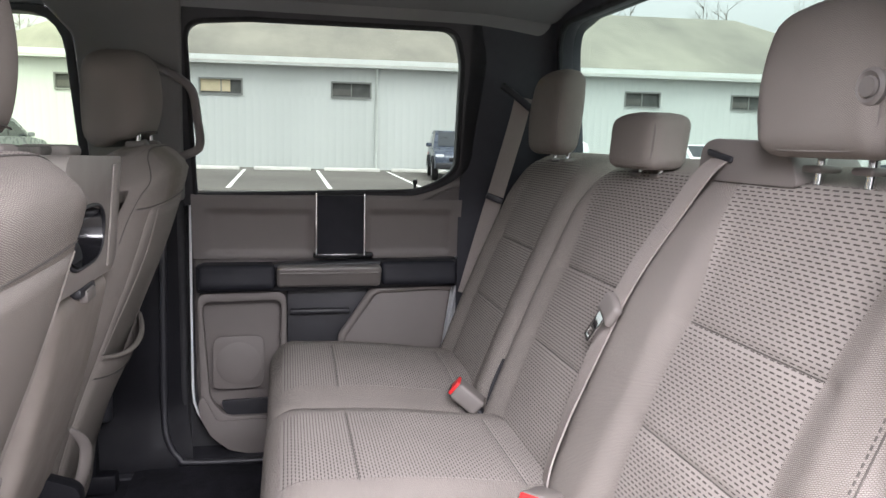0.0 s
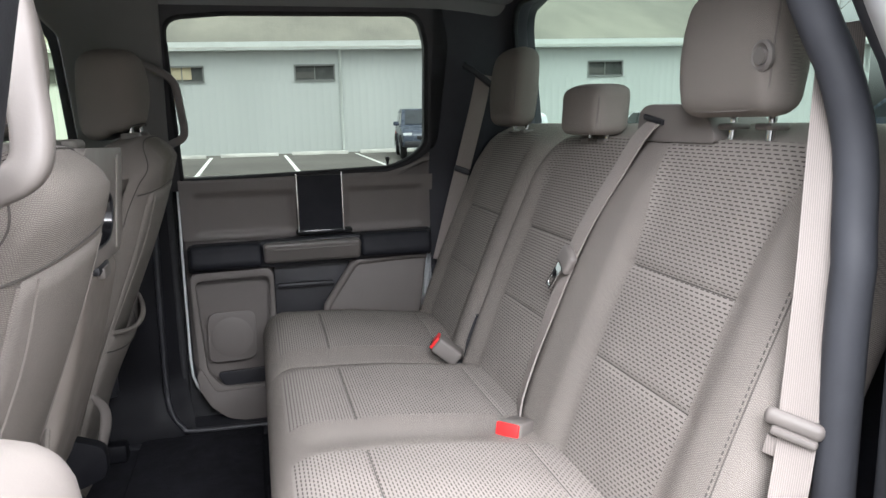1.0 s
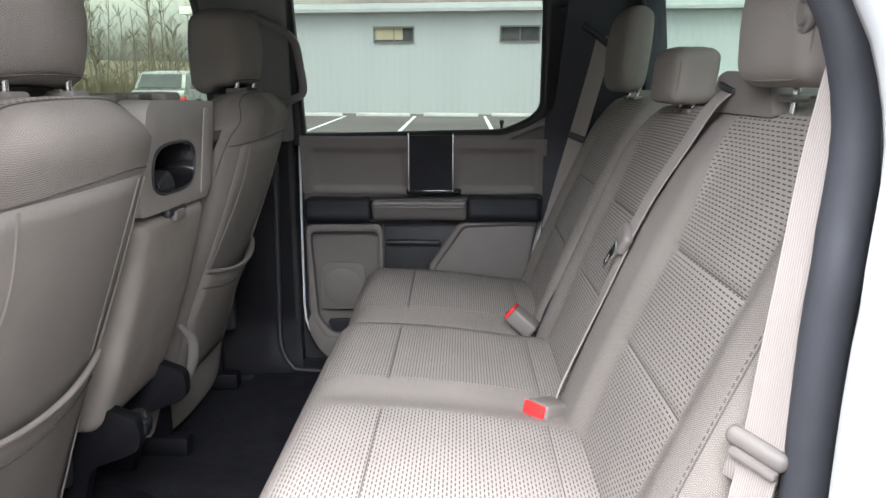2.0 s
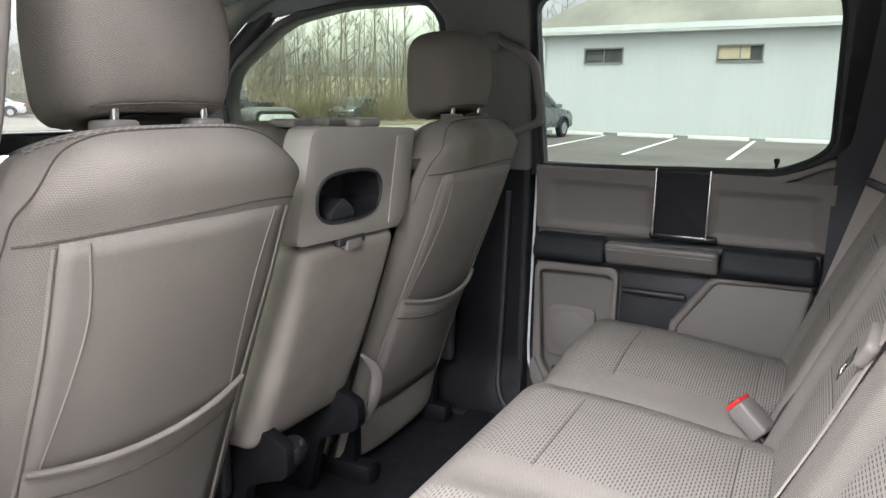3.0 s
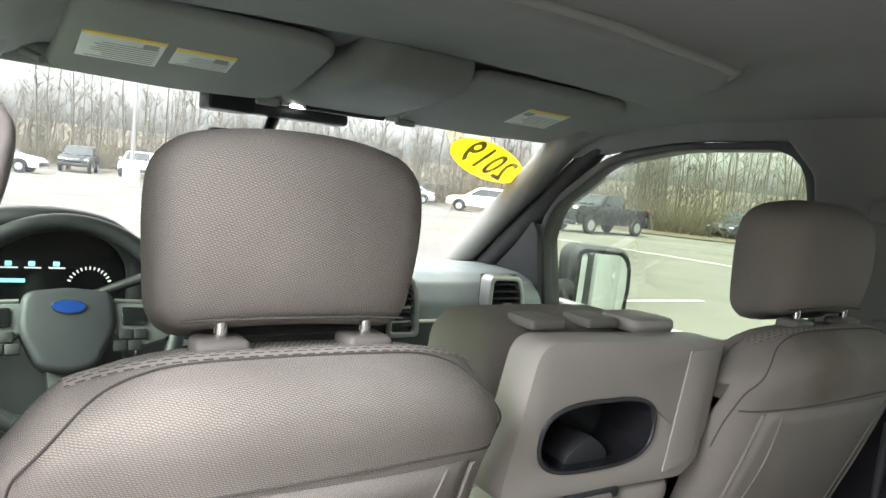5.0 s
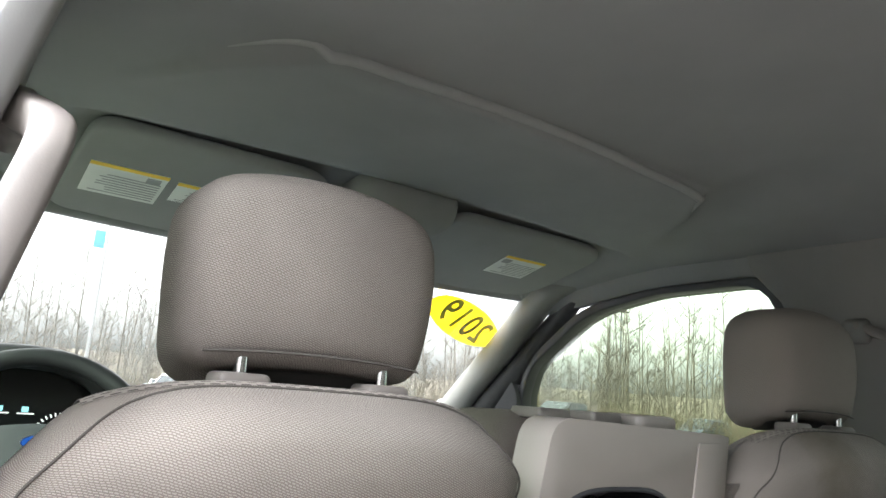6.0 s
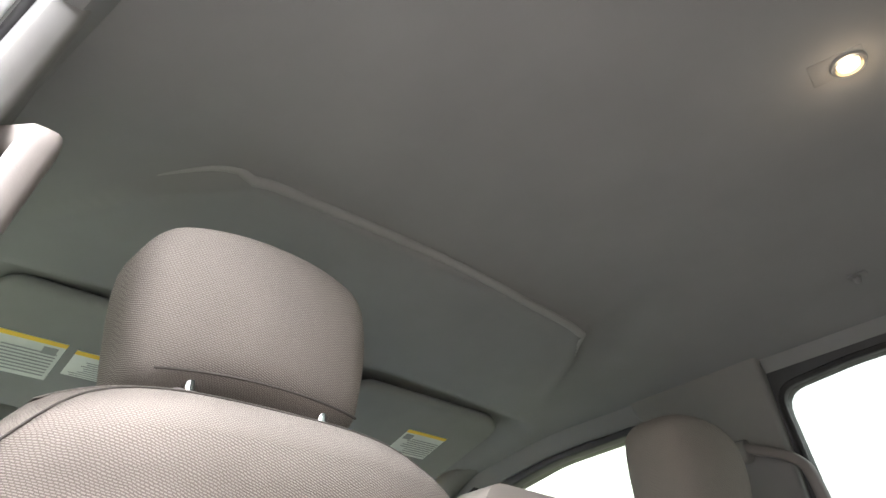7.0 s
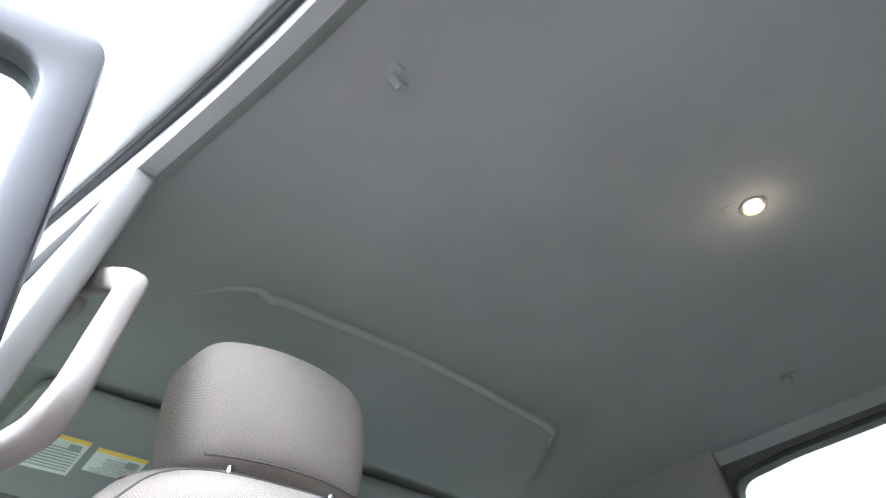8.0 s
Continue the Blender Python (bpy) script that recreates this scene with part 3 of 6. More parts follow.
# sill roll along the window and the padded upper field
part("window_sill_roll", tube([(x, side_y(1.372, 1) - 0.004, 1.372 + 0.05 * smooth01(0.64, 0.79, x)) for x in span(0.04, 0.795, 26)], 0.017, 10, False, 0.7), plastic, door)
for x0, x1 in ((0.075, 0.366), (0.516, 0.762)):
    def field(x, z, a=x0, b=x1):
        hollow = smooth01(a - 0.006, a + 0.018, x) * smooth01(b + 0.006, b - 0.018, x) * smooth01(1.205, 1.222, z) * smooth01(1.340, 1.322, z)
        return Vector((x, side_y(1.27, 1) - 0.004 - 0.010 * (z - 1.27) / 0.06 + 0.011 * hollow, z))
    part("padded_field", grid(span(0.040 if x0 < 0.3 else 0.508, 0.374 if x0 < 0.3 else 0.792, 40), span(1.196, 1.368, 30), field), plastic, door, "", 180)
door_plate("accent_panel", [(0.376, 1.212), (0.506, 1.212), (0.506, 1.378), (0.376, 1.378)], 0.03, 0.022, navy, None, 0.004, "black accent panel", 0.004)
for x in (0.3735, 0.5085):
    part("chrome_strip", prism(rounded([(x - 0.0022, 1.208), (x + 0.0022, 1.208), (x + 0.0022, 1.385), (x - 0.0022, 1.385)], 0.001), "y", 0, 0.025, 0.002, 2, lambda v: door_y(v, 0.03 + v.y)), chrome, door, "bright chrome strip")
# the black armrest band in two padded halves
part("armrest_ledge", prism(rounded([(0.05, 1.185), (0.78, 1.20), (0.78, 1.118), (0.05, 1.108)], 0.01), "y", 0, 0.05, 0.008, 3, lambda v: door_y(v, 0.02 + v.y)), black, door)
for x0, x1, dz in ((0.058, 0.262, 0.0), (0.552, 0.772, 0.007)):
    bm = soft((x1 - x0, 0.075, 0.068), 0.014, (8, 3, 3), lambda p, a=(x0 + x1) / 2, d=dz: Vector((p.x + a, side_y(1.1, 1) - 0.035 + p.y - 0.010 * (p.z < 0), 1.156 + d + p.z)))
    part("armrest_pad", bm, navy, door, "black padded armrest")
pull = part("pull_handle", soft((0.285, 0.06, 0.062), 0.012, (10, 3, 3), lambda p: Vector((p.x + 0.408, side_y(1.1, 1) - 0.062 + p.y - 0.018 * (p.z / 0.03), 1.158 + p.z))), handle_grey, door, "grey door pull handle")
part("pull_trim", tube([(x, side_y(1.1, 1) - 0.103, 1.172) for x in span(0.275, 0.54, 8)], 0.0022, 8), handle_grey, pull)
part("release_lever", rbox((0.45, side_y(1.2, 1) - 0.012, 1.208), (0.17, 0.03, 0.016), 0.006), gloss_black, door, "black door release lever")
door_plate("pocket_recess", [(0.292, 0.90), (0.47, 0.90), (0.53, 1.115), (0.292, 1.115)], 0.001, 0.012, black, None, 0.003, "black map pocket behind the seat")
part("pocket_rib", rbox((0.385, side_y(1.0, 1) - 0.006, 1.045), (0.17, 0.022, 0.014), 0.005), black, door)
# left lower tray with a speaker grille, right lower shield
door_rim("tray_frame", [(0.05, 1.104), (0.29, 1.108), (0.292, 0.78), (0.275, 0.725), (0.11, 0.722), (0.054, 0.79)], 0.026, 0.028, 0.026, plastic, 0.03)
spk = door_plate("speaker_grille", [(0.088, 0.974), (0.229, 0.976), (0.224, 0.823), (0.084, 0.82)], 0.028, 0.0035, plastic, None, 0.0015, "", 0.03)
part("speaker_bulge", lathe([(0.062, 0.0), (0.055, 0.002), (0.03, 0.004), (0.001, 0.0045)], 28, pose(0.157, side_y(0.9, 1) + 0.028 - 0.034, 0.897, 90, 0, 0)), plastic, spk)
door_plate("bottle_slot", [(0.105, 0.79), (0.262, 0.795), (0.262, 0.742), (0.125, 0.742)], 0.030, 0.010, black, None, 0.002, "black slot of the lower tray")
door_plate("bin_front", [(0.047, 0.79), (0.060, 0.818), (0.098, 0.737), (0.47, 0.744), (0.47, 0.634), (0.20, 0.634), (0.13, 0.650), (0.082, 0.692), (0.054, 0.745)], 0.004, 0.058, plastic, None, 0.014, "", 0.014)
S = [(0.442, 0.975), (0.54, 1.115), (0.77, 1.121), (0.742, 0.92), (0.65, 0.845), (0.48, 0.86)]
shield = door_plate("lower_shield", S, 0.024, 0.02, plastic, None, 0.008, "", 0.018)
part("shield_rim", tube([(p[0], side_y(0.9, 1) - 0.018, p[1]) for p in [(0.44, 0.90), (0.448, 0.975), (0.53, 1.095), (0.55, 1.108), (0.66, 1.113), (0.765, 1.114)]], 0.012, 10), plastic, shield)
pin = part("lock_pin", lathe([(0.0042, 0.0), (0.0042, 0.026), (0.007, 0.03), (0.007, 0.038), (0.004, 0.041)], 12, Matrix.Translation((0.655, side_y(1.38, 1) - 0.002, 1.384))), black, door, "black lock pin")

# its window: rim, seals and pane
def win_place(off):
    return lambda p: Vector((p[0], side_y(p[1], 1) + off, p[1]))


RW = [(0.052, 1.375), (0.046, 1.815), (0.20, 1.828), (0.742, 1.832), (0.765, 1.75), (0.772, 1.46), (0.735, 1.425), (0.66, 1.392)]
RWo = [(0.006, 1.345), (-0.002, 1.86), (0.20, 1.875), (0.80, 1.885), (0.835, 1.76), (0.812, 1.455), (0.745, 1.410), (0.66, 1.374)]
win_r = thing("window_1", (0.4, 0.85, 1.37), "tinted rear door window in a black frame", "window", "", "structure")
rr_in = rounded(RW, [0.006, 0.045, 0.02, 0.045, 0.02, 0.03, 0.03, 0.03])
rr_out = rounded(RWo, [0.006, 0.03, 0.02, 0.03, 0.02, 0.03, 0.03, 0.03])
part("window_frame", ring(rr_out, rr_in, win_place(-0.012), win_place(0.05), 0.004), black, win_r, "black window frame")
part("window_seal", tube([win_place(-0.008)(p) for p in rr_in], 0.007, 8, True), black_soft, win_r, "black rubber seal")
bm = bmesh.new()
bm.faces.new([bm.verts.new(win_place(0.022)(p)) for p in rr_in])
part("pane", bm, privacy_glass, win_r, "faintly green pane", 0)

# ---- the closed front passenger door ----
FW = [(-1.075, 1.30), (-1.085, 1.535), (-1.03, 1.63), (-0.78, 1.775), (-0.55, 1.812), (-0.235, 1.818), (-0.225, 1.40), (-0.40, 1.365), (-0.60, 1.34)]
FWo = [(-1.095, 1.275), (-1.105, 1.545), (-1.047, 1.648), (-0.79, 1.797), (-0.55, 1.828), (-0.212, 1.836), (-0.20, 1.38), (-0.40, 1.345), (-0.60, 1.32)]
win_f = thing("window_2", (-0.6, 0.85, 1.3), "front passenger window in a black frame", "window", "", "structure")
ff_in = rounded(FW, [0.01, 0.03, 0.05, 0.08, 0.05, 0.09, 0.02, 0.05, 0.05])
ff_out = rounded(FWo, [0.01, 0.03, 0.05, 0.08, 0.05, 0.09, 0.02, 0.05, 0.05])
part("window_frame", ring(ff_out, ff_in, win_place(-0.014), win_place(0.05), 0.004), black, win_f, "black window frame")
bm = bmesh.new()
bm.faces.new([bm.verts.new(win_place(0.022)(p)) for p in ff_in])
part("pane", bm, side_glass, win_f, "faintly green pane", 0)
fdoor = thing("door_2", (-0.6, 0.87, 0.72), "closed front passenger door with taupe trim", "door", "", "structure")
part("door_panel", prism(rounded([(-1.15, 0.75), (-1.13, 1.27), (-0.6, 1.31), (-0.4, 1.335), (-0.21, 1.375), (-0.205, 0.75)], 0.02), "y", 0, 0.04, 0.01, 3, lambda v: door_y(v, -0.03 + v.y)), plastic, fdoor)
part("armrest", rbox((-0.65, 0.80, 1.12), (0.62, 0.11, 0.07), 0.02, 3), black, fdoor, "black armrest")
part("door_skin", rbox((-0.68, 0.955, 1.03), (0.95, 0.05, 0.62), 0.02), white_paint, fdoor, "white outer door skin")

# the left front door, seen only from outside the path
ldoor = thing("door_3", (-0.6, -0.80, 0.72), "closed driver's door with taupe trim", "door", "", "structure")
def left_place(off):
    return lambda p: Vector((p[0], side_y(p[1], -1) - off, p[1]))


part("door_panel", prism(rounded([(-1.15, 0.75), (-1.13, 1.27), (-0.6, 1.31), (-0.21, 1.375), (-0.205, 0.75)], 0.02), "y", 0, 0.04, 0.01, 3, lambda v: Vector((v.x, side_y(v.z, -1) + v.y, v.z))), plastic, ldoor)
part("door_skin", rbox((-0.68, -0.89, 1.03), (0.95, 0.05, 0.62), 0.02), white_paint, ldoor, "white outer door skin")
win_l = thing("window_3", (-0.6, -0.80, 1.3), "driver's door window in a black frame", "window", "", "structure")
part("window_frame", ring(ff_out, ff_in, left_place(-0.014), left_place(0.05), 0.004), black, win_l, "black window frame")
bm = bmesh.new()
bm.faces.new([bm.verts.new(left_place(0.022)(p)) for p in ff_in])
part("pane", bm, side_glass, win_l, "faintly green pane", 0)

# ---- rear wall, C-pillars, rear window ----
def back_x(z):
    return 1.0 + 0.12 * (1.9 - z)


for s, tag in ((1, "right"), (-1, "left")):
    # from the rear doorway to the rear window: dark upper trim, wrapped round the corner
    def wrap(u, z, s=s):
        y1 = side_y(z, s) - s * 0.012
        x0 = 0.783 if s > 0 else 0.86
        corner = 0.045
        xb = back_x(z)
        flat = xb - corner - x0
        arc = corner * math.pi / 2
        ln = u * (flat + arc + 0.012)
        if ln < flat:
            return Vector((x0 + ln, y1, z))
        if ln < flat + arc:
            a = (ln - flat) / corner
            return Vector((xb - corner + corner * math.sin(a), y1 - s * corner * (1 - math.cos(a)), z))
        return Vector((xb, y1 - s * (corner + ln - flat - arc), z))
    setting("trim_c_pillar_" + tag, grid(span(0, 1, 26), span(FLOOR, 1.87, 30), wrap), hub_grey, "dark plastic trim of the rear corner pillar", "pillar trim", 70)
BACK_IN = rounded([(YC - 0.715, 1.47), (YC - 0.690, 1.852), (YC + 0.690, 1.852), (YC + 0.715, 1.47)], [0.04, 0.10, 0.10, 0.04])
BACK_OUT = rounded([(YC - 0.80, 0.62), (YC - 0.78, 1.89), (YC + 0.78, 1.89), (YC + 0.80, 0.62)], 0.02)
setting("wall_rear", ring(BACK_OUT, BACK_IN, lambda p: Vector((back_x(p[1]) + 0.002, p[0], p[1])), lambda p: Vector((back_x(p[1]) + 0.07, p[0], p[1])), 0.006), hub_grey, "dark rear cab wall round the back window", "wall")
bwin = thing("window_4", (1.08, YC, 1.5), "fixed rear cab window with a pale green tint", "window", "", "structure")
bm = bmesh.new()
bm.faces.new([bm.verts.new((back_x(p[1]) + 0.045, p[0], p[1])) for p in BACK_IN])
part("pane", bm, rear_glass, bwin, "", 0)
part("window_seal", tube([(back_x(p[1]) + 0.006, p[0], p[1]) for p in BACK_IN], 0.009, 8, True), black_soft, bwin, "black rubber seal")

# ---- the left doorway's rear edge: seals and white body ----
def left_edge(z):
    return 0.860 + 0.022 * math.exp(-((z - 1.5) / 0.10) ** 2) - 0.25 * max(0.0, z - 1.58) - 0.03 * smooth01(1.05, 0.80, z)


for nm, dx, dy, r, mat_, lab in (("trim_doorway_flange", 0.0, 0.065, 0.022, seal_grey, "dark grey rubber-edged flange of the open doorway"),
                                 ("trim_doorway_seal", 0.030, 0.02, 0.015, seal_grey, "dark grey rubber seal of the open doorway"),
                                 ("trim_doorway_paint", 0.014, -0.092, 0.072, white_paint, "white painted edge of the open doorway")):
    pts = [(left_edge(z) + dx, side_y(z, -1) + 0.02 + dy, z) for z in span(0.64, 1.86, 40)]
    setting(nm, tube(pts, r, 12), mat_, lab, "trim", 70)
setting("trim_door_jamb_right", grid(span(0.52, 1.36, 18), span(-0.10, 0.72, 8), lambda z, x: Vector((x, side_y(z, 1) + 0.033, z))), black_soft, "black rubber-lined jamb round the passenger door", "trim", 60)
setting("sill_box_right", rbox((0.30, YC + 0.86, FLOOR - 0.04), (1.35, 0.14, 0.10), 0.02), black, "black inner sill under the passenger door", "sill")
setting("sill_left", rbox((0.30, YC - 0.80, FLOOR + 0.0), (1.25, 0.14, 0.05), 0.015, 3), black, "black plastic door sill plate", "sill")
setting("sill_right", rbox((0.30, YC + 0.76, FLOOR - 0.02), (1.25, 0.12, 0.05), 0.015, 3), black, "black plastic door sill plate", "sill")

# ---- windshield, A-pillars ----
for s, tag in ((1, "right"), (-1, "left")):
    ctrl = [(-0.66, YC + s * 0.72, 1.905), (-0.78, YC + s * 0.71, 1.888), (-0.88, YC + s * 0.70, 1.862), (-1.00, YC + s * 0.735, 1.80), (-1.14, YC + s * 0.750, 1.69), (-1.32, YC + s * 0.752, 1.545), (-1.55, YC + s * 0.77, 1.37), (-1.75, YC + s * 0.79, 1.23)]
    pts = curve_points(ctrl, 6)
    setting("trim_a_pillar_" + tag, tube(pts, [0.035 + 0.034 * smooth01(0, 0.28, i / len(pts)) - 0.004 * i / len(pts) for i in range(len(pts))], 16, False, 0.7), pillar_grey, "taupe trim of the windshield pillar", "pillar trim", 60)
    blk = [Vector(p) + Vector((0.072, s * 0.034, -0.040)) for p in pts]
    setting("trim_a_pillar_seal_" + tag, tube(blk, [0.003 + 0.033 * smooth01(0.05, 0.50, i / len(pts)) for i in range(len(pts))], 12), black_soft, "black inner edge of the windshield pillar", "pillar trim", 60)
for s, tag in ((1, "right"), (-1, "left")):
    sail = prism(rounded([(-1.085, 1.26), (-1.09, 1.555), (-1.14, 1.655), (-1.38, 1.475), (-1.62, 1.30), (-1.62, 1.24)], 0.01), "y", 0.0, 0.05, 0.006, 2, lambda v, s=s: Vector((v.x, side_y(v.z, s) + s * (v.y - 0.03), v.z)))
    setting("trim_sail_" + tag, sail, black, "black sail panel ahead of the front window", "trim")
shield_t = thing("window_5", (-1.5, YC, 1.35), "curved clear windshield", "windshield", "", "structure")
part("pane", grid(span(0, 1, 10), span(-0.76, 0.76, 16), lambda u, y: Vector((-0.955 - 0.85 * u - 0.10 * (1 - (y / 0.76) ** 2), YC + y, 1.86 - 0.60 * u))), shield_glass, shield_t, "", 180)
setting("trim_header", tube([(-0.98 - 0.07 * (1 - ((y - YC) / 0.74) ** 2), y, 1.842) for y in span(YC - 0.74, YC + 0.74, 20)], 0.028, 12, False, 0.7), visor_cloth, "grey trim at the top of the windshield", "trim", 60)

# ---- seats ----
def seat_headrest(t, base, s, tilt, mat_, style="front", group=""):
    """A padded head restraint with bright posts. base: middle of its lower edge; s: depth, width, height."""
    bx, by, bz = base
    d, w, h = s
    rad = 0.022 if style == "mid" else min(d * 0.46, 0.031)

    def f(p):
        u, v = p.y / (w / 2), (p.z + h / 2) / h
        if style == "front":
            belly = 1.0 - 0.09 * (1 - v) ** 2 - 0.34 * max(0.0, v - 0.55) ** 2.2
            z = p.z + h / 2 - 0.015 * abs(u) ** 3 * v + 0.006 * math.cos(u * 1.6) * v
            # the lower rear edge arches up over the posts
            z += 0.010 * (1 - u * u) * max(0.0, 1 - v * 3.0) * (1 if p.x > 0 else 0.2)
            # the padded front roll hangs a little lower than the rear edge
            z -= 0.013 * max(0.0, 1 - v * 2.5) * smooth01(0.02, -0.03, p.x)
            x = p.x + 0.018 * math.sin(math.pi * v) * (1 - 0.5 * u * u) * (1 if p.x > 0 else -0.4) - 0.014 * u * u
        elif style == "rear":
            belly = 1.0 - 0.07 * (1 - v) ** 2 - 0.22 * max(0.0, v - 0.5) ** 1.7
            z = p.z + h / 2 - 0.016 * abs(u) ** 3 * v
            x = p.x - 0.010 * math.sin(math.pi * v) * (1 if p.x < 0 else -0.4)
        else:
            belly = 1.0 - 0.05 * (1 - v)
            z = p.z + h / 2 - 0.008 * u * u * v
            x = p.x - 0.006 * (1 - u * u)
        return Vector((bx + x + tilt * z, by + p.y * belly, bz + z))
    hr = part("headrest", soft(s, rad, (6, 16, 12), f), mat_, t, "", 180)
    back_set = {"front": 0.035, "rear": 0.030, "mid": 0.015}[style]
    gap = {"front": 0.07, "rear": 0.043, "mid": 0.038}[style]
    drop = {"front": 0.008, "rear": 0.014, "mid": 0.012}[style]
    for dy in (-gap, gap):
        part("post", tube([(bx + tilt * q + back_set, by + dy, bz + q) for q in (-0.055, 0.03)], 0.0062, 12), chrome, hr, "bright steel post")
        part("post_sleeve", rbox((bx + back_set, by + dy, bz - drop), (0.040, 0.046, 0.022) if style == "front" else (0.036, 0.036, 0.010), 0.006, 3), plastic, t)
    # piping round the face that the sitter leans on
    if style != "front":
        k = 0.293 * rad
        loop = []
        for i in range(48):
            a = 2 * math.pi * i / 48
            ca, sa = math.cos(a), math.sin(a)
            loop.append(f(Vector((-(d / 2 - k), (w / 2 - k) * math.copysign(abs(ca) ** 0.36, ca), (h / 2 - k) * math.copysign(abs(sa) ** 0.36, sa)))))
        part("piping", tube(loop, 0.0016, 6, True), seam_mid, hr, "dark piping")
    else:
        # a panel darker than the cloth over the underside
        under = grid(span(-0.092, 0.092, 16), span(-0.034, 0.030, 6), lambda y, x: f(Vector((x * (1 - (y / 0.11) ** 4), y, -h / 2))) - Vector((0, 0, 0.0012)))
        part("underside", under, underside_dark, hr, "dark panel under the headrest", 180)
    return hr, f


def front_seat(cy, group, stained=False, cx=0.0):
    label = "taupe cloth front seat with a stained shoulder and map pocket" if stained else "taupe cloth driver's seat with a map pocket on its back"
    t = thing("front_seat", (cx - 0.3, cy, FLOOR), label, "car seat", group)
    H, Z0 = 0.86, 0.655
    W = 0.485

    def f(p):
        v = (p.z + H / 2) / H
        u = p.y / (W / 2)
        z = Z0 + H * v
        taper = 1.0 - 0.07 * smooth01(0.45, 0.0, v) - 0.10 * smooth01(0.92, 1.0, v) * abs(u) ** 2
        top = -0.042 * smooth01(0.80, 1.0, v) * abs(u) ** 3.4
        x = cx + 0.005 + 0.31 * (z - 1.44) + p.x
        if p.x > 0:
            x += 0.004 * math.cos(u * 1.5) * smooth01(0.55, 0.9, v) - 0.034 * smooth01(0.80, 0.30, v) * (1 - abs(u) ** 4) * smooth01(0.0, 0.2, v)
            x -= 0.035 * abs(u) ** 3
        else:
            x -= 0.02 * (1 - u * u)
        x -= 0.03 * smooth01(0.93, 1.0, v)
        top -= 0.016 * smooth01(0.035, -0.05, p.x) * smooth01(0.85, 1.0, v)
        return Vector((x, cy + p.y * taper, z + top))
    part("backrest", soft((0.125, W, H), 0.05, (4, 18, 24), f), cloth_stained if stained else cloth, t, "", 180)

    def back(y, z, lift=0.0):
        pz = z - Z0 - H / 2
        dy, dz = max(0.0, abs(y) - 0.1925), max(0.0, abs(pz) - 0.38)
        return f(Vector((0.0125 + math.sqrt(max(0.0, 0.0025 - dy * dy - dz * dz)) + lift, y, pz)))

    def line(name, ctrl, r, mat_, n=10, lift=-0.0006, parent=None):
        c = curve_points([(0, a, b) for a, b in ctrl], n)
        return part(name, tube([back(p.y, p.z, lift) for p in c], r, 6), mat_, parent or t)
    # the seam under the shoulder field, the side pipings and the shoulder seam
    line("seam", [(-0.222, 1.402), (-0.14, 1.401), (-0.02, 1.405), (0.10, 1.409), (0.222, 1.409)], 0.0016, stitch_dark, 10, 0.0)
    line("shoulder_seam", [(-0.229, 1.33), (-0.227, 1.40), (-0.221, 1.455), (-0.192, 1.494), (-0.14, 1.508), (-0.05, 1.510), (0.05, 1.510), (0.14, 1.508), (0.192, 1.494), (0.221, 1.455), (0.227, 1.40), (0.229, 1.33)], 0.0012, stitch_dark, 10, 0.0)
    for s in (-1, 1):
        line("piping", [(s * 0.188, 1.394), (s * 0.186, 1.25), (s * 0.19, 1.10), (s * 0.196, 0.95), (s * 0.20, 0.80)], 0.0035, cloth_fine, 10, 0.0)
        line("tuck", [(s * 0.152, 1.392), (s * 0.140, 1.30), (s * 0.148, 1.2), (s * 0.165, 1.09)], 0.0020, cloth_back, 10, 0.0008)
    part("back_panel", patch(span(-0.183, 0.183, 18), span(0.80, 1.397, 22), lambda y, z, lift: back(y, z, lift), 0.0012), cloth_back, t, "smooth cloth back panel", 180)
    slack = 0.030 if stained else 0.018
    # map pocket: a slack cloth panel with a rolled upper hem
    hem = lambda y: 1.078 + 0.022 * abs(y / 0.18) ** 2
    pocket = part("map_pocket", patch(span(-0.186, 0.186, 14), span(0.0, 1.0, 8), lambda y, k, lift: back(y, 0.80 + (hem(y) - 0.80) * k, lift + slack * k * (1 - (y / 0.186) ** 2)), 0.006), cloth_fine, t, "", 180)
    part("pocket_hem", tube([back(y, hem(y) - 0.002, 0.006 + (slack + 0.001) * (1 - (y / 0.186) ** 2)) for y in span(-0.186, 0.186, 16)], 0.005, 8), cloth_fine, pocket)
    part("pocket_seam", tube([back(y, hem(y) - 0.045, 0.0055 + (slack * 0.87 + 0.0006) * (1 - (y / 0.186) ** 2)) for y in span(-0.184, 0.184, 16)], 0.0018, 6), stitch_dark, pocket)
    # the dashed band over the shoulder, in front of the seam
    arc = lambda q: q / 0.05 + 0.24
    band = patch(span(-0.205, 0.205, 30), span(-0.024, 0.010, 8),
                 lambda y, q, lift: f(Vector((0.0125 + (0.05 + lift) * math.sin(arc(q)), y, H / 2 - 0.05 + (0.05 + lift) * math.cos(arc(q))))), 0.0008)
    part("shoulder_band", band, insert, t, "dashed knit band", 40)
    # cushion, side shield, frame
    part("cushion", soft((0.52, 0.52, 0.17), 0.06, (10, 10, 4), lambda p: Vector((cx - 0.42 + p.x, cy + p.y * (1 - 0.04 * (p.x < 0)), 0.985 + p.z + 0.06 * (-p.x / 0.26)))), cloth, t, "", 180)
    part("side_shield", rbox((cx - 0.36, cy + (0.265 if cy > YC else -0.265), 0.87), (0.42, 0.035, 0.15), 0.014, 3), black, t, "black side shield")
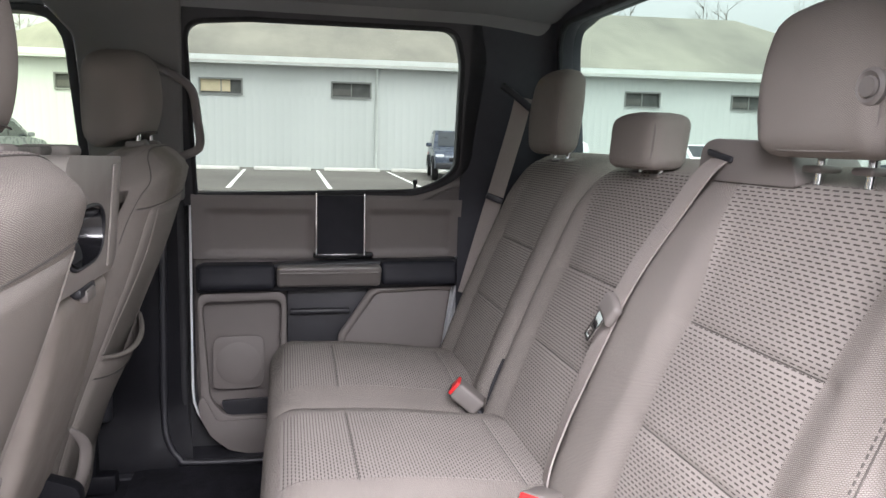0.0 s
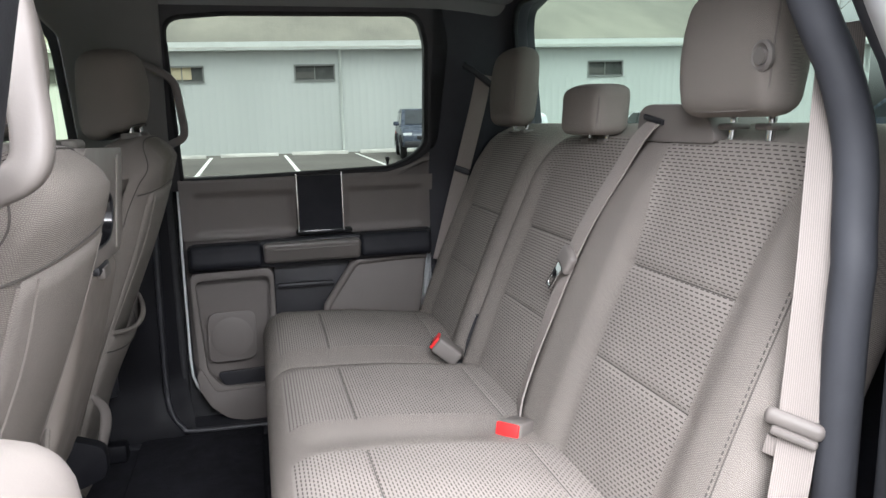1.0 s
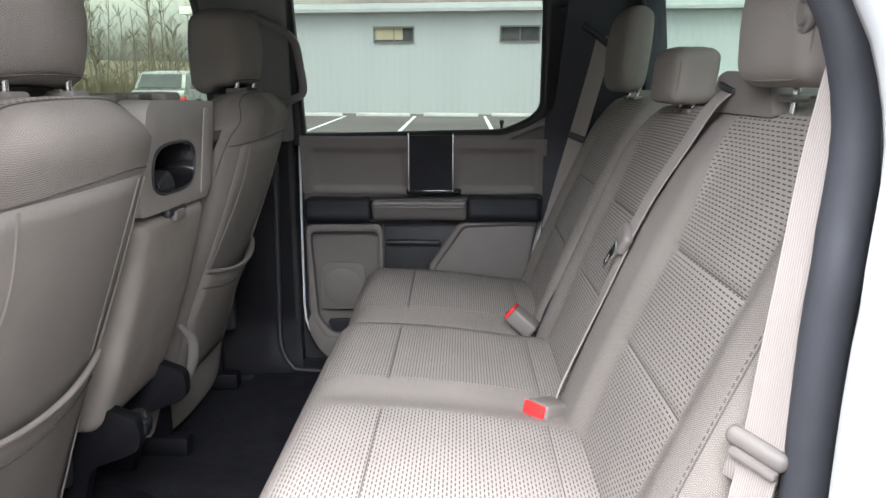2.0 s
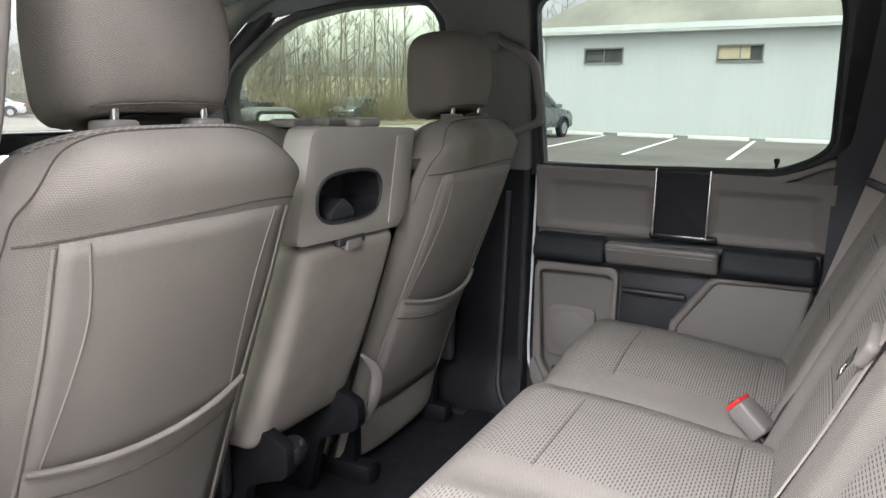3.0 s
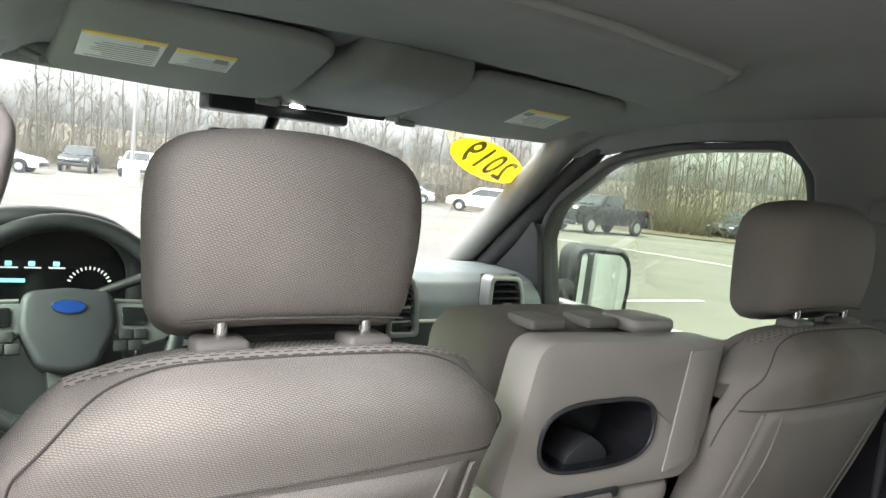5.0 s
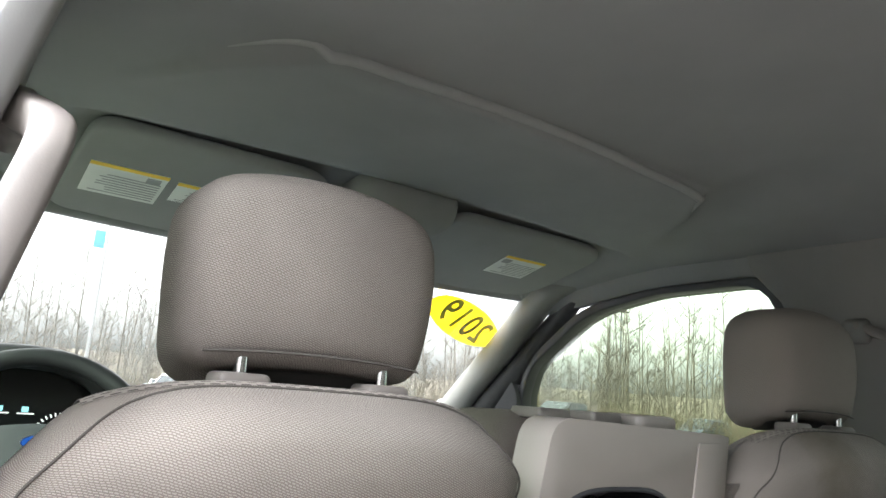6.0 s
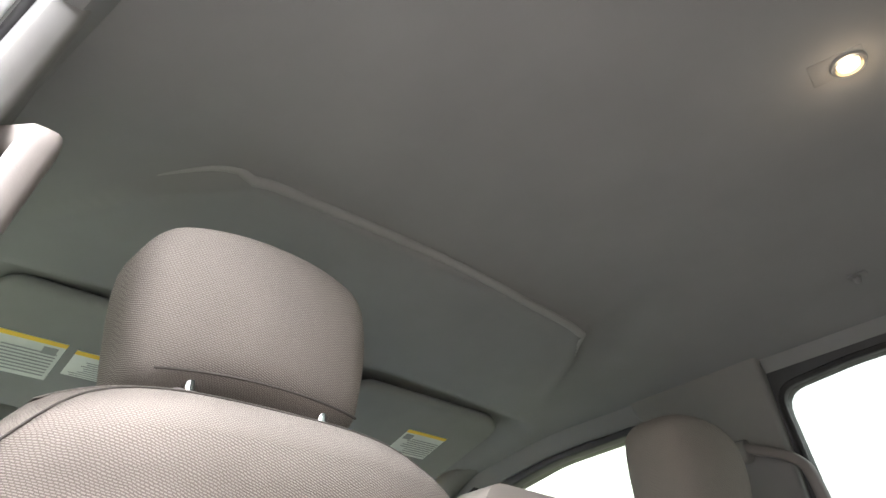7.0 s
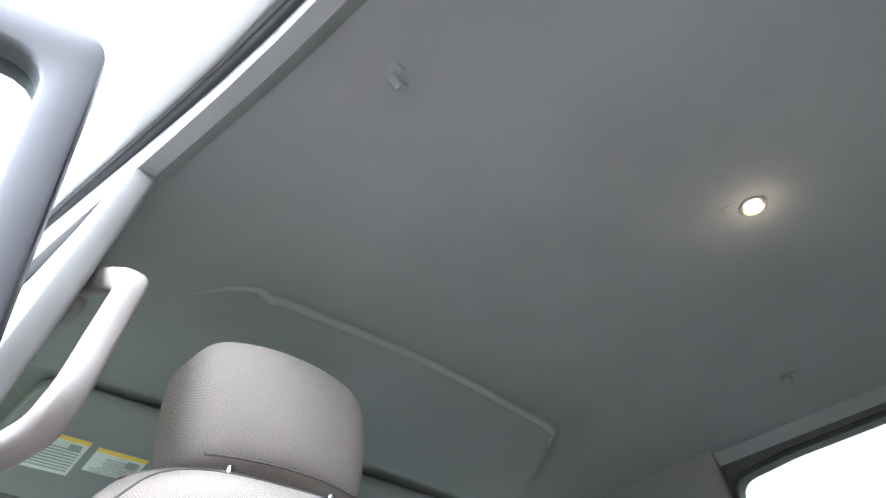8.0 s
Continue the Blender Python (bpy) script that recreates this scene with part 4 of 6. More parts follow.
    part("side_shield", rbox((cx - 0.36, cy - (0.265 if cy > YC else -0.265), 0.86), (0.36, 0.03, 0.12), 0.012, 3), black, t, "black side shield")
    for dy in (-0.20, 0.20):
        part("seat_rail", rbox((cx - 0.38, cy + dy, FLOOR + 0.03), (0.50, 0.045, 0.05), 0.008), pillar_black, t, "black seat rail")
        for dx in (-0.20, 0.18):
            part("riser", rbox((cx - 0.38 + dx, cy + dy, FLOOR + 0.115), (0.05, 0.03, 0.16), 0.006), pillar_black, t)
    hr, g = seat_headrest(t, (cx - 0.038, cy, 1.517), (0.10, 0.260, 0.182), 0.03, cloth, "front")
    # lower rear seam of the headrest: the cut-out where the posts enter
    part("headrest_seam", tube([g(Vector((0.0505, y, -0.091 + 0.018 - 0.003 * math.cos(y * 13)))) for y in span(-0.115, 0.115, 18)], 0.0013, 6), stitch_dark, hr)
    part("headrest_top_seam", tube([g(Vector((0.033, y, 0.0862))) for y in span(-0.075, 0.095, 16)], 0.0010, 6), stitch_dark, hr)
    return t


front_seat(-0.42, "front seats")
front_seat(0.472, "front seats", True, 0.0)

# ---- centre seat with its armrest folded up ----
jump = thing("jump_seat", (-0.1, YC, FLOOR), "folded-up centre seat back with a two-cup holder", "jump seat")
JL, JR = -0.148, 0.212


def shell_x(z):
    return -0.012 + 0.09 * (z - 1.30)


# moulded shell: a rim plate with a hole for the cups
so = rounded([(JL, 1.303), (JR - 0.030, 1.294), (JR, 1.318), (JR, 1.494), (JL + 0.026, 1.503)], [0.02, 0.012, 0.012, 0.012, 0.03], 6)
hole = [(0.001 + 0.101 * math.copysign(abs(math.cos(a)) ** 0.62, math.cos(a)), 1.377 + 0.046 * math.copysign(abs(math.sin(a)) ** 0.75, math.sin(a))) for a in (2 * math.pi * i / len(so) for i in range(len(so)))]
start = min(range(len(hole)), key=lambda i: (Vector(hole[i]) - Vector(so[0])).length)
if sum(so[i][0] * so[(i + 1) % len(so)][1] - so[(i + 1) % len(so)][0] * so[i][1] for i in range(len(so))) < 0:
    hole = list(reversed(hole))
    start = min(range(len(hole)), key=lambda i: (Vector(hole[i]) - Vector(so[0])).length)
hole = hole[start:] + hole[:start]
part("armrest_shell", ring(so, hole, lambda p: Vector((shell_x(p[1]), p[0], p[1])), lambda p: Vector((shell_x(p[1]) - 0.055, p[0], p[1])), 0.006), plastic_pale, jump, "smooth taupe plastic shell")
cup = grid(span(0, 1, 8), [2 * math.pi * i / 36 for i in range(37)],
           lambda k, a: Vector((shell_x(1.381) + 0.0005 - 0.075 * min(1, k * 1.3), 0.0 + (0.0955 * (1 - 0.25 * k)) * math.copysign(abs(math.cos(a)) ** 0.62, math.cos(a)) * (1 if k < 0.8 else (1 - k) * 5), 1.381 + 0.0460 * (1 - 0.12 * k) * math.copysign(abs(math.sin(a)) ** 0.75, math.sin(a)) * (1 if k < 0.8 else (1 - k) * 5))))
cups = part("cup_holder", cup, gloss_black, jump, "black two-cup holder well", 60)
for sgn, hh in ((1, 0.036), (-1, 0.018)):
    edge_z = 1.381 - sgn * 0.046
    dv = [(-0.040, edge_z - sgn * 0.004), (0.040, edge_z - sgn * 0.004)] + [(q, edge_z + sgn * hh * (1 - abs(q) / 0.040) ** 0.55) for q in span(0.036, -0.036, 12)]
    part("cup_divider", prism(dv, "x", -0.085, -0.012 if sgn > 0 else -0.03, 0.003, 2, lambda v: Vector((shell_x(v.z) + v.x, v.y - 0.001, v.z))), black, cups)
part("cover_strip", prism(rounded([(0.138, 1.306), (0.196, 1.318), (0.196, 1.484), (0.146, 1.482)], 0.004), "x", 0.0, 0.0035, 0.0015, 2, lambda v: Vector((shell_x(v.z) + v.x, v.y, v.z))), plastic_pale, jump)
part("cup_rim", tube([Vector((shell_x(p[1]) + 0.001, p[0], p[1])) for p in hole], 0.003, 8, True), black, cups)
part("drain_screw", lathe([(0.006, 0), (0.006, 0.004), (0.003, 0.005)], 12, pose(shell_x(1.37) - 0.068, -0.05, 1.375, 0, 90, 0)), satin, cups, "small bright screw")
part("end_cap", prism(rounded([(JR - 0.004, 1.34), (JR + 0.012, 1.352), (JR + 0.012, 1.492), (JR - 0.004, 1.492)], 0.004), "x", 0, 0.05, 0.004, 2, lambda v: Vector((shell_x(v.z) - 0.054 + v.x, v.y, v.z))), plastic_pale, jump)
# the padded lid in front of the shell
part("armrest_pad", soft((0.16, 0.325, 0.20), 0.045, (6, 10, 8), lambda p: Vector((-0.178 + p.x + 0.12 * (p.z), YC - 0.0 + p.y, 1.402 + p.z + 0.004 * math.cos(p.y * 8)))), cloth, jump, "cloth armrest pad", 180)
for y in (-0.045, 0.055):
    part("lid_latch", prism(rounded([(-0.13, y - 0.026), (-0.07, y - 0.03), (-0.07, y + 0.03), (-0.13, y + 0.026)], 0.008), "z", 1.498, 1.512, 0.004), plastic, jump, "taupe latch")
part("lid_tray", prism(rounded([(-0.13, 0.10), (-0.05, 0.095), (-0.05, 0.185), (-0.13, 0.175)], 0.02), "z", 1.492, 1.513, 0.008), plastic_pale, jump, "taupe tray edge")
# the lower back: a soft vinyl panel, slit at the top for the release strap
def low(p):
    v = (p.z + 0.20) / 0.40
    return Vector((0.0 - 0.06 + 0.30 * (v - 1) * 0.40 + p.x + 0.010 * math.sin(v * 3.1) * (p.x > 0), YC - 0.005 - 0.03 * (1 - v) + p.y * (0.94 + 0.06 * v), 0.895 + 0.40 * v))


part("lower_back", soft((0.10, 0.31, 0.40), 0.03, (4, 10, 12), low), vinyl, jump, "taupe vinyl lower back", 180)
part("strap_slot", rbox((-0.018, YC - 0.02, 1.292), (0.02, 0.085, 0.016), 0.005), black, jump, "black release slot")
part("pull_strap", rbox((-0.012, YC - 0.018, 1.284), (0.016, 0.05, 0.02), 0.004), plastic, jump, "small taupe pull strap")
for y in (-0.13, 0.10):
    part("hinge_bracket", prism(rounded([(-0.34, 0.66), (-0.20, 0.66), (-0.16, 0.82), (-0.06, 0.86), (-0.06, 0.92), (-0.14, 0.95), (-0.26, 0.90)], 0.02), "y", y, y + 0.03, 0.005), pillar_black, jump, "black hinge bracket")
part("floor_bracket", prism(rounded([(-0.40, 0.64), (-0.02, 0.64), (-0.04, 0.68), (-0.12, 0.72), (-0.36, 0.74)], 0.01), "y", -0.20, -0.03, 0.008), pillar_black, jump, "black floor bracket")
part("hinge_knob", lathe([(0.026, 0), (0.026, 0.03), (0.018, 0.04)], 18, pose(-0.085, -0.075, 0.895, 90, 0, 20)), gloss_black, jump, "black pivot knob")
part("cushion", soft((0.42, 0.32, 0.15), 0.05, (8, 8, 3), lambda p: Vector((-0.42 + p.x, YC + p.y, 0.98 + p.z))), cloth, jump, "", 180)
part("side_cover", tube(curve_points([(-0.085, JR - 0.060, 1.01), (-0.074, JR - 0.022, 0.965), (-0.078, JR - 0.010, 0.92), (-0.095, JR - 0.002, 0.865), (-0.118, JR + 0.006, 0.815)], 6), [0.004 + 0.011 * math.sin(math.pi * k / 24) for k in range(25)], 10, False, 0.5), plastic, jump, "curved taupe side cover", 180)

# ---- rear bench: a single seat and a double one ----
def rear_x(z):
    return 0.874 + 0.42 * (z - 1.295)


def rear_seat(y0, y1, places, k0, k1, seats, name, label, group):
    """The backrest runs from y0 to y1 with inserts at places, the cushion from k0 to k1 with inserts at seats."""
    t = thing(name, (0.6, (y0 + y1) / 2, FLOOR), label, "rear seat", group)
    cy, w = (y0 + y1) / 2, y1 - y0
    H, Z0 = 0.63, 0.885

    def relief(y, fields):
        """Bolsters swell beside each insert."""
        d = min(max(a - y, y - b, 0.0) for a, b in fields)
        return -0.017 * smooth01(-0.006, 0.062, d)
    zt, zl = 1.287, 1.134

    def f(p):
        v = (p.z + H / 2) / H
        z = Z0 + H * v
        y = cy + p.y
        k = smooth01(0.93, 1.0, v)
        x = rear_x(z) + 0.07 + p.x
        if p.x < 0:
            x += relief(y, places) * smooth01(1.0, 0.8, v) - 0.010 * math.sin(v * math.pi)
            if any(a - 0.03 < y < b + 0.03 for a, b in places):
                x += 0.0045 * math.exp(-((z - zt) / 0.008) ** 2) + 0.003 * math.exp(-((z - zl) / 0.007) ** 2)
        ends = (abs(p.y) / (w / 2)) ** 8
        return Vector((x + 0.02 * k, y, z - 0.03 * ends * smooth01(0.8, 1.0, v)))
    nb = max(40, int(w * 90))
    part("backrest", soft((0.14, w, H), 0.045, (4, nb, 84), f), cloth, t, "", 180)

    def front(y, z, lift=0.0):
        return f(Vector((-0.07 - lift, y - cy, (z - Z0) - H / 2)))
    for a, b in places:
        sw = lambda z: 0.040 * smooth01(1.28, 1.50, z) - 0.012 * smooth01(1.15, 0.95, z)
        for q0, q1 in ((zt + 0.001, 1.492), (zl + 0.001, zt - 0.001), (0.930, zl - 0.001)):
            part("back_insert", patch(span(a, b, 28), span(q0, q1, 26), lambda y, z, lift, a=a, b=b: front(y + sw(z) * (2 * (y - a) / (b - a) - 1), z, lift), 0.0007), insert, t, "dashed knit insert", 40)
        for z in (zt, zl):
            part("insert_seam", tube([front(y, z, 0.0004) for y in span(a - sw(z), b + sw(z), 20)], 0.0011, 6), stitch_dark, t)
    # cushion
    CD, CH = 0.52, 0.165
    ky, kw = (k0 + k1) / 2, k1 - k0

    def c(p):
        u = (p.x + CD / 2) / CD
        y = ky + p.y
        z = 0.880 + p.z + 0.050 * (1 - u) ** 1.2 - (0.030 * smooth01(0.56, 0.27, y) if k1 > 0.5 else 0.0)
        if p.z > 0:
            z += 0.55 * relief(y, seats) * smooth01(0.02, 0.15, u) * smooth01(1.0, 0.7, u) + 0.020 * math.sin(u * math.pi) ** 0.8 - 0.004
            z -= (0.004 * math.exp(-((u - 0.27) / 0.013) ** 2) + 0.003 * math.exp(-((u - 0.8025) / 0.012) ** 2)) * any(a - 0.01 < y < b + 0.01 for a, b in seats)
        # the front face swells forward over the floor
        fwd = 0.016 * smooth01(0.12, 0.0, u) * math.cos(p.z / CH * math.pi)
        return Vector((0.264 + CD * u - fwd, y, z))
    part("cushion", soft((CD, kw, CH), 0.062, (70, int(kw * 80), 4), c), cloth, t, "", 180)

    def top(u, y, lift=0.0):
        return c(Vector((-CD / 2 + CD * u, y - ky, CH / 2 + lift)))
    roll = lambda q: CH / 2 if q > 0.062 else CH / 2 - 0.062 + math.sqrt(max(0.0, 0.062 ** 2 - (0.062 - q) ** 2))
    for a, b in seats:
        for u0, u1 in ((0.040, 0.268), (0.272, 0.80), (0.805, 0.93)):
            part("cushion_insert", patch(span(a, b, 26), span(u0 * CD, u1 * CD, 26), lambda y, q, lift: c(Vector((-CD / 2 + q, y - ky, roll(q) + lift))), 0.0007), insert, t, "dashed knit insert", 40)
        for u in (0.27, 0.8025):
            part("insert_seam", tube([top(u, y, 0.0004) for y in span(a - 0.005, b + 0.005, 20)], 0.0011, 6), stitch_dark, t)
    part("cushion_base", rbox((0.52, ky, 0.79), (0.46, kw - 0.04, 0.10), 0.02), black, t, "black cushion base")
    part("stand", rbox((0.56, ky, 0.70), (0.36, kw - 0.10, 0.12), 0.02), black, t, "black seat stand")
    return t, front, top


double, d_front, d_top = rear_seat(-0.675, 0.300, [(-0.535, -0.268), (-0.065, 0.200)], -0.685, 0.266, [(-0.535, -0.242), (-0.112, 0.168)], "rear_bench", "taupe cloth double rear seat with dashed knit inserts", "rear seats")
single, s_front, s_top = rear_seat(0.308, 0.775, [(0.425, 0.670)], 0.274, 0.765, [(0.384, 0.648)], "rear_single_seat", "taupe cloth single rear seat beside the passenger door", "rear seats")
for t, y, style in ((double, -0.408, "rear"), (single, 0.548, "rear"), (double, 0.066, "mid")):
    if style == "rear":
        hr, g = seat_headrest(t, (0.944, y, 1.526 if y < 0 else 1.510), (0.064, 0.232 if y < 0 else 0.216, 0.196 if y < 0 else 0.208), 0.09, cloth_fine, "rear")
    else:
        hr, g = seat_headrest(t, (0.950, y, 1.494), (0.080, 0.182, 0.104), 0.08, cloth_fine, "mid")
    if y < -0.2:
        knob = part("tilt_button", lathe([(0.021, 0), (0.021, 0.004), (0.017, 0.007), (0.012, 0.004), (0.011, 0.008), (0.001, 0.009)], 24, pose(0.915, -0.500, 1.605, 0, -90, 0)), handle_grey, hr, "round grey release button")
# stitched outboard seam of the double seat
for k in range(46):
    z = 0.93 + 0.0086 * k
    part("outer_stitch", tube([d_front(-0.637, z, -0.0012), d_front(-0.637, z + 0.005, -0.0012)], 0.0013, 5), stitch_dark, double)
part("outer_seam", tube([d_front(-0.643, z, -0.0022) for z in span(0.92, 1.34, 30)], 0.0012, 6), stitch_dark, double)
# plastic belt guide on top of the double seat
guide = part("belt_guide", prism(rounded([(-0.352, 1.485), (-0.335, 1.522), (-0.285, 1.546), (-0.150, 1.551), (-0.118, 1.540), (-0.110, 1.485)], 0.016), "x", 0.952, 1.06, 0.014, 4), plastic, double, "taupe plastic belt guide")
part("guide_slot", rbox((0.952, -0.172, 1.524), (0.010, 0.066, 0.010), 0.003, 2, pose(0, 0, 0, 10, 0, 0)), black, guide)

# ---- belts and buckles ----
def buckle(at, yaw, lean, label):
    t = thing("seat_belt_buckle", at, label, "belt buckle", "seat belt buckles")
    m = Matrix.Translation(at) @ pose(0, 0, 0, 0, lean, yaw)
    part("body", rbox((0.034, 0, 0.014), (0.070, 0.050, 0.040), 0.007, 3, None), plastic, t)
    part("button", rbox((-0.004, 0, 0.015), (0.008, 0.045, 0.034), 0.003, 2), red_plastic, t, "red release button")
    part("slot", rbox((-0.0055, -0.004, 0.0065), (0.010, 0.026, 0.005), 0.0008), black, t)
    part("stalk", rbox((0.095, 0, 0.008), (0.07, 0.03, 0.008), 0.003), black, t, "black stalk")
    for o in t.children:
        o.matrix_parent_inverse = Matrix.Identity(4)
    t.matrix_basis = m
    return t


buckle((0.662, -0.195, 0.965), 42, 14, "taupe belt buckle with a red button lying on the cushion")
buckle((0.652, 0.318, 0.985), -20, 38, "taupe belt buckle with a red button standing by the seat split")

X = Vector((1, 0, 0))
Yv = Vector((0, 1, 0))
# the middle sitter's belt, from the guide down the backrest to the cushion's rear edge
mid_belt = thing("seat_belt", (0.8, -0.22, 0.95), "taupe seat belt hanging over the double seat back", "seat belt", "seat belts")
c = [Vector((0.958, -0.172, 1.523)), Vector((0.932, -0.160, 1.495)), d_front(-0.135, 1.43, 0.012), d_front(-0.108, 1.345, 0.013), d_front(-0.088, 1.268, 0.016)]
part("webbing", strap(c, [Yv, Yv, Yv, Yv, Yv], 0.046), webbing_mat, mid_belt, "", 0)
c2 = [d_front(-0.088, 1.262, 0.014), d_front(-0.074, 1.16, 0.010), d_front(-0.074, 1.07, 0.009), d_front(-0.096, 1.0, 0.009), d_front(-0.135, 0.955, 0.008)]
part("lower_webbing", strap(c2, [Yv, Yv + 0.1 * X, Yv + 0.25 * X, Yv + 0.3 * X, Yv + 0.3 * X], 0.044), webbing_mat, mid_belt, "", 0)
tg = d_front(-0.086, 1.262, 0.022)
GM = Matrix.Translation(tg) @ pose(0, 0, 0, 0, 22, 0) @ pose(0, 0, 0, 24, 0, 0)
part("latch_grip", moved(soft((0.018, 0.058, 0.040), 0.008, (2, 6, 4), lambda p: Vector((p.x, p.y, p.z + 0.006 * math.cos(p.y * 50)))), GM), plastic, mid_belt, "taupe latch grip", 60)
tongue = ring(rounded([(-0.013, -0.066), (0.013, -0.066), (0.015, -0.014), (-0.015, -0.014)], 0.006), rounded([(-0.007, -0.058), (0.007, -0.058), (0.007, -0.044), (-0.007, -0.044)], 0.003), lambda p: Vector((-0.0062, p[0], p[1])), lambda p: Vector((-0.0030, p[0], p[1])), 0.0006)
part("latch_tongue", moved(tongue, GM), chrome, mid_belt, "bright steel tongue")

# the near outboard belt along the doorway
near_belt = thing("seat_belt", (0.8, -0.70, 0.8), "taupe seat belt along the open doorway", "seat belt", "seat belts")
nb = [(0.920, -0.625, 1.63), (0.872, -0.672, 1.48), (0.850, -0.693, 1.36), (0.838, -0.700, 1.27), (0.829, -0.705, 1.195)]
sd = (0.5, -0.6, 0.1)
part("webbing", strap(nb, [sd] * 5, 0.048), webbing_mat, near_belt, "", 0)
nb2 = [(0.822, -0.708, 1.178), (0.815, -0.711, 1.14), (0.803, -0.715, 1.06), (0.785, -0.72, 0.85)]
part("lower_webbing", strap(nb2, [sd] * 4, 0.040), webbing_mat, near_belt, "", 0)
gm = Matrix.Translation((0.820, -0.704, 1.190)) @ pose(0, 0, 0, 0, 12, -50)
part("latch_grip", join(moved(rbox((0, 0, 0), (0.064, 0.017, 0.020), 0.008, 3), gm), moved(rbox((0.004, -0.008, -0.012), (0.050, 0.012, 0.010), 0.004, 2), gm)), plastic, near_belt, "taupe latch grip")
part("stop_tab", moved(rbox((0, 0, -0.034), (0.046, 0.006, 0.024), 0.002, 2), gm), webbing_mat, near_belt)

# the far outboard belt from the pillar loop
far_belt = thing("seat_belt", (0.9, 0.72, 0.9), "taupe seat belt hanging from the rear corner pillar", "seat belt", "seat belts")
fb = [(0.930, 0.742, 1.66), (0.912, 0.752, 1.57), (0.876, 0.778, 1.41), (0.842, 0.796, 1.27), (0.800, 0.81, 1.10)]
part("webbing", strap(fb, [(0.9, -0.3, 0.2)] * 5, 0.047), webbing_mat, far_belt, "", 0)
part("loop", tube([(0.870, 0.752, 1.69), (0.905, 0.740, 1.665), (0.955, 0.715, 1.62)], 0.010, 10), black, far_belt, "black pillar loop")
part("belt_stop", rbox((0.868, 0.778, 1.380), (0.05, 0.012, 0.018), 0.004, 2, pose(0, 0, 0, 0, 20, -20)), black, far_belt, "black belt stop")
cb = thing("center_buckle_strap", (0.74, 0.225, 0.95), "black webbing stalk between the rear seats", "belt stalk")
part("webbing", strap([(0.725, 0.262, 0.93), (0.738, 0.268, 1.0), (0.772, 0.290, 1.06)], [(0.5, -0.8, 0)] * 3, 0.035), black_web, cb, "", 0)

# ---- dashboard ----
def dash_f(u, y):
    """Cross-section of the pad: u 0 at the lower face, 1 at the windshield."""
    prof = [(-0.93, 1.02), (-0.985, 1.20), (-1.0, 1.285), (-1.02, 1.345), (-1.06, 1.392), (-1.13, 1.412), (-1.30, 1.420), (-1.50, 1.405), (-1.72, 1.36)]
    k = u * (len(prof) - 1)
    i = min(int(k), len(prof) - 2)
    a, b = prof[i], prof[i + 1]
    t = k - i
    bow = 0.05 * ((y - YC) / 0.78) ** 2
    hump = 0.045 * math.exp(-((y + 0.50) / 0.17) ** 2) * smooth01(0.35, 0.6, u) * smooth01(1.0, 0.7, u)
    return Vector((a[0] + (b[0] - a[0]) * t - bow, y, a[1] + (b[1] - a[1]) * t + hump))


dash = thing("dashboard", (-1.2, YC, 1.0), "blue-grey padded dashboard with black lower face and vents", "dashboard", "", "structure")
part("pad", grid(span(0.26, 1, 40), span(YC - 0.80, YC + 0.80, 60), dash_f), dash_blue, dash, "blue-grey padded top", 60)
part("lower_face", grid(span(0, 0.27, 10), span(YC - 0.80, YC + 0.80, 40), dash_f), black, dash, "black lower face", 60)
part("face_line", tube([dash_f(0.275, y) + Vector((0.003, 0, 0)) for y in span(YC - 0.78, YC + 0.78, 30)], 0.005, 8), satin, dash, "bright trim line")


def vent(y0, y1, z0, z1, x, slats, label):
    t = part("vent", ring(rounded([(y0, z0), (y1 + 0.01, z0), (y1, (z0 + z1) / 2 + 0.03), (y1 - 0.02, z1), (y0, z1)], 0.018), rounded([(y0 + 0.014, z0 + 0.014), (y1 - 0.006, z0 + 0.014), (y1 - 0.014, (z0 + z1) / 2 + 0.025), (y1 - 0.03, z1 - 0.014), (y0 + 0.014, z1 - 0.014)], 0.012),
                          lambda p: Vector((x, p[0], p[1])), lambda p: Vector((x - 0.05, p[0], p[1])), 0.003), satin, dash, label)
    part("vent_back", rbox((x - 0.05, (y0 + y1) / 2, (z0 + z1) / 2), (0.01, y1 - y0, z1 - z0), 0.003), black, t, "black duct")
    n = slats
    for i in range(n):
        z = z0 + 0.02 + (z1 - z0 - 0.04) * i / (n - 1)
        part("slat", rbox((x - 0.016, (y0 + y1) / 2, z), (0.03, y1 - y0 - 0.035, 0.004), 0.0012, 1, pose(0, 0, 0, 0, 18, 0)), black, t, "black slat")
    part("vent_tab", rbox((x - 0.001, (y0 + y1) / 2 + 0.005, (z0 + z1) / 2), (0.012, 0.028, 0.006), 0.002), satin, t, "bright vent tab")


vent(0.575, 0.705, 1.262, 1.425, -1.0, 7, "satin silver framed air vent")
vent(-0.300, -0.195, 1.258, 1.430, -0.99, 9, "satin silver framed air vent")
vent(0.245, 0.335, 1.258, 1.420, -0.99, 8, "satin silver framed air vent")
vent(-0.76, -0.66, 1.262, 1.425, -1.0, 7, "satin silver framed air vent")
stack = part("center_stack", prism(rounded([(-0.188, 1.00), (0.238, 1.00), (0.238, 1.445), (0.20, 1.455), (-0.15, 1.455), (-0.188, 1.445)], 0.02), "x", -1.08, -0.975, 0.01, 3), gloss_black, dash, "black centre stack")
scr = part("display", rbox((-0.972, 0.015, 1.350), (0.008, 0.30, 0.125), 0.004), gloss_black, stack, "display screen")
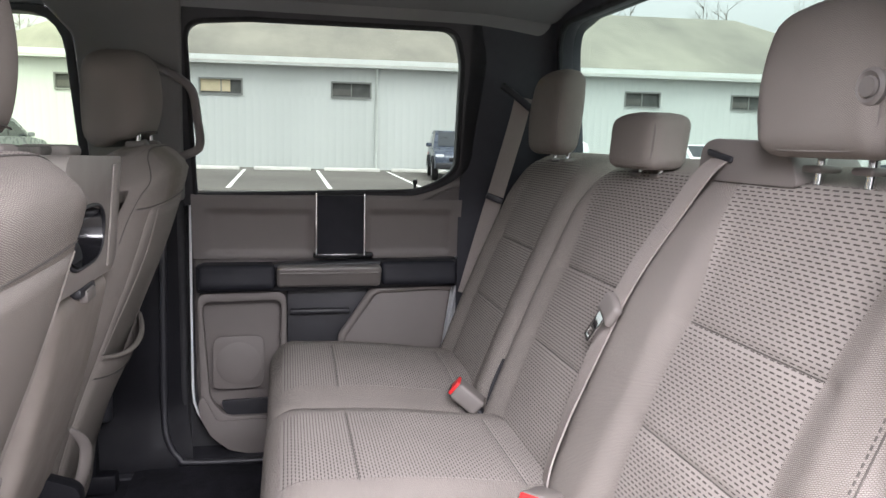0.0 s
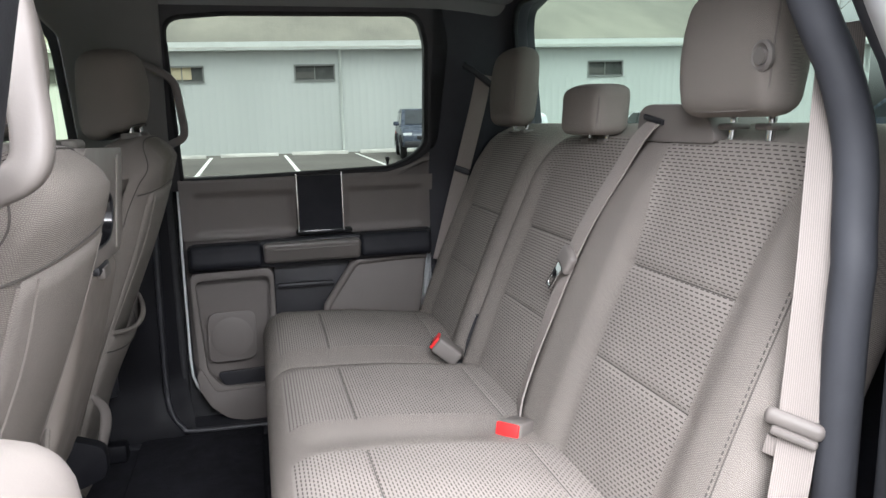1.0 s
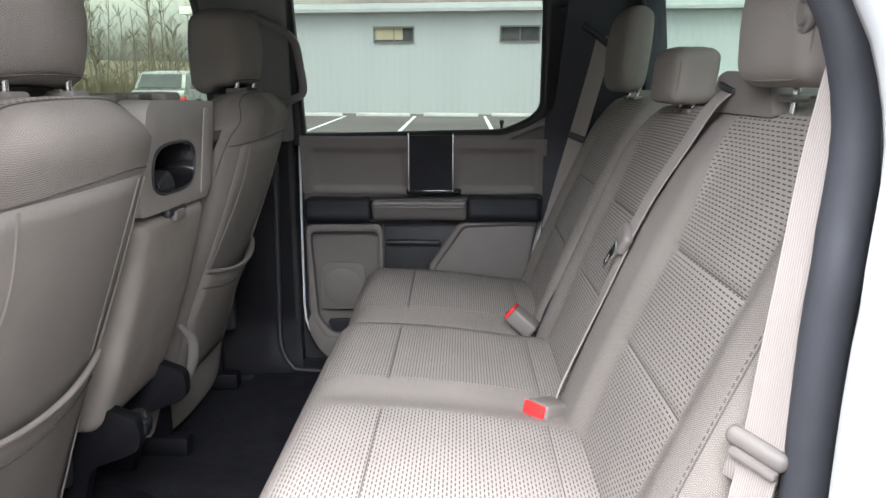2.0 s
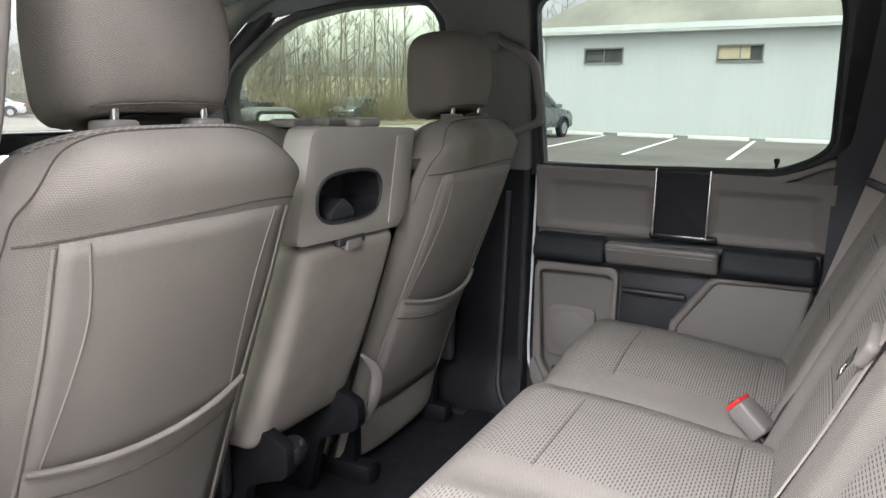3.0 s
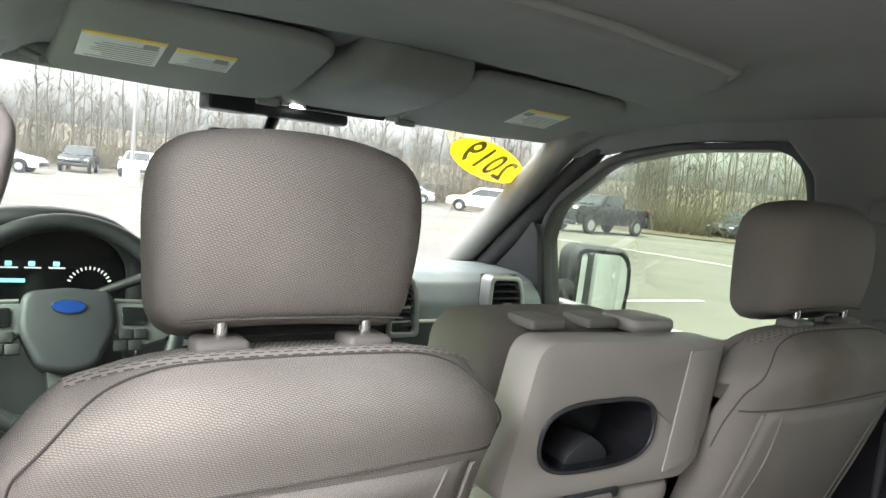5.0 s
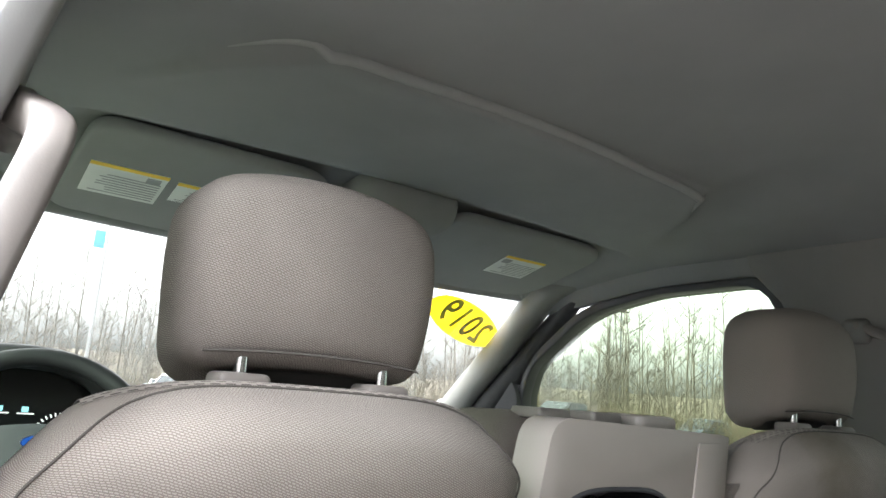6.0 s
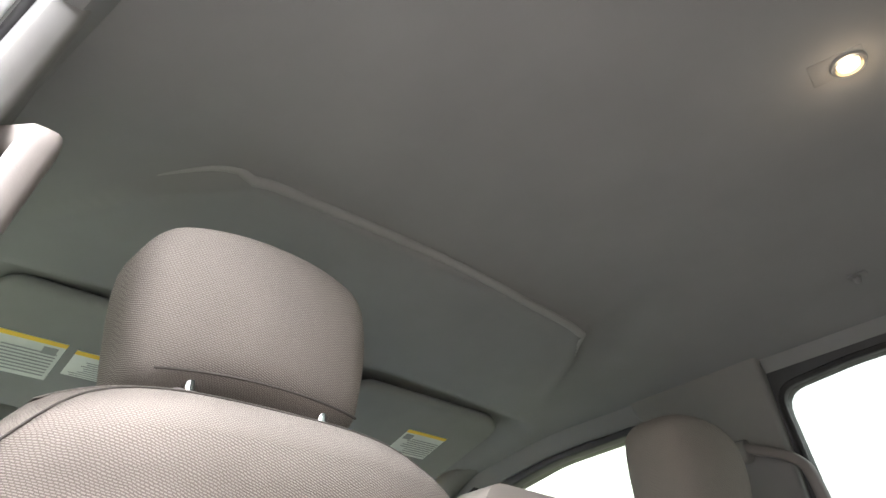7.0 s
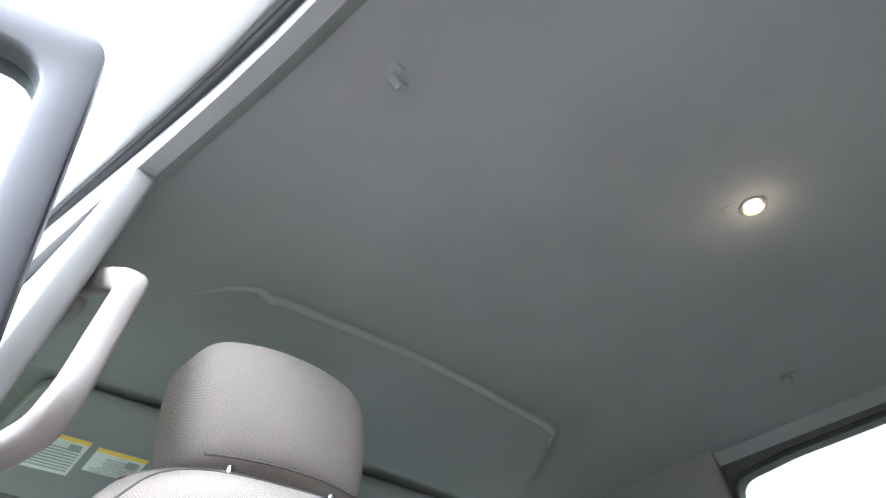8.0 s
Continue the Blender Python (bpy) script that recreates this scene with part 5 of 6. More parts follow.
part("display_picture", rbox((-0.967, 0.015, 1.337), (0.001, 0.28, 0.085), 0.0), screen_glow, scr, "blue screen picture")
part("display_bar", rbox((-0.967, 0.015, 1.393), (0.001, 0.28, 0.02), 0.0), screen_white, scr, "pale screen bar")
for i in range(7):
    part("button", rbox((-0.970, -0.13 + 0.047 * i, 1.255), (0.012, 0.034, 0.016), 0.003), satin, stack, "small silver button")
for y in (-0.10, 0.13):
    part("knob", lathe([(0.024, 0), (0.024, 0.016), (0.020, 0.022)], 20, pose(-0.975, y, 1.205, 0, 90, 0)), satin, stack, "silver knob")

# gauge hood and cluster
clus = thing("instrument_cluster", (-1.0, -0.55, 1.4), "dark instrument cluster with cyan figures under a hood", "gauges", "", "structure")
part("hood", tube(curve_points([(-0.965, -0.745, 1.36), (-0.955, -0.735, 1.45), (-0.945, -0.66, 1.512), (-0.94, -0.55, 1.53), (-0.945, -0.44, 1.512), (-0.955, -0.385, 1.45), (-0.965, -0.375, 1.36)], 6), 0.022, 10, False, 1.0), black, clus, "black gauge hood")
part("hood_top", grid(span(0, 1, 6), span(-0.745, -0.375, 14), lambda u, y: Vector((-0.95 - 0.16 * u, y, 1.40 + 0.125 * math.sqrt(max(0.0, 1 - ((y + 0.56) / 0.19) ** 2)) * (1 - 0.25 * u)))), black, clus, "", 180)
face = part("gauge_face", prism([(-0.735, 1.33), (-0.385, 1.33), (-0.385, 1.45), (-0.44, 1.505), (-0.56, 1.52), (-0.68, 1.505), (-0.735, 1.45)], "x", -1.02, -1.01, 0.0), gloss_black, clus, "dark gauge face")
for y in (-0.605, -0.565, -0.522):
    part("figure", rbox((-1.006, y, 1.432), (0.002, 0.012, 0.010), 0.001), gauge_cyan, face, "cyan lit figure")
    part("figure", rbox((-1.006, y + 0.002, 1.424), (0.002, 0.030, 0.003), 0.0008), gauge_white, face, "white lit bar")
part("figure", rbox((-1.006, -0.60, 1.398), (0.002, 0.05, 0.008), 0.001), gauge_cyan, face, "cyan lit bar")
for i in range(13):
    a = radians(20 + 140 * i / 12)
    part("tick", rbox((-1.006, -0.46 + 0.040 * math.cos(a), 1.385 + 0.040 * math.sin(a)), (0.002, 0.003, 0.007), 0.0006, 1, pose(0, 0, 0, math.degrees(a) - 90, 0, 0)), gauge_white, face, "white tick")

# ---- steering wheel ----
wheel = thing("steering_wheel", (-0.80, -0.535, 1.36), "black leather steering wheel with a silver spoke strip", "steering wheel")
WM = Matrix.Translation((-0.80, -0.520, 1.358)) @ pose(0, 0, 0, 0, 66, 0) @ pose(0, 0, 0, 0, 0, 180)
R = 0.188


def on_wheel(bm):
    return moved(bm, WM)


# local frame of the wheel: z points at the driver, x up
part("rim", on_wheel(tube([(R * math.cos(a), R * math.sin(a), 0) for a in (2 * math.pi * i / 56 for i in range(56))], 0.0165, 12, True)), black, wheel, "black leather rim", 180)
part("hub", on_wheel(prism(rounded([(0.052, -0.072), (0.060, 0.0), (0.052, 0.072), (-0.015, 0.078), (-0.085, 0.045), (-0.095, 0.0), (-0.085, -0.045), (-0.015, -0.078)], 0.02), "z", -0.03, 0.028, 0.012, 4)), hub_grey, wheel, "dark grey airbag cover")
em = part("emblem", on_wheel(lathe([(0.024, 0.0), (0.023, 0.003), (0.001, 0.004)], 32, Matrix.Translation((0.022, 0, 0.028)) @ Matrix.Diagonal((0.48, 1.1, 1, 1)))), emblem_blue, wheel, "plain blue oval badge")
part("emblem_rim", on_wheel(tube([(0.022 + 0.0122 * math.cos(a), 0.0275 * math.sin(a), 0.0295) for a in (2 * math.pi * i / 36 for i in range(36))], 0.0013, 6, True)), chrome, em, "chrome ring")
spoke_silver = mottled("spoke_silver", (0.15, 0.155, 0.162), 0.45, 0.05, 20, 400, 0.1, 0.0002, 0.3)
for s in (-1, 1):
    sp = part("spoke", on_wheel(prism(rounded([(0.035, s * 0.07), (0.030, s * 0.178), (-0.035, s * 0.172), (-0.055, s * 0.105), (-0.02, s * 0.07)], 0.01), "z", -0.012, 0.012, 0.005, 3)), spoke_silver, wheel, "silver-grey spoke")
    part("spoke_trim", on_wheel(tube([(0.037, s * 0.076, 0.011), (0.033, s * 0.172, 0.010)], 0.0035, 8)), satin, sp, "satin silver strip")
    part("button_pad", on_wheel(prism(rounded([(0.024, s * 0.088), (0.022, s * 0.132), (-0.010, s * 0.130), (-0.010, s * 0.088)], 0.005), "z", 0.012, 0.018, 0.002, 2)), gloss_black, sp, "black button pad")
    for i in range(2):
        for j in range(2):
            part("button", on_wheel(rbox((-0.027 - 0.021 * i, s * (0.094 + 0.025 * j - 0.010 * i), 0.015), (0.019, 0.023, 0.008), 0.002)), black, sp, "black button")
part("lower_spoke", on_wheel(prism(rounded([(-0.07, -0.035), (-0.18, -0.022), (-0.18, 0.022), (-0.07, 0.035)], 0.008), "z", -0.014, 0.006, 0.004, 2)), black, wheel, "black lower spoke")
part("column", on_wheel(tube([(0, 0, -0.02), (0, 0, -0.20)], 0.055, 20)), black, wheel, "black column cover")
stalk = part("stalk", tube([(-0.87, -0.47, 1.395), (-0.86, -0.40, 1.425), (-0.855, -0.36, 1.44)], [0.009, 0.010, 0.013], 10), black, wheel, "black control stalk")
key = thing("car_key", (-0.845, -0.41, 1.28), "small steel key ring at the ignition", "key")
part("ring", tube([(-0.845 + 0.002 * math.sin(a), -0.405 + 0.012 * math.cos(a), 1.285 + 0.014 * math.sin(a)) for a in (2 * math.pi * i / 20 for i in range(20))], 0.0016, 6, True), chrome, key)
part("key_head", rbox((-0.855, -0.405, 1.300), (0.016, 0.02, 0.016), 0.004), black, key, "black key head")

# ---- sun visors with warning labels ----
def visor_z(x):
    return 1.862 + 0.29 * (x + 0.679)


def sun_visor(y0, y1, s, labels):
    t = thing("sun_visor", (-0.72, (y0 + y1) / 2, 1.86), "grey cloth sun visor folded up, with warning labels", "sun visor", "sun visors")
    outl = rounded([(-0.575, y0 + 0.02), (-0.575, y1 - 0.05), (-0.60, y1), (-0.80, y1), (-0.865, y1 - 0.03), (-0.885, (y0 + y1) / 2), (-0.87, y0)], 0.045)
    part("board", prism(outl, "z", 0, 0.022, 0.009, 4, lambda v: Vector((v.x, v.y, visor_z(v.x) + v.z - 0.004))), visor_cloth, t, "", 60)
    part("pivot_arm", tube([(-0.87, (y1 if s > 0 else y0) + s * 0.00, visor_z(-0.87) + 0.01), (-0.90, (y1 if s > 0 else y0) + s * 0.03, 1.83)], 0.008, 10), visor_cloth, t)
    part("clip", rbox((-0.862, (y0 + 0.03 if s > 0 else y1 - 0.03), visor_z(-0.862) - 0.004), (0.02, 0.05, 0.02), 0.006, 3), visor_cloth, t, "grey visor clip")
    up, right = Vector((1, 0, 0.29)).normalized(), Vector((0, 1, 0))
    for i, (a, b, x0, x1) in enumerate(labels):
        q = lambda x, y, d: Vector((x, y, visor_z(x) - 0.004 - d))
        lab = part("label", prism([(x0, a), (x0, b), (x1, b), (x1, a)], "z", 0, 0.0008, 0.0, 1, lambda v: Vector((v.x, v.y, visor_z(v.x) - 0.0052 + v.z))), paper, t, "white warning label", 0)
        part("label_header", prism([(x0, a), (x0, b), (x0 - 0.010, b), (x0 - 0.010, a)], "z", 0, 0.0008, 0.0, 1, lambda v: Vector((v.x, v.y, visor_z(v.x) - 0.0058 + v.z))), label_yellow, lab, "yellow label header", 0)
        bars(q((x0 + x1) / 2 - 0.006, (a + b) / 2, 0.0052), -right, up, (b - a) * 0.88, (x0 - x1) * 0.68, 8, label_ink, lab, "writing", 3 + i)
        part("pictogram", prism([(x0 - 0.016, b - 0.010 if s < 0 else a + 0.006), (x0 - 0.016, b - 0.034 if s < 0 else a + 0.03), (x0 - 0.034, b - 0.034 if s < 0 else a + 0.03), (x0 - 0.034, b - 0.010 if s < 0 else a + 0.006)], "z", 0, 0.0006, 0.0, 1, lambda v: Vector((v.x, v.y, visor_z(v.x) - 0.0062 + v.z))), label_ink, lab, "", 0)
    return t


sun_visor(-0.575, -0.135, -1, [(-0.535, -0.405, -0.683, -0.785), (-0.388, -0.285, -0.690, -0.758)])
sun_visor(0.135, 0.615, 1, [(0.378, 0.503, -0.672, -0.765)])

# ---- overhead console, rear-view mirror, sensor box ----
over = thing("overhead_console", (-0.8, YC, 1.86), "grey overhead console with two lit map lamps", "overhead console")
part("shell", soft((0.46, 0.28, 0.115), 0.056, (10, 10, 4), lambda p: Vector((-0.77 + p.x, YC - 0.005 + p.y * (1 - 0.15 * (p.x > 0.1)), 1.880 + p.z + 0.10 * p.x))), visor_cloth, over, "", 180)
part("lamp_panel", rbox((-0.93, YC, 1.815), (0.07, 0.20, 0.016), 0.006, 3, pose(0, 0, 0, 0, 10, 0)), black, over, "black lamp panel")
for y in (-0.072, 0.125):
    part("map_lamp", rbox((-0.927, y, 1.8075), (0.022, 0.036, 0.008), 0.003), map_glow, over, "lit map lamp")
mirror = thing("rear_view_mirror", (-1.0, -0.13, 1.76), "black rear-view mirror on the windshield", "mirror")
part("housing", soft((0.035, 0.235, 0.062), 0.015, (2, 8, 3), lambda p: Vector((-0.955 + p.x + 0.25 * p.y, -0.135 + p.y, 1.712 + p.z))), black, mirror, "black housing", 180)
part("mirror_glass", prism(rounded([(-0.24, 1.687), (-0.03, 1.687), (-0.03, 1.737), (-0.24, 1.737)], 0.012), "x", 0, 0.002, 0.0, 1, lambda v: Vector((-0.936 + v.x + 0.25 * (v.y + 0.135), v.y, v.z))), mirror_mat, mirror, "mirror glass")
part("arm", tube([(-0.965, -0.13, 1.73), (-1.02, -0.09, 1.79), (-1.05, -0.08, 1.82)], 0.014, 10), black, mirror, "black arm")
box = thing("sensor_housing", (-1.03, -0.2, 1.80), "dark plastic sensor housing at the top of the windshield", "sensor")
part("cover", rbox((-0.975, -0.215, 1.800), (0.09, 0.10, 0.042), 0.008, 3), navy, box)
part("bracket", rbox((-0.985, -0.06, 1.795), (0.07, 0.25, 0.028), 0.010, 3), black, box)

# ---- price-year decal on the windshield, lettered to be read from outside ----
decal = thing("windshield_decal", (-1.13, 0.62, 1.77), "yellow oval year sticker inside the windshield", "sticker")
c0, c1 = Vector((-1.035, 0.405, 1.806)), Vector((-1.235, 0.800, 1.722))
mid = (c0 + c1) / 2 + Vector((-0.022, 0.036, -0.014))
ax = (c1 - c0).normalized()
slope = Vector((-0.85, 0.0, -0.60)).normalized()
upv = -(slope - ax * slope.dot(ax)).normalized()
nrm = ax.cross(upv)
DM = Matrix((( ax.x, upv.x, nrm.x, mid.x), (ax.y, upv.y, nrm.y, mid.y), (ax.z, upv.z, nrm.z, mid.z), (0, 0, 0, 1)))
hl = (c1 - c0).length / 2
part("oval", moved(lathe([(1.0, 0.0), (0.5, 0.0), (0.002, 0.0)], 48, Matrix.Diagonal((hl, hl * 0.30, 1, 1))), DM), decal_yellow, decal, "", 30)
txt = bpy.data.curves.new("year", 'FONT')
txt.offset, txt.shear, txt.space_character = 0.002, 0.12, 1.12
txt.body, txt.size, txt.align_x, txt.align_y, txt.extrude = "2019", hl * 0.52, 'CENTER', 'CENTER', 0.0002
tmp = new("year_text", txt)
dg = bpy.context.evaluated_depsgraph_get()
dg.update()
tme = bpy.data.meshes.new_from_object(tmp.evaluated_get(dg))
tb = bmesh.new()
tb.from_mesh(tme)
bpy.data.objects.remove(tmp)
side = 1 if nrm.x > 0 else -1
moved(tb, DM @ Matrix.Translation((0, 0, side * 0.0012)) @ Matrix.Diagonal((-side * 1.18, 1.08, 1, 1)))
part("writing", tb, decal_green, decal, "mirrored year digits", 0)

# ---- dome lamp, coat hooks ----
dome = thing("dome_lamp", (0.493, 0.085, roof_z(0.493, 0.085)), "small round lit dome lamp in the headliner", "dome lamp")
zr = roof_z(0.493, 0.085)
part("bezel", lathe([(0.023, 0.002), (0.021, -0.005), (0.017, -0.006), (0.016, -0.001)], 32, Matrix.Translation((0.493, 0.085, zr))), satin, dome, "brass-lit bezel")
part("lens", lathe([(0.001, -0.008), (0.009, -0.007), (0.014, -0.004), (0.014, 0.0)], 28, Matrix.Translation((0.493, 0.085, zr))), dome_glow, dome, "warm glowing lens")
part("lamp_base", rbox((0.481, 0.080, zr + 0.0016), (0.066, 0.046, 0.005), 0.0024, 2, pose(0, 0, 0, 0, 0, 10)), liner, dome, "grey lamp base")
lamp_data = bpy.data.lights.new("dome_light", 'POINT')
lamp_data.energy, lamp_data.color, lamp_data.shadow_soft_size = 0.015, (1.0, 0.78, 0.50), 0.02
lamp = new("dome_light", lamp_data)
lamp.location = (0.493, 0.085, zr - 0.04)


def coat_hook(y):
    z = roof_z(0.31, y)
    t = thing("coat_hook", (0.31, y, z), "small grey coat hook on the headliner", "coat hook", "coat hooks")
    s = 1 if y > 0 else -1
    part("plate", rbox((0.31, y, z), (0.034, 0.020, 0.006), 0.003, 2), liner, t)
    part("hook", tube([(0.31, y, z - 0.004), (0.31, y - s * 0.012, z - 0.016), (0.31, y - s * 0.022, z - 0.010)], 0.006, 8), liner, t)


coat_hook(0.585)
coat_hook(-0.519)

# ---- outside mirror, hood, cowl, open rear door ----
om = thing("door_mirror", (-1.2, 1.1, 1.3), "large black door mirror with a chrome-edged glass", "door mirror")
MM = Matrix.Translation((-1.17, 1.20, 1.372)) @ pose(0, 0, 0, 0, 2, -27.5)
part("housing", moved(soft((0.15, 0.215, 0.27), 0.05, (4, 8, 8), lambda p: Vector((p.x - 0.085, p.y - 0.0 - 0.25 * (p.x < 0) * 0.1, p.z))), MM), black, om, "black housing", 180)
mo = rounded([(-0.098, -0.128), (0.094, -0.128), (0.104, 0.0), (0.098, 0.085), (0.07, 0.128), (-0.094, 0.128)], 0.025)
mi = [tuple(Vector(p) * 0.88) for p in mo]
part("bezel", moved(ring(mo, mi, lambda p: Vector((0.0, p[0], p[1])), lambda p: Vector((-0.02, p[0], p[1])), 0.003), MM), gloss_black, om, "black bezel")
bm = bmesh.new()
bm.faces.new([bm.verts.new((-0.006, p[0], p[1])) for p in mi])
part("mirror_glass", moved(bm, MM), mirror_mat, om, "mirror glass", 0)
part("arm", tube([(-1.17, 0.87, 1.33), (-1.22, 1.0, 1.345), (-1.24, 1.1, 1.35)], 0.035, 12), black, om, "black arm")
hood = thing("truck_hood", (-2.4, YC, 1.2), "white painted truck hood", "hood")
part("hood_panel", grid(span(-3.1, -1.72, 16), span(YC - 0.85, YC + 0.85, 20), lambda x, y: Vector((x, y, 1.235 + 0.03 * smooth01(-2.9, -2.0, x) - 0.06 * abs((y - YC) / 0.85) ** 3 - 0.25 * smooth01(-2.8, -3.1, x)))), white_paint, hood, "", 180)
part("front_fender", rbox((-2.3, YC + 0.93, 1.0), (1.35, 0.08, 0.42), 0.03, 3), white_paint, hood)
part("front_fender", rbox((-2.3, YC - 0.93, 1.0), (1.35, 0.08, 0.42), 0.03, 3), white_paint, hood)
for y, x0 in ((0.10, -1.66), (-0.55, -1.64)):
    w = thing("wiper", (-1.7, y, 1.33), "black windshield wiper resting at the glass", "wiper", "wipers")
    part("blade", tube([(x0 - 0.03, y - 0.30, 1.352), (x0 - 0.10, y, 1.352), (x0 - 0.06, y + 0.30, 1.372)], 0.008, 8), black, w)
    part("wiper_arm", tube([(x0 - 0.10, y, 1.36), (x0 - 0.14, y + 0.30, 1.33)], 0.007, 8), black, w)

# the open rear door: hinged at the centre pillar, swung well out
OD = thing("door_4", (0.0, -0.86, 0.72), "open white rear door with a black window frame", "door", "", "structure")
HM = Matrix.Translation((0.045, -0.805, 0.0)) @ pose(0, 0, 0, 0, 0, -105)
oi = [(p[0] - 0.05, p[1]) for p in rr_in]
oo = [(p[0] - 0.05, p[1]) for p in rr_out]
part("window_frame", moved(ring(oo, oi, lambda p: Vector((p[0], 0.24 * (p[1] - 1.37), p[1])), lambda p: Vector((p[0], 0.24 * (p[1] - 1.37) - 0.05, p[1])), 0.006), HM), black, OD, "black window frame")
bm = bmesh.new()
bm.faces.new([bm.verts.new((p[0], 0.24 * (p[1] - 1.37) - 0.025, p[1])) for p in oi])
part("pane", moved(bm, HM), privacy_glass, OD, "faintly green pane", 0)
part("door_panel", moved(prism(rounded([(p[0] - 0.03, p[1]) for p in P], 0.02), "y", -0.03, 0.0, 0.01, 2), HM), plastic, OD, "taupe inner panel")
part("door_skin", moved(rbox((0.38, -0.075, 1.03), (0.84, 0.08, 0.70), 0.03, 3), HM), white_paint, OD, "white outer skin")
part("upper_pad", moved(soft((0.74, 0.13, 0.13), 0.045, (10, 3, 3), lambda p: Vector((p.x + 0.41, p.y + 0.062, p.z + 1.295))), HM), plastic, OD, "taupe padded sill", 180)
part("top_edge", moved(tube([(x, 0.115 - 0.03, 1.888) for x in span(-0.03, 0.72, 8)], 0.010, 8), HM), white_paint, OD, "white top edge")
# cab side outside and cargo bed, closing the body
setting("cab_rear_panel", rbox((1.19, YC, 1.05), (0.05, 1.70, 0.80), 0.02), white_paint, "white rear panel of the cab", "body panel")
setting("quarter_panel_right", rbox((1.0, YC + 0.90, 1.10), (0.42, 0.07, 0.90), 0.03), white_paint, "white body panel behind the passenger door", "body panel")
setting("quarter_panel_left", rbox((1.05, YC - 0.90, 1.10), (0.32, 0.07, 0.90), 0.03), white_paint, "white body panel behind the open doorway", "body panel")
bed = thing("cargo_bed", (2.2, YC, 0.6), "white cargo bed of the truck", "truck bed")
for s in (-1, 1):
    part("bed_side", rbox((2.1, YC + s * 0.88, 1.0), (1.65, 0.10, 0.62), 0.03, 3), white_paint, bed)
part("tailgate", rbox((2.93, YC, 1.0), (0.06, 1.66, 0.62), 0.02), white_paint, bed)
part("bed_floor", rbox((2.1, YC, 0.75), (1.65, 1.7, 0.05), 0.01), black, bed)

# ---- outside: lot, building, cars, woods ----
def ground_z(x, y):
    return 0.012 * max(0.0, min(y, 45.0) - 3.0) * smooth01(-24, -11, x)


asphalt = Mat("lot_asphalt", (0.10, 0.098, 0.092), 0.9, 0, 0.3)
asphalt.base(asphalt.mix(asphalt.ramp(asphalt.noise(0.25, 5), [(0.35, (0, 0, 0)), (0.7, (1, 1, 1))]), (0.092, 0.086, 0.077), (0.142, 0.133, 0.120)))
asphalt.bump(asphalt.noise(60, 3), 0.4, 0.01)
line_paint = mottled("stall_paint", (0.72, 0.72, 0.68), 0.8, 0.08, 1.5, 40, 0.2, 0.002)
concrete = mottled("stop_concrete", (0.55, 0.54, 0.50), 0.9, 0.12, 3, 40, 0.3, 0.003)
siding = Mat("metal_siding", (0.50, 0.54, 0.52), 0.6)
siding.base(siding.ramp(siding.noise(0.5, 5, 0.5, "Object", (1, 1, 0.15)), [(0.3, (0.47, 0.495, 0.475)), (0.7, (0.525, 0.55, 0.53))]))
roofing = Mat("weathered_shingles", (0.20, 0.195, 0.165), 0.95)
roofing.base(roofing.mix(roofing.ramp(roofing.noise(0.35, 6, 0.6, "Object", (1, 0.35, 1)), [(0.35, (0, 0, 0)), (0.68, (1, 1, 1))]), (0.235, 0.225, 0.185), (0.14, 0.135, 0.115)))
roofing.bump(roofing.noise(9, 3), 0.5, 0.03)
trim_white = mottled("gutter_paint", (0.60, 0.63, 0.60), 0.5, 0.06, 2, 60, 0.1, 0.002)
win_frame = mottled("window_frame_paint", (0.20, 0.205, 0.195), 0.6, 0.1, 3, 60, 0.1, 0.002)
dark_pane = mottled("dark_window", (0.06, 0.062, 0.058), 0.5, 0.3, 3, 30, 0.05, 0.002)
dusty = mottled("dusty_blind", (0.10, 0.097, 0.088), 0.7, 0.1, 3, 60, 0.1, 0.002)
blind = mottled("cream_blind", (0.52, 0.45, 0.30), 0.7, 0.08, 3, 60, 0.1, 0.002)

xs = [-900, -300, -150, -80] + span(-50, 50, 50) + [80, 150, 300, 900]
setting("ground", grid(xs, xs, lambda x, y: Vector((x, y, ground_z(x, y)))), asphalt, "worn grey asphalt of the parking lot", "ground", 180)
verge = Mat("winter_grass", (0.13, 0.115, 0.06), 0.95)
verge.base(verge.ramp(verge.noise(0.6, 6), [(0.3, (0.060, 0.050, 0.034)), (0.7, (0.105, 0.084, 0.055))]))
verge.bump(verge.noise(20, 3), 0.6, 0.05)


def stripe(x0, y0, x1, y1, w=0.12, group="stall lines"):
    d = Vector((x1 - x0, y1 - y0, 0))
    n = Vector((-d.y, d.x, 0)).normalized() * w / 2
    k = max(2, int(d.length / 1.5))
    bm = bmesh.new()
    rows = []
    for i in range(k + 1):
        c = Vector((x0, y0, 0)) + d * i / k
        rows.append([bm.verts.new((q.x, q.y, ground_z(q.x, q.y) + 0.012)) for q in (c - n, c + n)])
    for a, b in zip(rows, rows[1:]):
        bm.faces.new((a[0], a[1], b[1], b[0]))
    return tagged(part("parking_line", bm, line_paint, None, "white painted parking stall line on asphalt", 0), category="parking line", group=group)


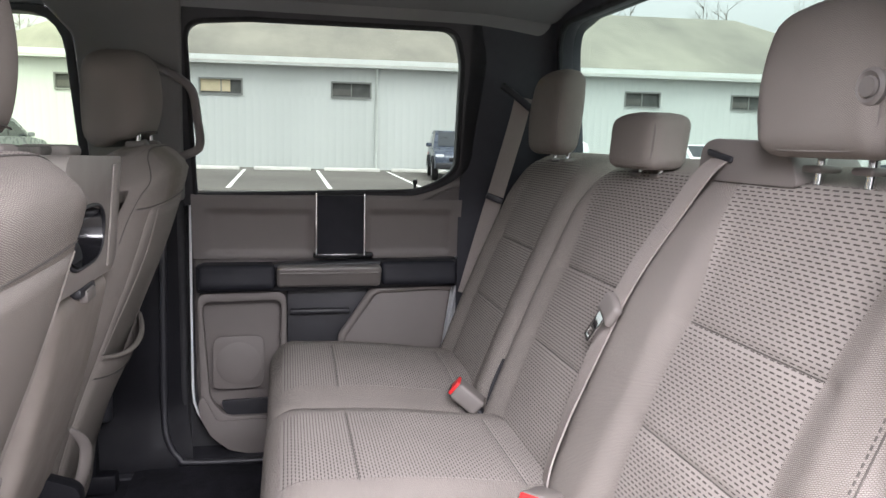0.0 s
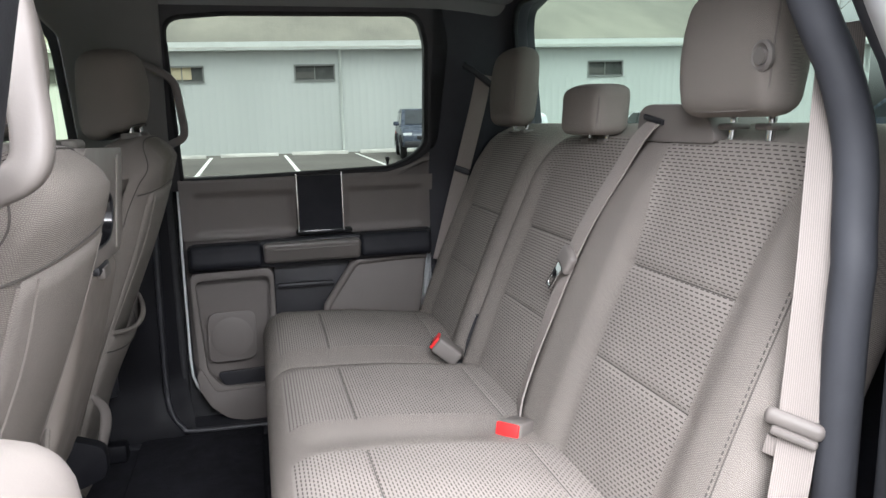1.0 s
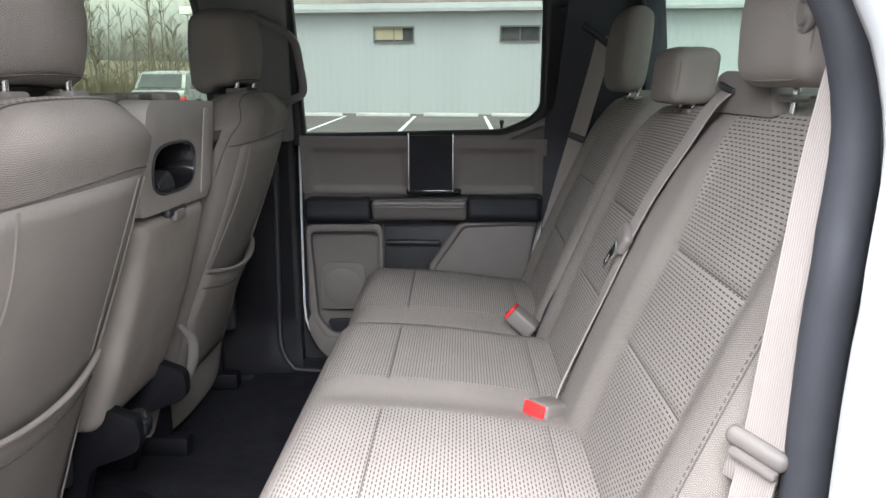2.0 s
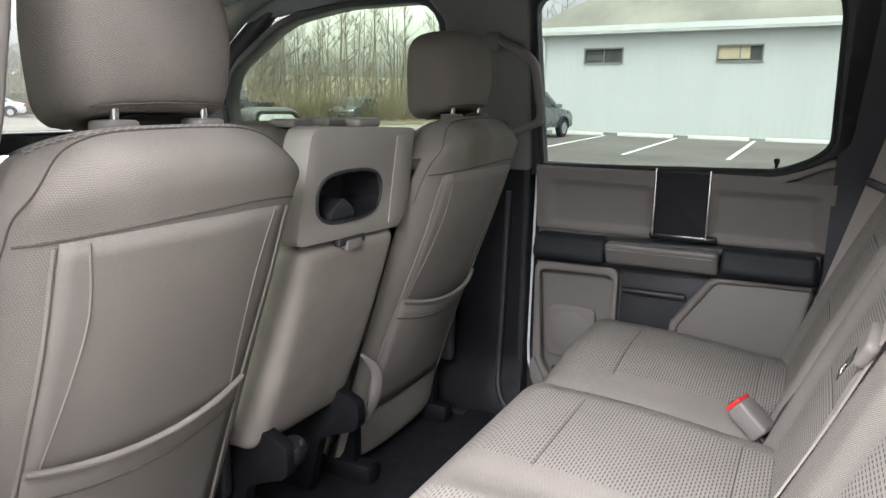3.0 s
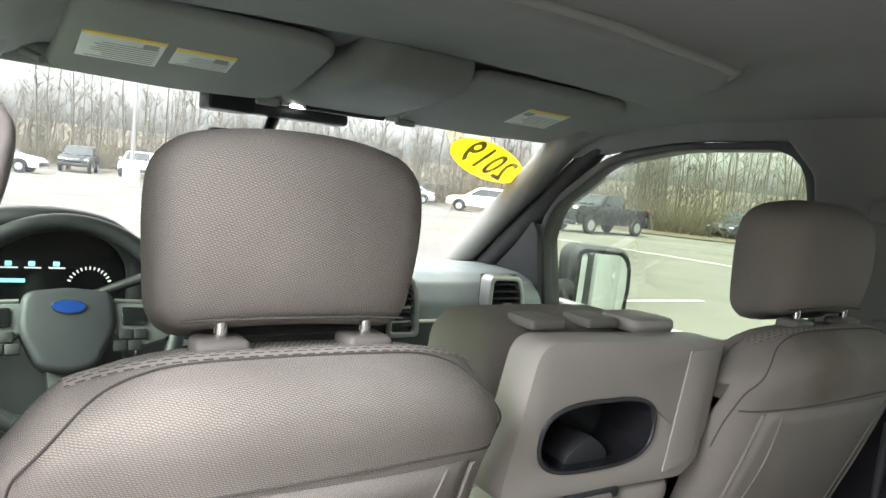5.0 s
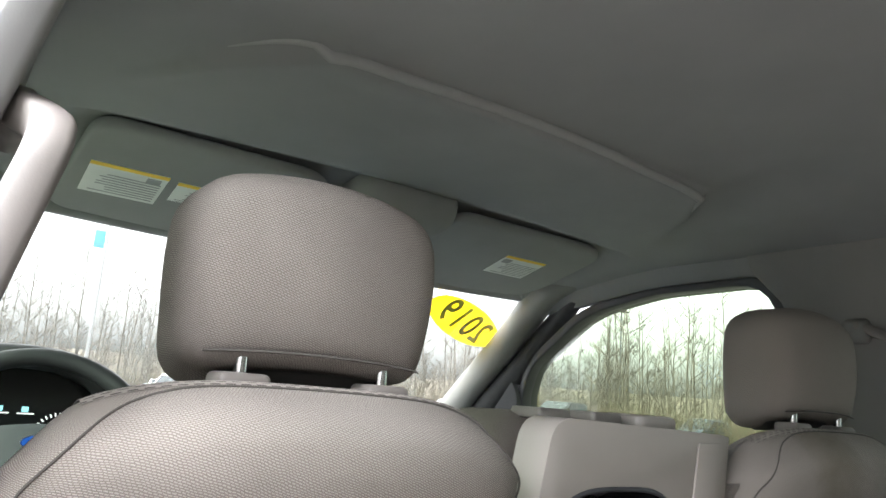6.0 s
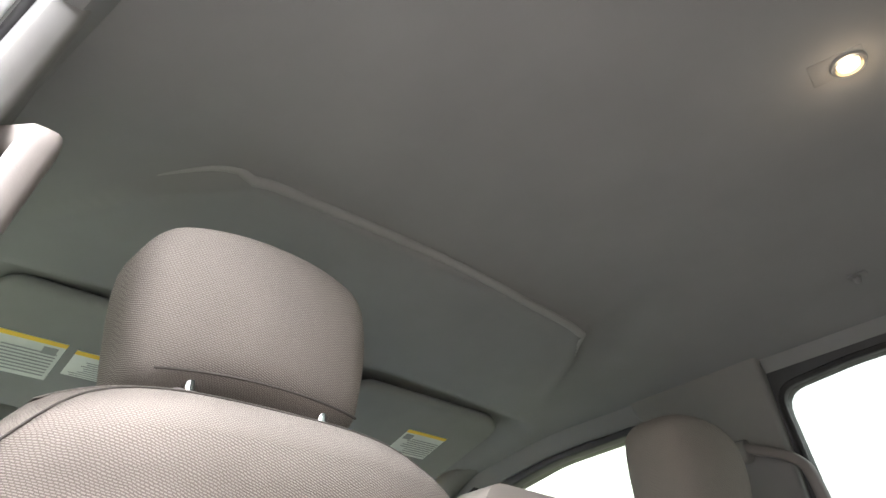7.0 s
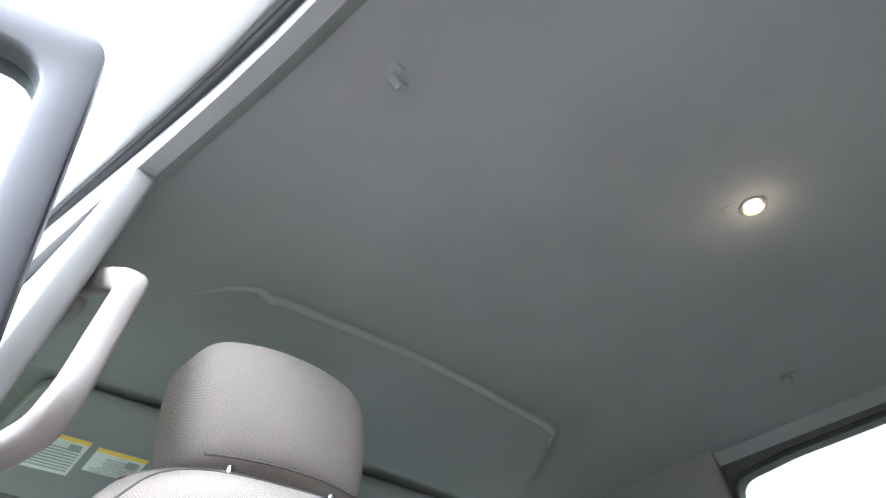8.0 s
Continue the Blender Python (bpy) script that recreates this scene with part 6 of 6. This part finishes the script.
for i in range(-4, 10):
    x = 1.42 + 2.68 * i
    stripe(x, 18.6, x + 0.11 * (i + 0.0) * 0.6, 27.5)
for i in range(-4, 10):
    x = 0.09 + 2.68 * i
    z = ground_z(x, 27.5)
    tagged(part("wheel_stop", prism([(-0.09, 0), (0.09, 0), (0.06, 0.13), (-0.06, 0.13)], "x", -1.08, 1.08, 0.015, 2, lambda v, x=x, z=z: Vector((x + v.x, 27.55 - 0.11 * v.x + v.y, z + v.z))), concrete, None, "white concrete wheel stop at the head of a stall"), category="wheel stop", group="wheel stops")
# front lot lines
for k in range(7):
    x = -18.0 - 3.2 * k
    stripe(x, -7, x - 0.4, 8.5, 0.14, "front stall lines")
stripe(-17.0, 3.8, -46.0, 3.6, 0.14, "front stall lines")
stripe(-7.44, 8.4, -7.28, 10.2, 0.10, "front stall lines")
stripe(-9.5, 17.5, -22.0, 17.9, 0.12, "front stall lines")

# ---- the long low building ----
bld = thing("office_building", (6.0, 30.0, 0.3), "long pale green metal-sided building with a grey hipped roof", "building")
B0, BD = Vector((3.0, 28.9, 0.0)), Vector((1.0, -0.11, 0.0)).normalized()
BN = Vector((-BD.y, BD.x, 0.0))


def on_wall(u, z, out=0.0):
    """u metres along the wall from its middle mark, out metres towards the lot."""
    return B0 + BD * u + BN * (-out) + Vector((0, 0, z))


U0, U1, EAVE = -14.05, 24.5, 4.42
wins = [(-11.70, -9.95), (-6.20, -4.48), (-0.98, 0.66), (11.32, 12.90), (16.05, 17.72)]


def wall_strip(u0, u1, z0, z1):
    bm = bmesh.new()
    n = max(1, round((u1 - u0) / 0.30))
    us = span(u0, u1, n)
    front, back = [], []
    for i, u in enumerate(us):
        rib = 0.004
        for du, o in ((0.0, 0.0), (0.02, rib), (0.05, rib), (0.07, 0.0)):
            if u + du <= u1:
                front.append((u + du, o))
    pts = [(bm.verts.new(on_wall(u, z0, o)), bm.verts.new(on_wall(u, z1, o))) for u, o in front]
    pts += [(bm.verts.new(on_wall(u1, z0)), bm.verts.new(on_wall(u1, z1)))]
    pts += [(bm.verts.new(on_wall(u, z0, -0.2)), bm.verts.new(on_wall(u, z1, -0.2))) for u in (u1, u0)]
    for i in range(len(pts)):
        a, b = pts[i], pts[(i + 1) % len(pts)]
        bm.faces.new((a[0], b[0], b[1], a[1]))
    return bm


cuts = [U0] + [w for p in wins for w in p] + [U1]
pieces = [wall_strip(U0, U1, 0.0, 3.20), wall_strip(U0, U1, 3.84, EAVE + 0.1)]
for a, b in zip(cuts[0::2], cuts[1::2]):
    pieces.append(wall_strip(a, b, 3.20, 3.84))
part("wall", join(*pieces), siding, bld, "pale green ribbed metal siding", 20)
for u in (U0, U1):
    part("end_wall", prism([(0, 0), (12, 0), (12, EAVE), (0, EAVE)], "x", -0.1, 0.1, 0.0, 1, lambda v, u=u: on_wall(u + v.x, v.z, -v.y)), siding, bld)
for i, (a, b) in enumerate(wins):
    fr = part("window", ring([(a, 3.19), (b, 3.19), (b, 3.85), (a, 3.85)], [(a + 0.06, 3.25), (b - 0.06, 3.25), (b - 0.06, 3.79), (a + 0.06, 3.79)], lambda p: on_wall(p[0], p[1], 0.05), lambda p: on_wall(p[0], p[1], -0.12)), win_frame, bld, "narrow high window")
    bm = bmesh.new()
    bm.faces.new([bm.verts.new(on_wall(u, z, -0.08)) for u, z in ((a, 3.2), (b, 3.2), (b, 3.84), (a, 3.84))])
    part("pane", bm, dark_pane, fr, "dark glass pane", 0)
    c = (a + b) / 2
    part("mullion", prism([(c - 0.02, 3.2), (c + 0.02, 3.2), (c + 0.02, 3.84), (c - 0.02, 3.84)], "y", 0, 0.05, 0, 1, lambda v: on_wall(v.x, v.z, -0.03 - v.y)), win_frame, fr)
    part("blind", prism([(a + 0.06, 3.32), (c if i != 1 else b - 0.5, 3.32), (c if i != 1 else b - 0.5, 3.56 if i != 1 else 3.79), (a + 0.06, 3.56 if i != 1 else 3.79)], "y", 0, 0.02, 0, 1, lambda v: on_wall(v.x, v.z, -0.05 - v.y)), blind if i == 1 else dusty, fr, "cream window blind")
part("gutter", prism([(-0.35, 4.40), (0.02, 4.40), (0.02, 4.62), (-0.35, 4.72)], "x", U0 - 0.4, U1 + 0.4, 0.0, 1, lambda v: on_wall(v.x, v.z, -v.y)), trim_white, bld, "pale painted gutter")
part("fascia_line", prism([(-0.37, 4.48), (-0.35, 4.48), (-0.35, 4.52), (-0.37, 4.52)], "x", U0 - 0.4, U1 + 0.4, 0.0, 1, lambda v: on_wall(v.x, v.z, -v.y)), concrete, bld)
part("downspout", tube([on_wall(0.87, 4.42, 0.25), on_wall(0.87, 4.2, 0.08), on_wall(0.87, 0.35, 0.08)], 0.06, 8), trim_white, bld, "pale downspout")
part("downspout", tube([on_wall(U0 + 0.4, 4.45, 0.3), on_wall(U0 + 0.5, 4.05, 0.1), on_wall(U0 + 0.5, 0.3, 0.08)], 0.06, 8), trim_white, bld, "pale downspout")
rb = bmesh.new()
RG = 8.0
e = [rb.verts.new(on_wall(u, z, o)) for u, z, o in ((U0 - 0.4, 4.70, 0.35), (U1 + 0.4, 4.70, 0.35), (U1 + 0.4, 4.70, -12.3), (U0 - 0.4, 4.70, -12.3), (U0 + 3.5, RG, -6.0), (U1 - 5.5, RG, -6.0))]
for q in ((0, 1, 5, 4), (1, 2, 5), (2, 3, 4, 5), (3, 0, 4)):
    rb.faces.new([e[i] for i in q])
part("roof", rb, roofing, bld, "weathered grey shingle roof", 0)

# ---- vehicles ----
tyre_mat = mottled("tyre_rubber", (0.02, 0.02, 0.02), 0.85, 0.15, 10, 100, 0.2, 0.003)
car_glass = mottled("dark_car_glass", (0.03, 0.035, 0.04), 0.08, 0.2, 2, 20, 0.02, 0.002)
lamp_red = mottled("tail_lamp_red", (0.45, 0.02, 0.02), 0.25, 0.1)
lamp_clear = mottled("head_lamp_clear", (0.62, 0.64, 0.66), 0.15, 0.1)


def paint(name, c):
    return mottled(name, c, 0.28, 0.05, 2, 40, 0.02, 0.002)


def car(kind, m, mat_, label, group):
    """A parked vehicle: length along x with its nose at +x, built at the origin, then placed."""
    t = new(kind)
    BASES[t.name] = Vector((0, 0, 0))
    tagged(t, label, "pickup truck" if kind == "pickup_truck" else "car", group)
    if kind == "pickup_truck":
        L, W = 5.9, 2.0
        body = [(-2.95, 0.62), (-2.95, 1.32), (-0.75, 1.34), (-0.70, 1.36), (1.15, 1.38), (2.60, 1.34), (2.88, 1.20), (2.93, 0.60), (2.4, 0.45), (-2.5, 0.50)]
        cabin = [(-0.78, 1.35), (-0.62, 1.92), (0.55, 1.95), (1.25, 1.38)]
        side = [(-0.58, 1.42), (-0.50, 1.84), (0.48, 1.87), (0.98, 1.42)]
        axles, wr = (-1.85, 1.85), 0.42
    elif kind == "sedan":
        L, W = 4.7, 1.82
        body = [(-2.35, 0.40), (-2.33, 0.90), (-1.9, 1.0), (1.1, 0.96), (2.1, 0.82), (2.35, 0.62), (2.33, 0.32), (-2.2, 0.28)]
        cabin = [(-1.75, 0.98), (-0.95, 1.42), (0.25, 1.44), (1.15, 0.95)]
        side = [(-1.40, 1.0), (-0.85, 1.36), (0.2, 1.38), (0.88, 1.0)]
        axles, wr = (-1.40, 1.42), 0.33
    else:
        L, W = 4.6, 1.88
        body = [(-2.28, 0.50), (-2.32, 0.95), (-2.2, 1.10), (1.1, 1.08), (2.05, 0.98), (2.30, 0.80), (2.32, 0.42), (-2.1, 0.36)]
        cabin = [(-2.18, 1.08), (-1.85, 1.62), (-1.2, 1.70), (0.15, 1.68), (1.15, 1.06)]
        side = [(-1.75, 1.12), (-1.50, 1.55), (0.05, 1.58), (0.85, 1.12)]
        axles, wr = (-1.38, 1.42), 0.36
    hw = W / 2
    b = prism(rounded(body, 0.09, 3), "y", -hw, hw, 0.06, 2)
    for v in b.verts:
        v.co.y *= 1 - 0.06 * (abs(v.co.x) / (L / 2)) ** 4
    part("body", b, mat_, t)
    cb_ = prism(rounded(cabin, 0.10, 3), "y", -hw * 0.93, hw * 0.93, 0.05, 2)
    for v in cb_.verts:
        v.co.y *= 1 - 0.20 * max(0.0, v.co.z - cabin[0][1])
    part("cabin", cb_, mat_, t)
    for s in (-1, 1):
        g = prism(rounded(side, 0.05, 3), "y", 0, 0.01, 0, 1, lambda v: Vector((v.x, s * (hw * 0.93 * (1 - 0.20 * max(0.0, v.z - cabin[0][1])) + v.y - 0.002), v.z)))
        sg = part("side_glass", g, car_glass, t, "dark side glass")
        px = 0.5 * (side[0][0] + side[-1][0])
        part("door_pillar", prism([(px - 0.04, side[0][1]), (px + 0.04, side[0][1]), (px + 0.04, side[1][1] + 0.02), (px - 0.04, side[1][1] + 0.02)], "y", 0, 0.014, 0, 1, lambda v: Vector((v.x, s * (hw * 0.93 * (1 - 0.20 * max(0.0, v.z - cabin[0][1])) + v.y), v.z))), black, sg)
        part("wing_mirror", rbox((side[-1][0] - 0.12, s * (hw + 0.08), side[0][1] + 0.06), (0.12, 0.20, 0.14), 0.04, 2), mat_, t)
        part("head_lamp", rbox((L / 2 - 0.10, s * hw * 0.78, body[4][1] - 0.17), (0.16, 0.30, 0.14), 0.04, 2), lamp_clear, t, "clear head lamp")
        part("tail_lamp", rbox((-L / 2 + 0.06, s * hw * 0.84, body[1][1] - 0.12), (0.14, 0.24 if kind != "pickup_truck" else 0.14, 0.16 if kind != "pickup_truck" else 0.34), 0.03, 2), lamp_red, t, "red tail lamp")
        for ax_ in axles:
            wh = part("wheel", lathe([(wr * 0.75, -0.11), (wr * 0.96, -0.10), (wr, -0.06), (wr, 0.06), (wr * 0.96, 0.10), (wr * 0.75, 0.11)], 28, Matrix.Translation((ax_, s * (hw - 0.10), wr)) @ pose(0, 0, 0, 90, 0, 0)), tyre_mat, t, "black tyre")
            part("rim", lathe([(wr * 0.62, -0.005), (wr * 0.60, 0.012), (wr * 0.25, 0.006), (wr * 0.12, 0.016)], 20, Matrix.Translation((ax_, s * (hw + 0.005), wr)) @ pose(0, 0, 0, -90 * s, 0, 0)), satin, wh, "silver wheel rim")
            part("wheel_arch", tube([(ax_ + (wr + 0.05) * math.cos(a), s * (hw - 0.012), wr + (wr + 0.05) * math.sin(a)) for a in span(0.0, math.pi, 14)], 0.045, 8), black_soft, t, "dark wheel arch")
    # windscreen and back glass
    fx0, fz0, fx1, fz1 = cabin[-1][0], cabin[-1][1], cabin[-2][0], cabin[-2][1]
    bx0, bz0, bx1, bz1 = cabin[0][0], cabin[0][1], cabin[1][0], cabin[1][1]
    for nm, (x0, z0, x1, z1), o in (("windscreen", (fx0, fz0, fx1, fz1), 0.012), ("back_glass", (bx0, bz0, bx1, bz1), -0.012)):
        bm = bmesh.new()
        q = []
        for k, sy in ((0.12, -1), (0.12, 1), (0.90, 1), (0.90, -1)):
            z = z0 + (z1 - z0) * k
            q.append(bm.verts.new((x0 + (x1 - x0) * k + o, sy * hw * 0.80 * (1 - 0.20 * max(0.0, z - z0)), z + 0.012)))
        bm.faces.new(q)
        ex = bmesh.ops.extrude_face_region(bm, geom=bm.faces[:])
        bmesh.ops.translate(bm, vec=(o, 0, 0.006), verts=[v for v in ex["geom"] if isinstance(v, bmesh.types.BMVert)])
        part(nm, bm, car_glass, t, "dark glass", 30)
    part("grille", rbox((L / 2 - 0.02, 0, body[4][1] - 0.28), (0.06, hw * 0.95, 0.26 if kind == "pickup_truck" else 0.16), 0.03, 2), gloss_black if kind != "pickup_truck" else satin, t, "front grille")
    part("bumper", rbox((-L / 2 + 0.03, 0, 0.55), (0.16, W * 0.92, 0.22), 0.05, 2), black, t, "dark rear bumper")
    part("front_bumper", rbox((L / 2 - 0.03, 0, 0.50), (0.16, W * 0.92, 0.22), 0.05, 2), black, t, "dark front bumper")
    part("plate", rbox((-L / 2 - 0.06, 0, 0.75), (0.01, 0.30, 0.15), 0.003), paper, t, "plain number plate")
    if kind == "pickup_truck":
        part("bed_well", rbox((-1.85, 0, 1.335), (2.05, 1.62, 0.03), 0.01), black_soft, t, "open dark bed")
    t.matrix_basis = m
    return t


# the truck's own wheels
for x, y, body in ((-2.35, -0.80, hood), (-2.35, 0.87, hood), (1.95, -0.80, bed), (1.95, 0.87, bed)):
    side = 1 if y > 0 else -1
    wh = part("wheel", lathe([(0.29, -0.13), (0.37, -0.13), (0.395, -0.09), (0.395, 0.09), (0.37, 0.13), (0.29, 0.13)], 32, Matrix.Translation((x, y, 0.395)) @ pose(0, 0, 0, 90, 0, 0)), tyre_mat, body, "black tyre")
    part("rim", lathe([(0.29, 0.05), (0.27, 0.10), (0.12, 0.09), (0.06, 0.11), (0.001, 0.11)], 28, Matrix.Translation((x, y, 0.395)) @ pose(0, 0, 0, -90 * side, 0, 0)), satin, wh, "silver rim")


def spot(x, y, heading):
    return pose(x, y, ground_z(x, y), 0, 0, heading)


silver, white_car, ink, slate = paint("silver_paint", (0.42, 0.44, 0.46)), paint("white_paint", (0.72, 0.73, 0.74)), paint("black_paint", (0.007, 0.0075, 0.009)), paint("slate_blue_paint", (0.040, 0.052, 0.078))
grey_car = paint("grey_paint", (0.13, 0.14, 0.15))
car("suv", spot(6.2, 24.2, 262), slate, "dark blue sport utility vehicle backed up to the building", "parked cars")
car("suv", spot(-8.95, 24.2, 84), grey_car, "grey sport utility vehicle parked facing the building", "parked cars")
car("pickup_truck", spot(-25.6, 26.2, -84), ink, "black crew-cab pickup truck with chrome bumper", "parked cars")
car("suv", spot(-26.5, 39.0, -80), slate, "dark sport utility vehicle by the woods", "parked cars")
car("suv", spot(-20.3, 7.0, 108), white_car, "white sport utility vehicle with red tail lamps", "parked cars")
car("suv", spot(-38.5, 28.2, -130), white_car, "white sport utility vehicle across the lot", "parked cars")
car("sedan", spot(-47.0, 27.0, -110), silver, "silver sedan across the lot", "parked cars")
car("suv", spot(-50.0, 31.0, -110), grey_car, "grey sport utility vehicle across the lot", "parked cars")
car("suv", spot(-50.5, 8.8, -20), white_car, "white sport utility vehicle beside the lamp post", "parked cars")
car("suv", spot(-52.0, 5.4, -15), ink, "black sport utility vehicle beside the lamp post", "parked cars")
car("sedan", spot(-47.5, 12.5, -15), silver, "silver sedan in the far row", "parked cars")
car("sedan", spot(-44.0, 0.5, 70), white_car, "white sedan in the far row", "parked cars")
car("sedan", spot(14.2, 22.0, 84), white_car, "white sedan parked facing the building", "parked cars")
car("suv", spot(20.0, 17.0, 84), slate, "dark blue sport utility vehicle behind the truck", "parked cars")
car("sedan", spot(9.2, 4.2, 95), silver, "silver sedan parked behind the truck", "parked cars")

# ---- lamp post ----
post = thing("lamp_post", (-39.0, 6.3, 0.0), "tall grey lamp post on a white concrete base", "lamp post")
part("base", lathe([(0.42, 0.0), (0.42, 1.15), (0.36, 1.22)], 24, Matrix.Translation((-39.0, 6.3, 0))), concrete, post, "white concrete base")
part("pole", tube([(-39.0, 6.3, 1.2), (-39.0, 6.3, 9.5)], [0.10, 0.07], 12), satin, post, "grey steel pole")
part("banner", rbox((-39.0, 5.95, 8.2), (0.03, 0.5, 0.9), 0.01), mottled("banner_blue", (0.10, 0.35, 0.60), 0.7), post, "small blue banner")
part("head", rbox((-39.0, 6.3, 9.55), (0.5, 0.9, 0.14), 0.04), black, post, "flat lamp head")
post2 = thing("lamp_post", (-44.0, 52.0, 0.0), "thin lamp post at the edge of the woods", "lamp post")
part("pole", tube([(-44.0, 52.0, 0.0), (-44.0, 52.0, 11.0)], [0.10, 0.07], 10), grey_car, post2, "dark steel pole")
part("head", rbox((-44.0, 52.0, 11.0), (0.5, 1.6, 0.14), 0.04), black, post2, "flat lamp head")

# ---- winter woods ----
bark = Mat("winter_bark", (0.17, 0.145, 0.115), 0.95)
bark.base(bark.ramp(bark.noise(3, 4), [(0.3, (0.085, 0.074, 0.060)), (0.7, (0.17, 0.15, 0.12))]))
brush_mat = Mat("winter_brush", (0.20, 0.16, 0.10), 0.95)
_ri = brush_mat.node("NewGeometry")
brush_mat.base(brush_mat.ramp(_ri.outputs["Random Per Island"], [(0.0, (0.105, 0.083, 0.056)), (0.45, (0.155, 0.124, 0.088)), (0.8, (0.125, 0.112, 0.075)), (1.0, (0.09, 0.10, 0.052))]))


class Sticks:
    """Collects many thin tapering sticks into one mesh."""

    def __init__(self):
        self.v, self.f = [], []

    def stick(self, a, b, r0, r1, n=3):
        d = (b - a)
        s = d.orthogonal().normalized()
        u = d.normalized().cross(s)
        k = len(self.v)
        for p, r in ((a, r0), (b, r1)):
            for j in range(n):
                w = 2 * math.pi * j / n
                self.v.append(tuple(p + s * (r * math.cos(w)) + u * (r * math.sin(w))))
        for j in range(n):
            i = (j + 1) % n
            self.f.append((k + j, k + i, k + n + i, k + n + j))

    def build(self, name, mat_, label, category):
        me = bpy.data.meshes.new(name)
        me.from_pydata(self.v, [], self.f)
        me.materials.append(mat_.m)
        me.shade_smooth()
        return tagged(new(name, me), label, category, "", "stuff")


def bare_tree(st, at, h, rnd, fine=2):
    base = Vector(at)
    lean = Vector((rnd.uniform(-0.05, 0.05), rnd.uniform(-0.05, 0.05), 1.0))
    n = 5
    r = h * rnd.uniform(0.004, 0.009)
    p = base
    pts = [p]
    for i in range(n):
        p = p + lean * (h / n) + Vector((rnd.uniform(-0.15, 0.15), rnd.uniform(-0.15, 0.15), 0))
        st.stick(pts[-1], p, r * (1 - i / n) + 0.015, r * (1 - (i + 1) / n) + 0.012, 5)
        pts.append(p)
    for i in range(rnd.randint(12, 18)):
        k = rnd.uniform(1.3, n - 0.2)
        j = int(k)
        o = pts[j].lerp(pts[j + 1], k - j)
        a = rnd.uniform(0, 6.283)
        ln = h * rnd.uniform(0.12, 0.28) * (1.15 - k / n * 0.6)
        dr = Vector((math.cos(a), math.sin(a), rnd.uniform(0.5, 1.4))).normalized()
        q = o + dr * ln
        st.stick(o, q, r * 0.35 + 0.006, 0.008)
        for _ in range(fine):
            w = rnd.uniform(0.3, 0.95)
            s = o.lerp(q, w)
            d2 = (dr + Vector((rnd.uniform(-0.8, 0.8), rnd.uniform(-0.8, 0.8), rnd.uniform(0.0, 0.8)))).normalized()
            e2 = s + d2 * ln * rnd.uniform(0.3, 0.6)
            st.stick(s, e2, 0.012, 0.005)
            e3 = s.lerp(e2, 0.5) + Vector((rnd.uniform(-0.5, 0.5), rnd.uniform(-0.5, 0.5), rnd.uniform(0.2, 0.7))) * ln * 0.3
            st.stick(s.lerp(e2, 0.5), e3, 0.008, 0.004)


rnd = random.Random(11)
woods = Sticks()
scrub = Sticks()
# an arc of woods round the lot's far side, from ahead to the passenger's side
for i in range(950):
    a = radians(rnd.uniform(96, 212))
    edge = 62 - 14 * math.exp(-((math.degrees(a) - 128) / 16) ** 2)
    d = edge + 34 * rnd.random() ** 1.6
    x, y = d * math.cos(a), d * math.sin(a)
    if x > -14 and y < 60:
        continue
    bare_tree(woods, (x, y, ground_z(x, y)), rnd.uniform(3.5, 7.0) if rnd.random() < 0.8 else rnd.uniform(8.5, 13.0), rnd, 4)
for i in range(46):
    x, y = rnd.uniform(-14, 60), rnd.uniform(50, 75)
    bare_tree(woods, (x, y, 0.3), rnd.uniform(9, 16), rnd)
woods.build("winter_woods", bark, "bare grey-brown winter trees round the parking lot", "woods")
for i in range(18000):
    a = radians(rnd.uniform(96, 212))
    edge = 58 - 14 * math.exp(-((math.degrees(a) - 128) / 16) ** 2)
    d = edge + 26 * rnd.random() ** 1.3
    x, y = d * math.cos(a), d * math.sin(a)
    if x > -14 and y < 60:
        continue
    o = Vector((x, y, ground_z(x, y)))
    h = rnd.uniform(0.8, 3.6) * (0.7 + 0.6 * noise.noise((x * 0.12, y * 0.12, 0)))
    for _ in range(3):
        e2 = o + Vector((rnd.uniform(-0.8, 0.8), rnd.uniform(-0.8, 0.8), 1)) * max(0.5, h) * rnd.uniform(0.5, 1.0)
        scrub.stick(o, e2, rnd.uniform(0.01, 0.03), 0.008)
        w = o.lerp(e2, rnd.uniform(0.3, 0.7))
        scrub.stick(w, w + Vector((rnd.uniform(-1, 1), rnd.uniform(-1, 1), rnd.uniform(0.1, 1))) * h * 0.3, 0.012, 0.005)
scrub.build("winter_brush", brush_mat, "tangled brown brush at the foot of the woods", "brush")
# the ground under the woods
gb = grid(span(radians(94), radians(214), 60), span(0, 1, 4), lambda a, k: Vector(((56 - 14 * math.exp(-((math.degrees(a) - 128) / 16) ** 2) + 130 * k) * math.cos(a), (56 - 14 * math.exp(-((math.degrees(a) - 128) / 16) ** 2) + 130 * k) * math.sin(a), 0.06 + 0.5 + 6 * k - 0.5 * (k < 0.01))))
setting("grass_verge", gb, verge, "dull winter grass under the trees", "grass", 180)
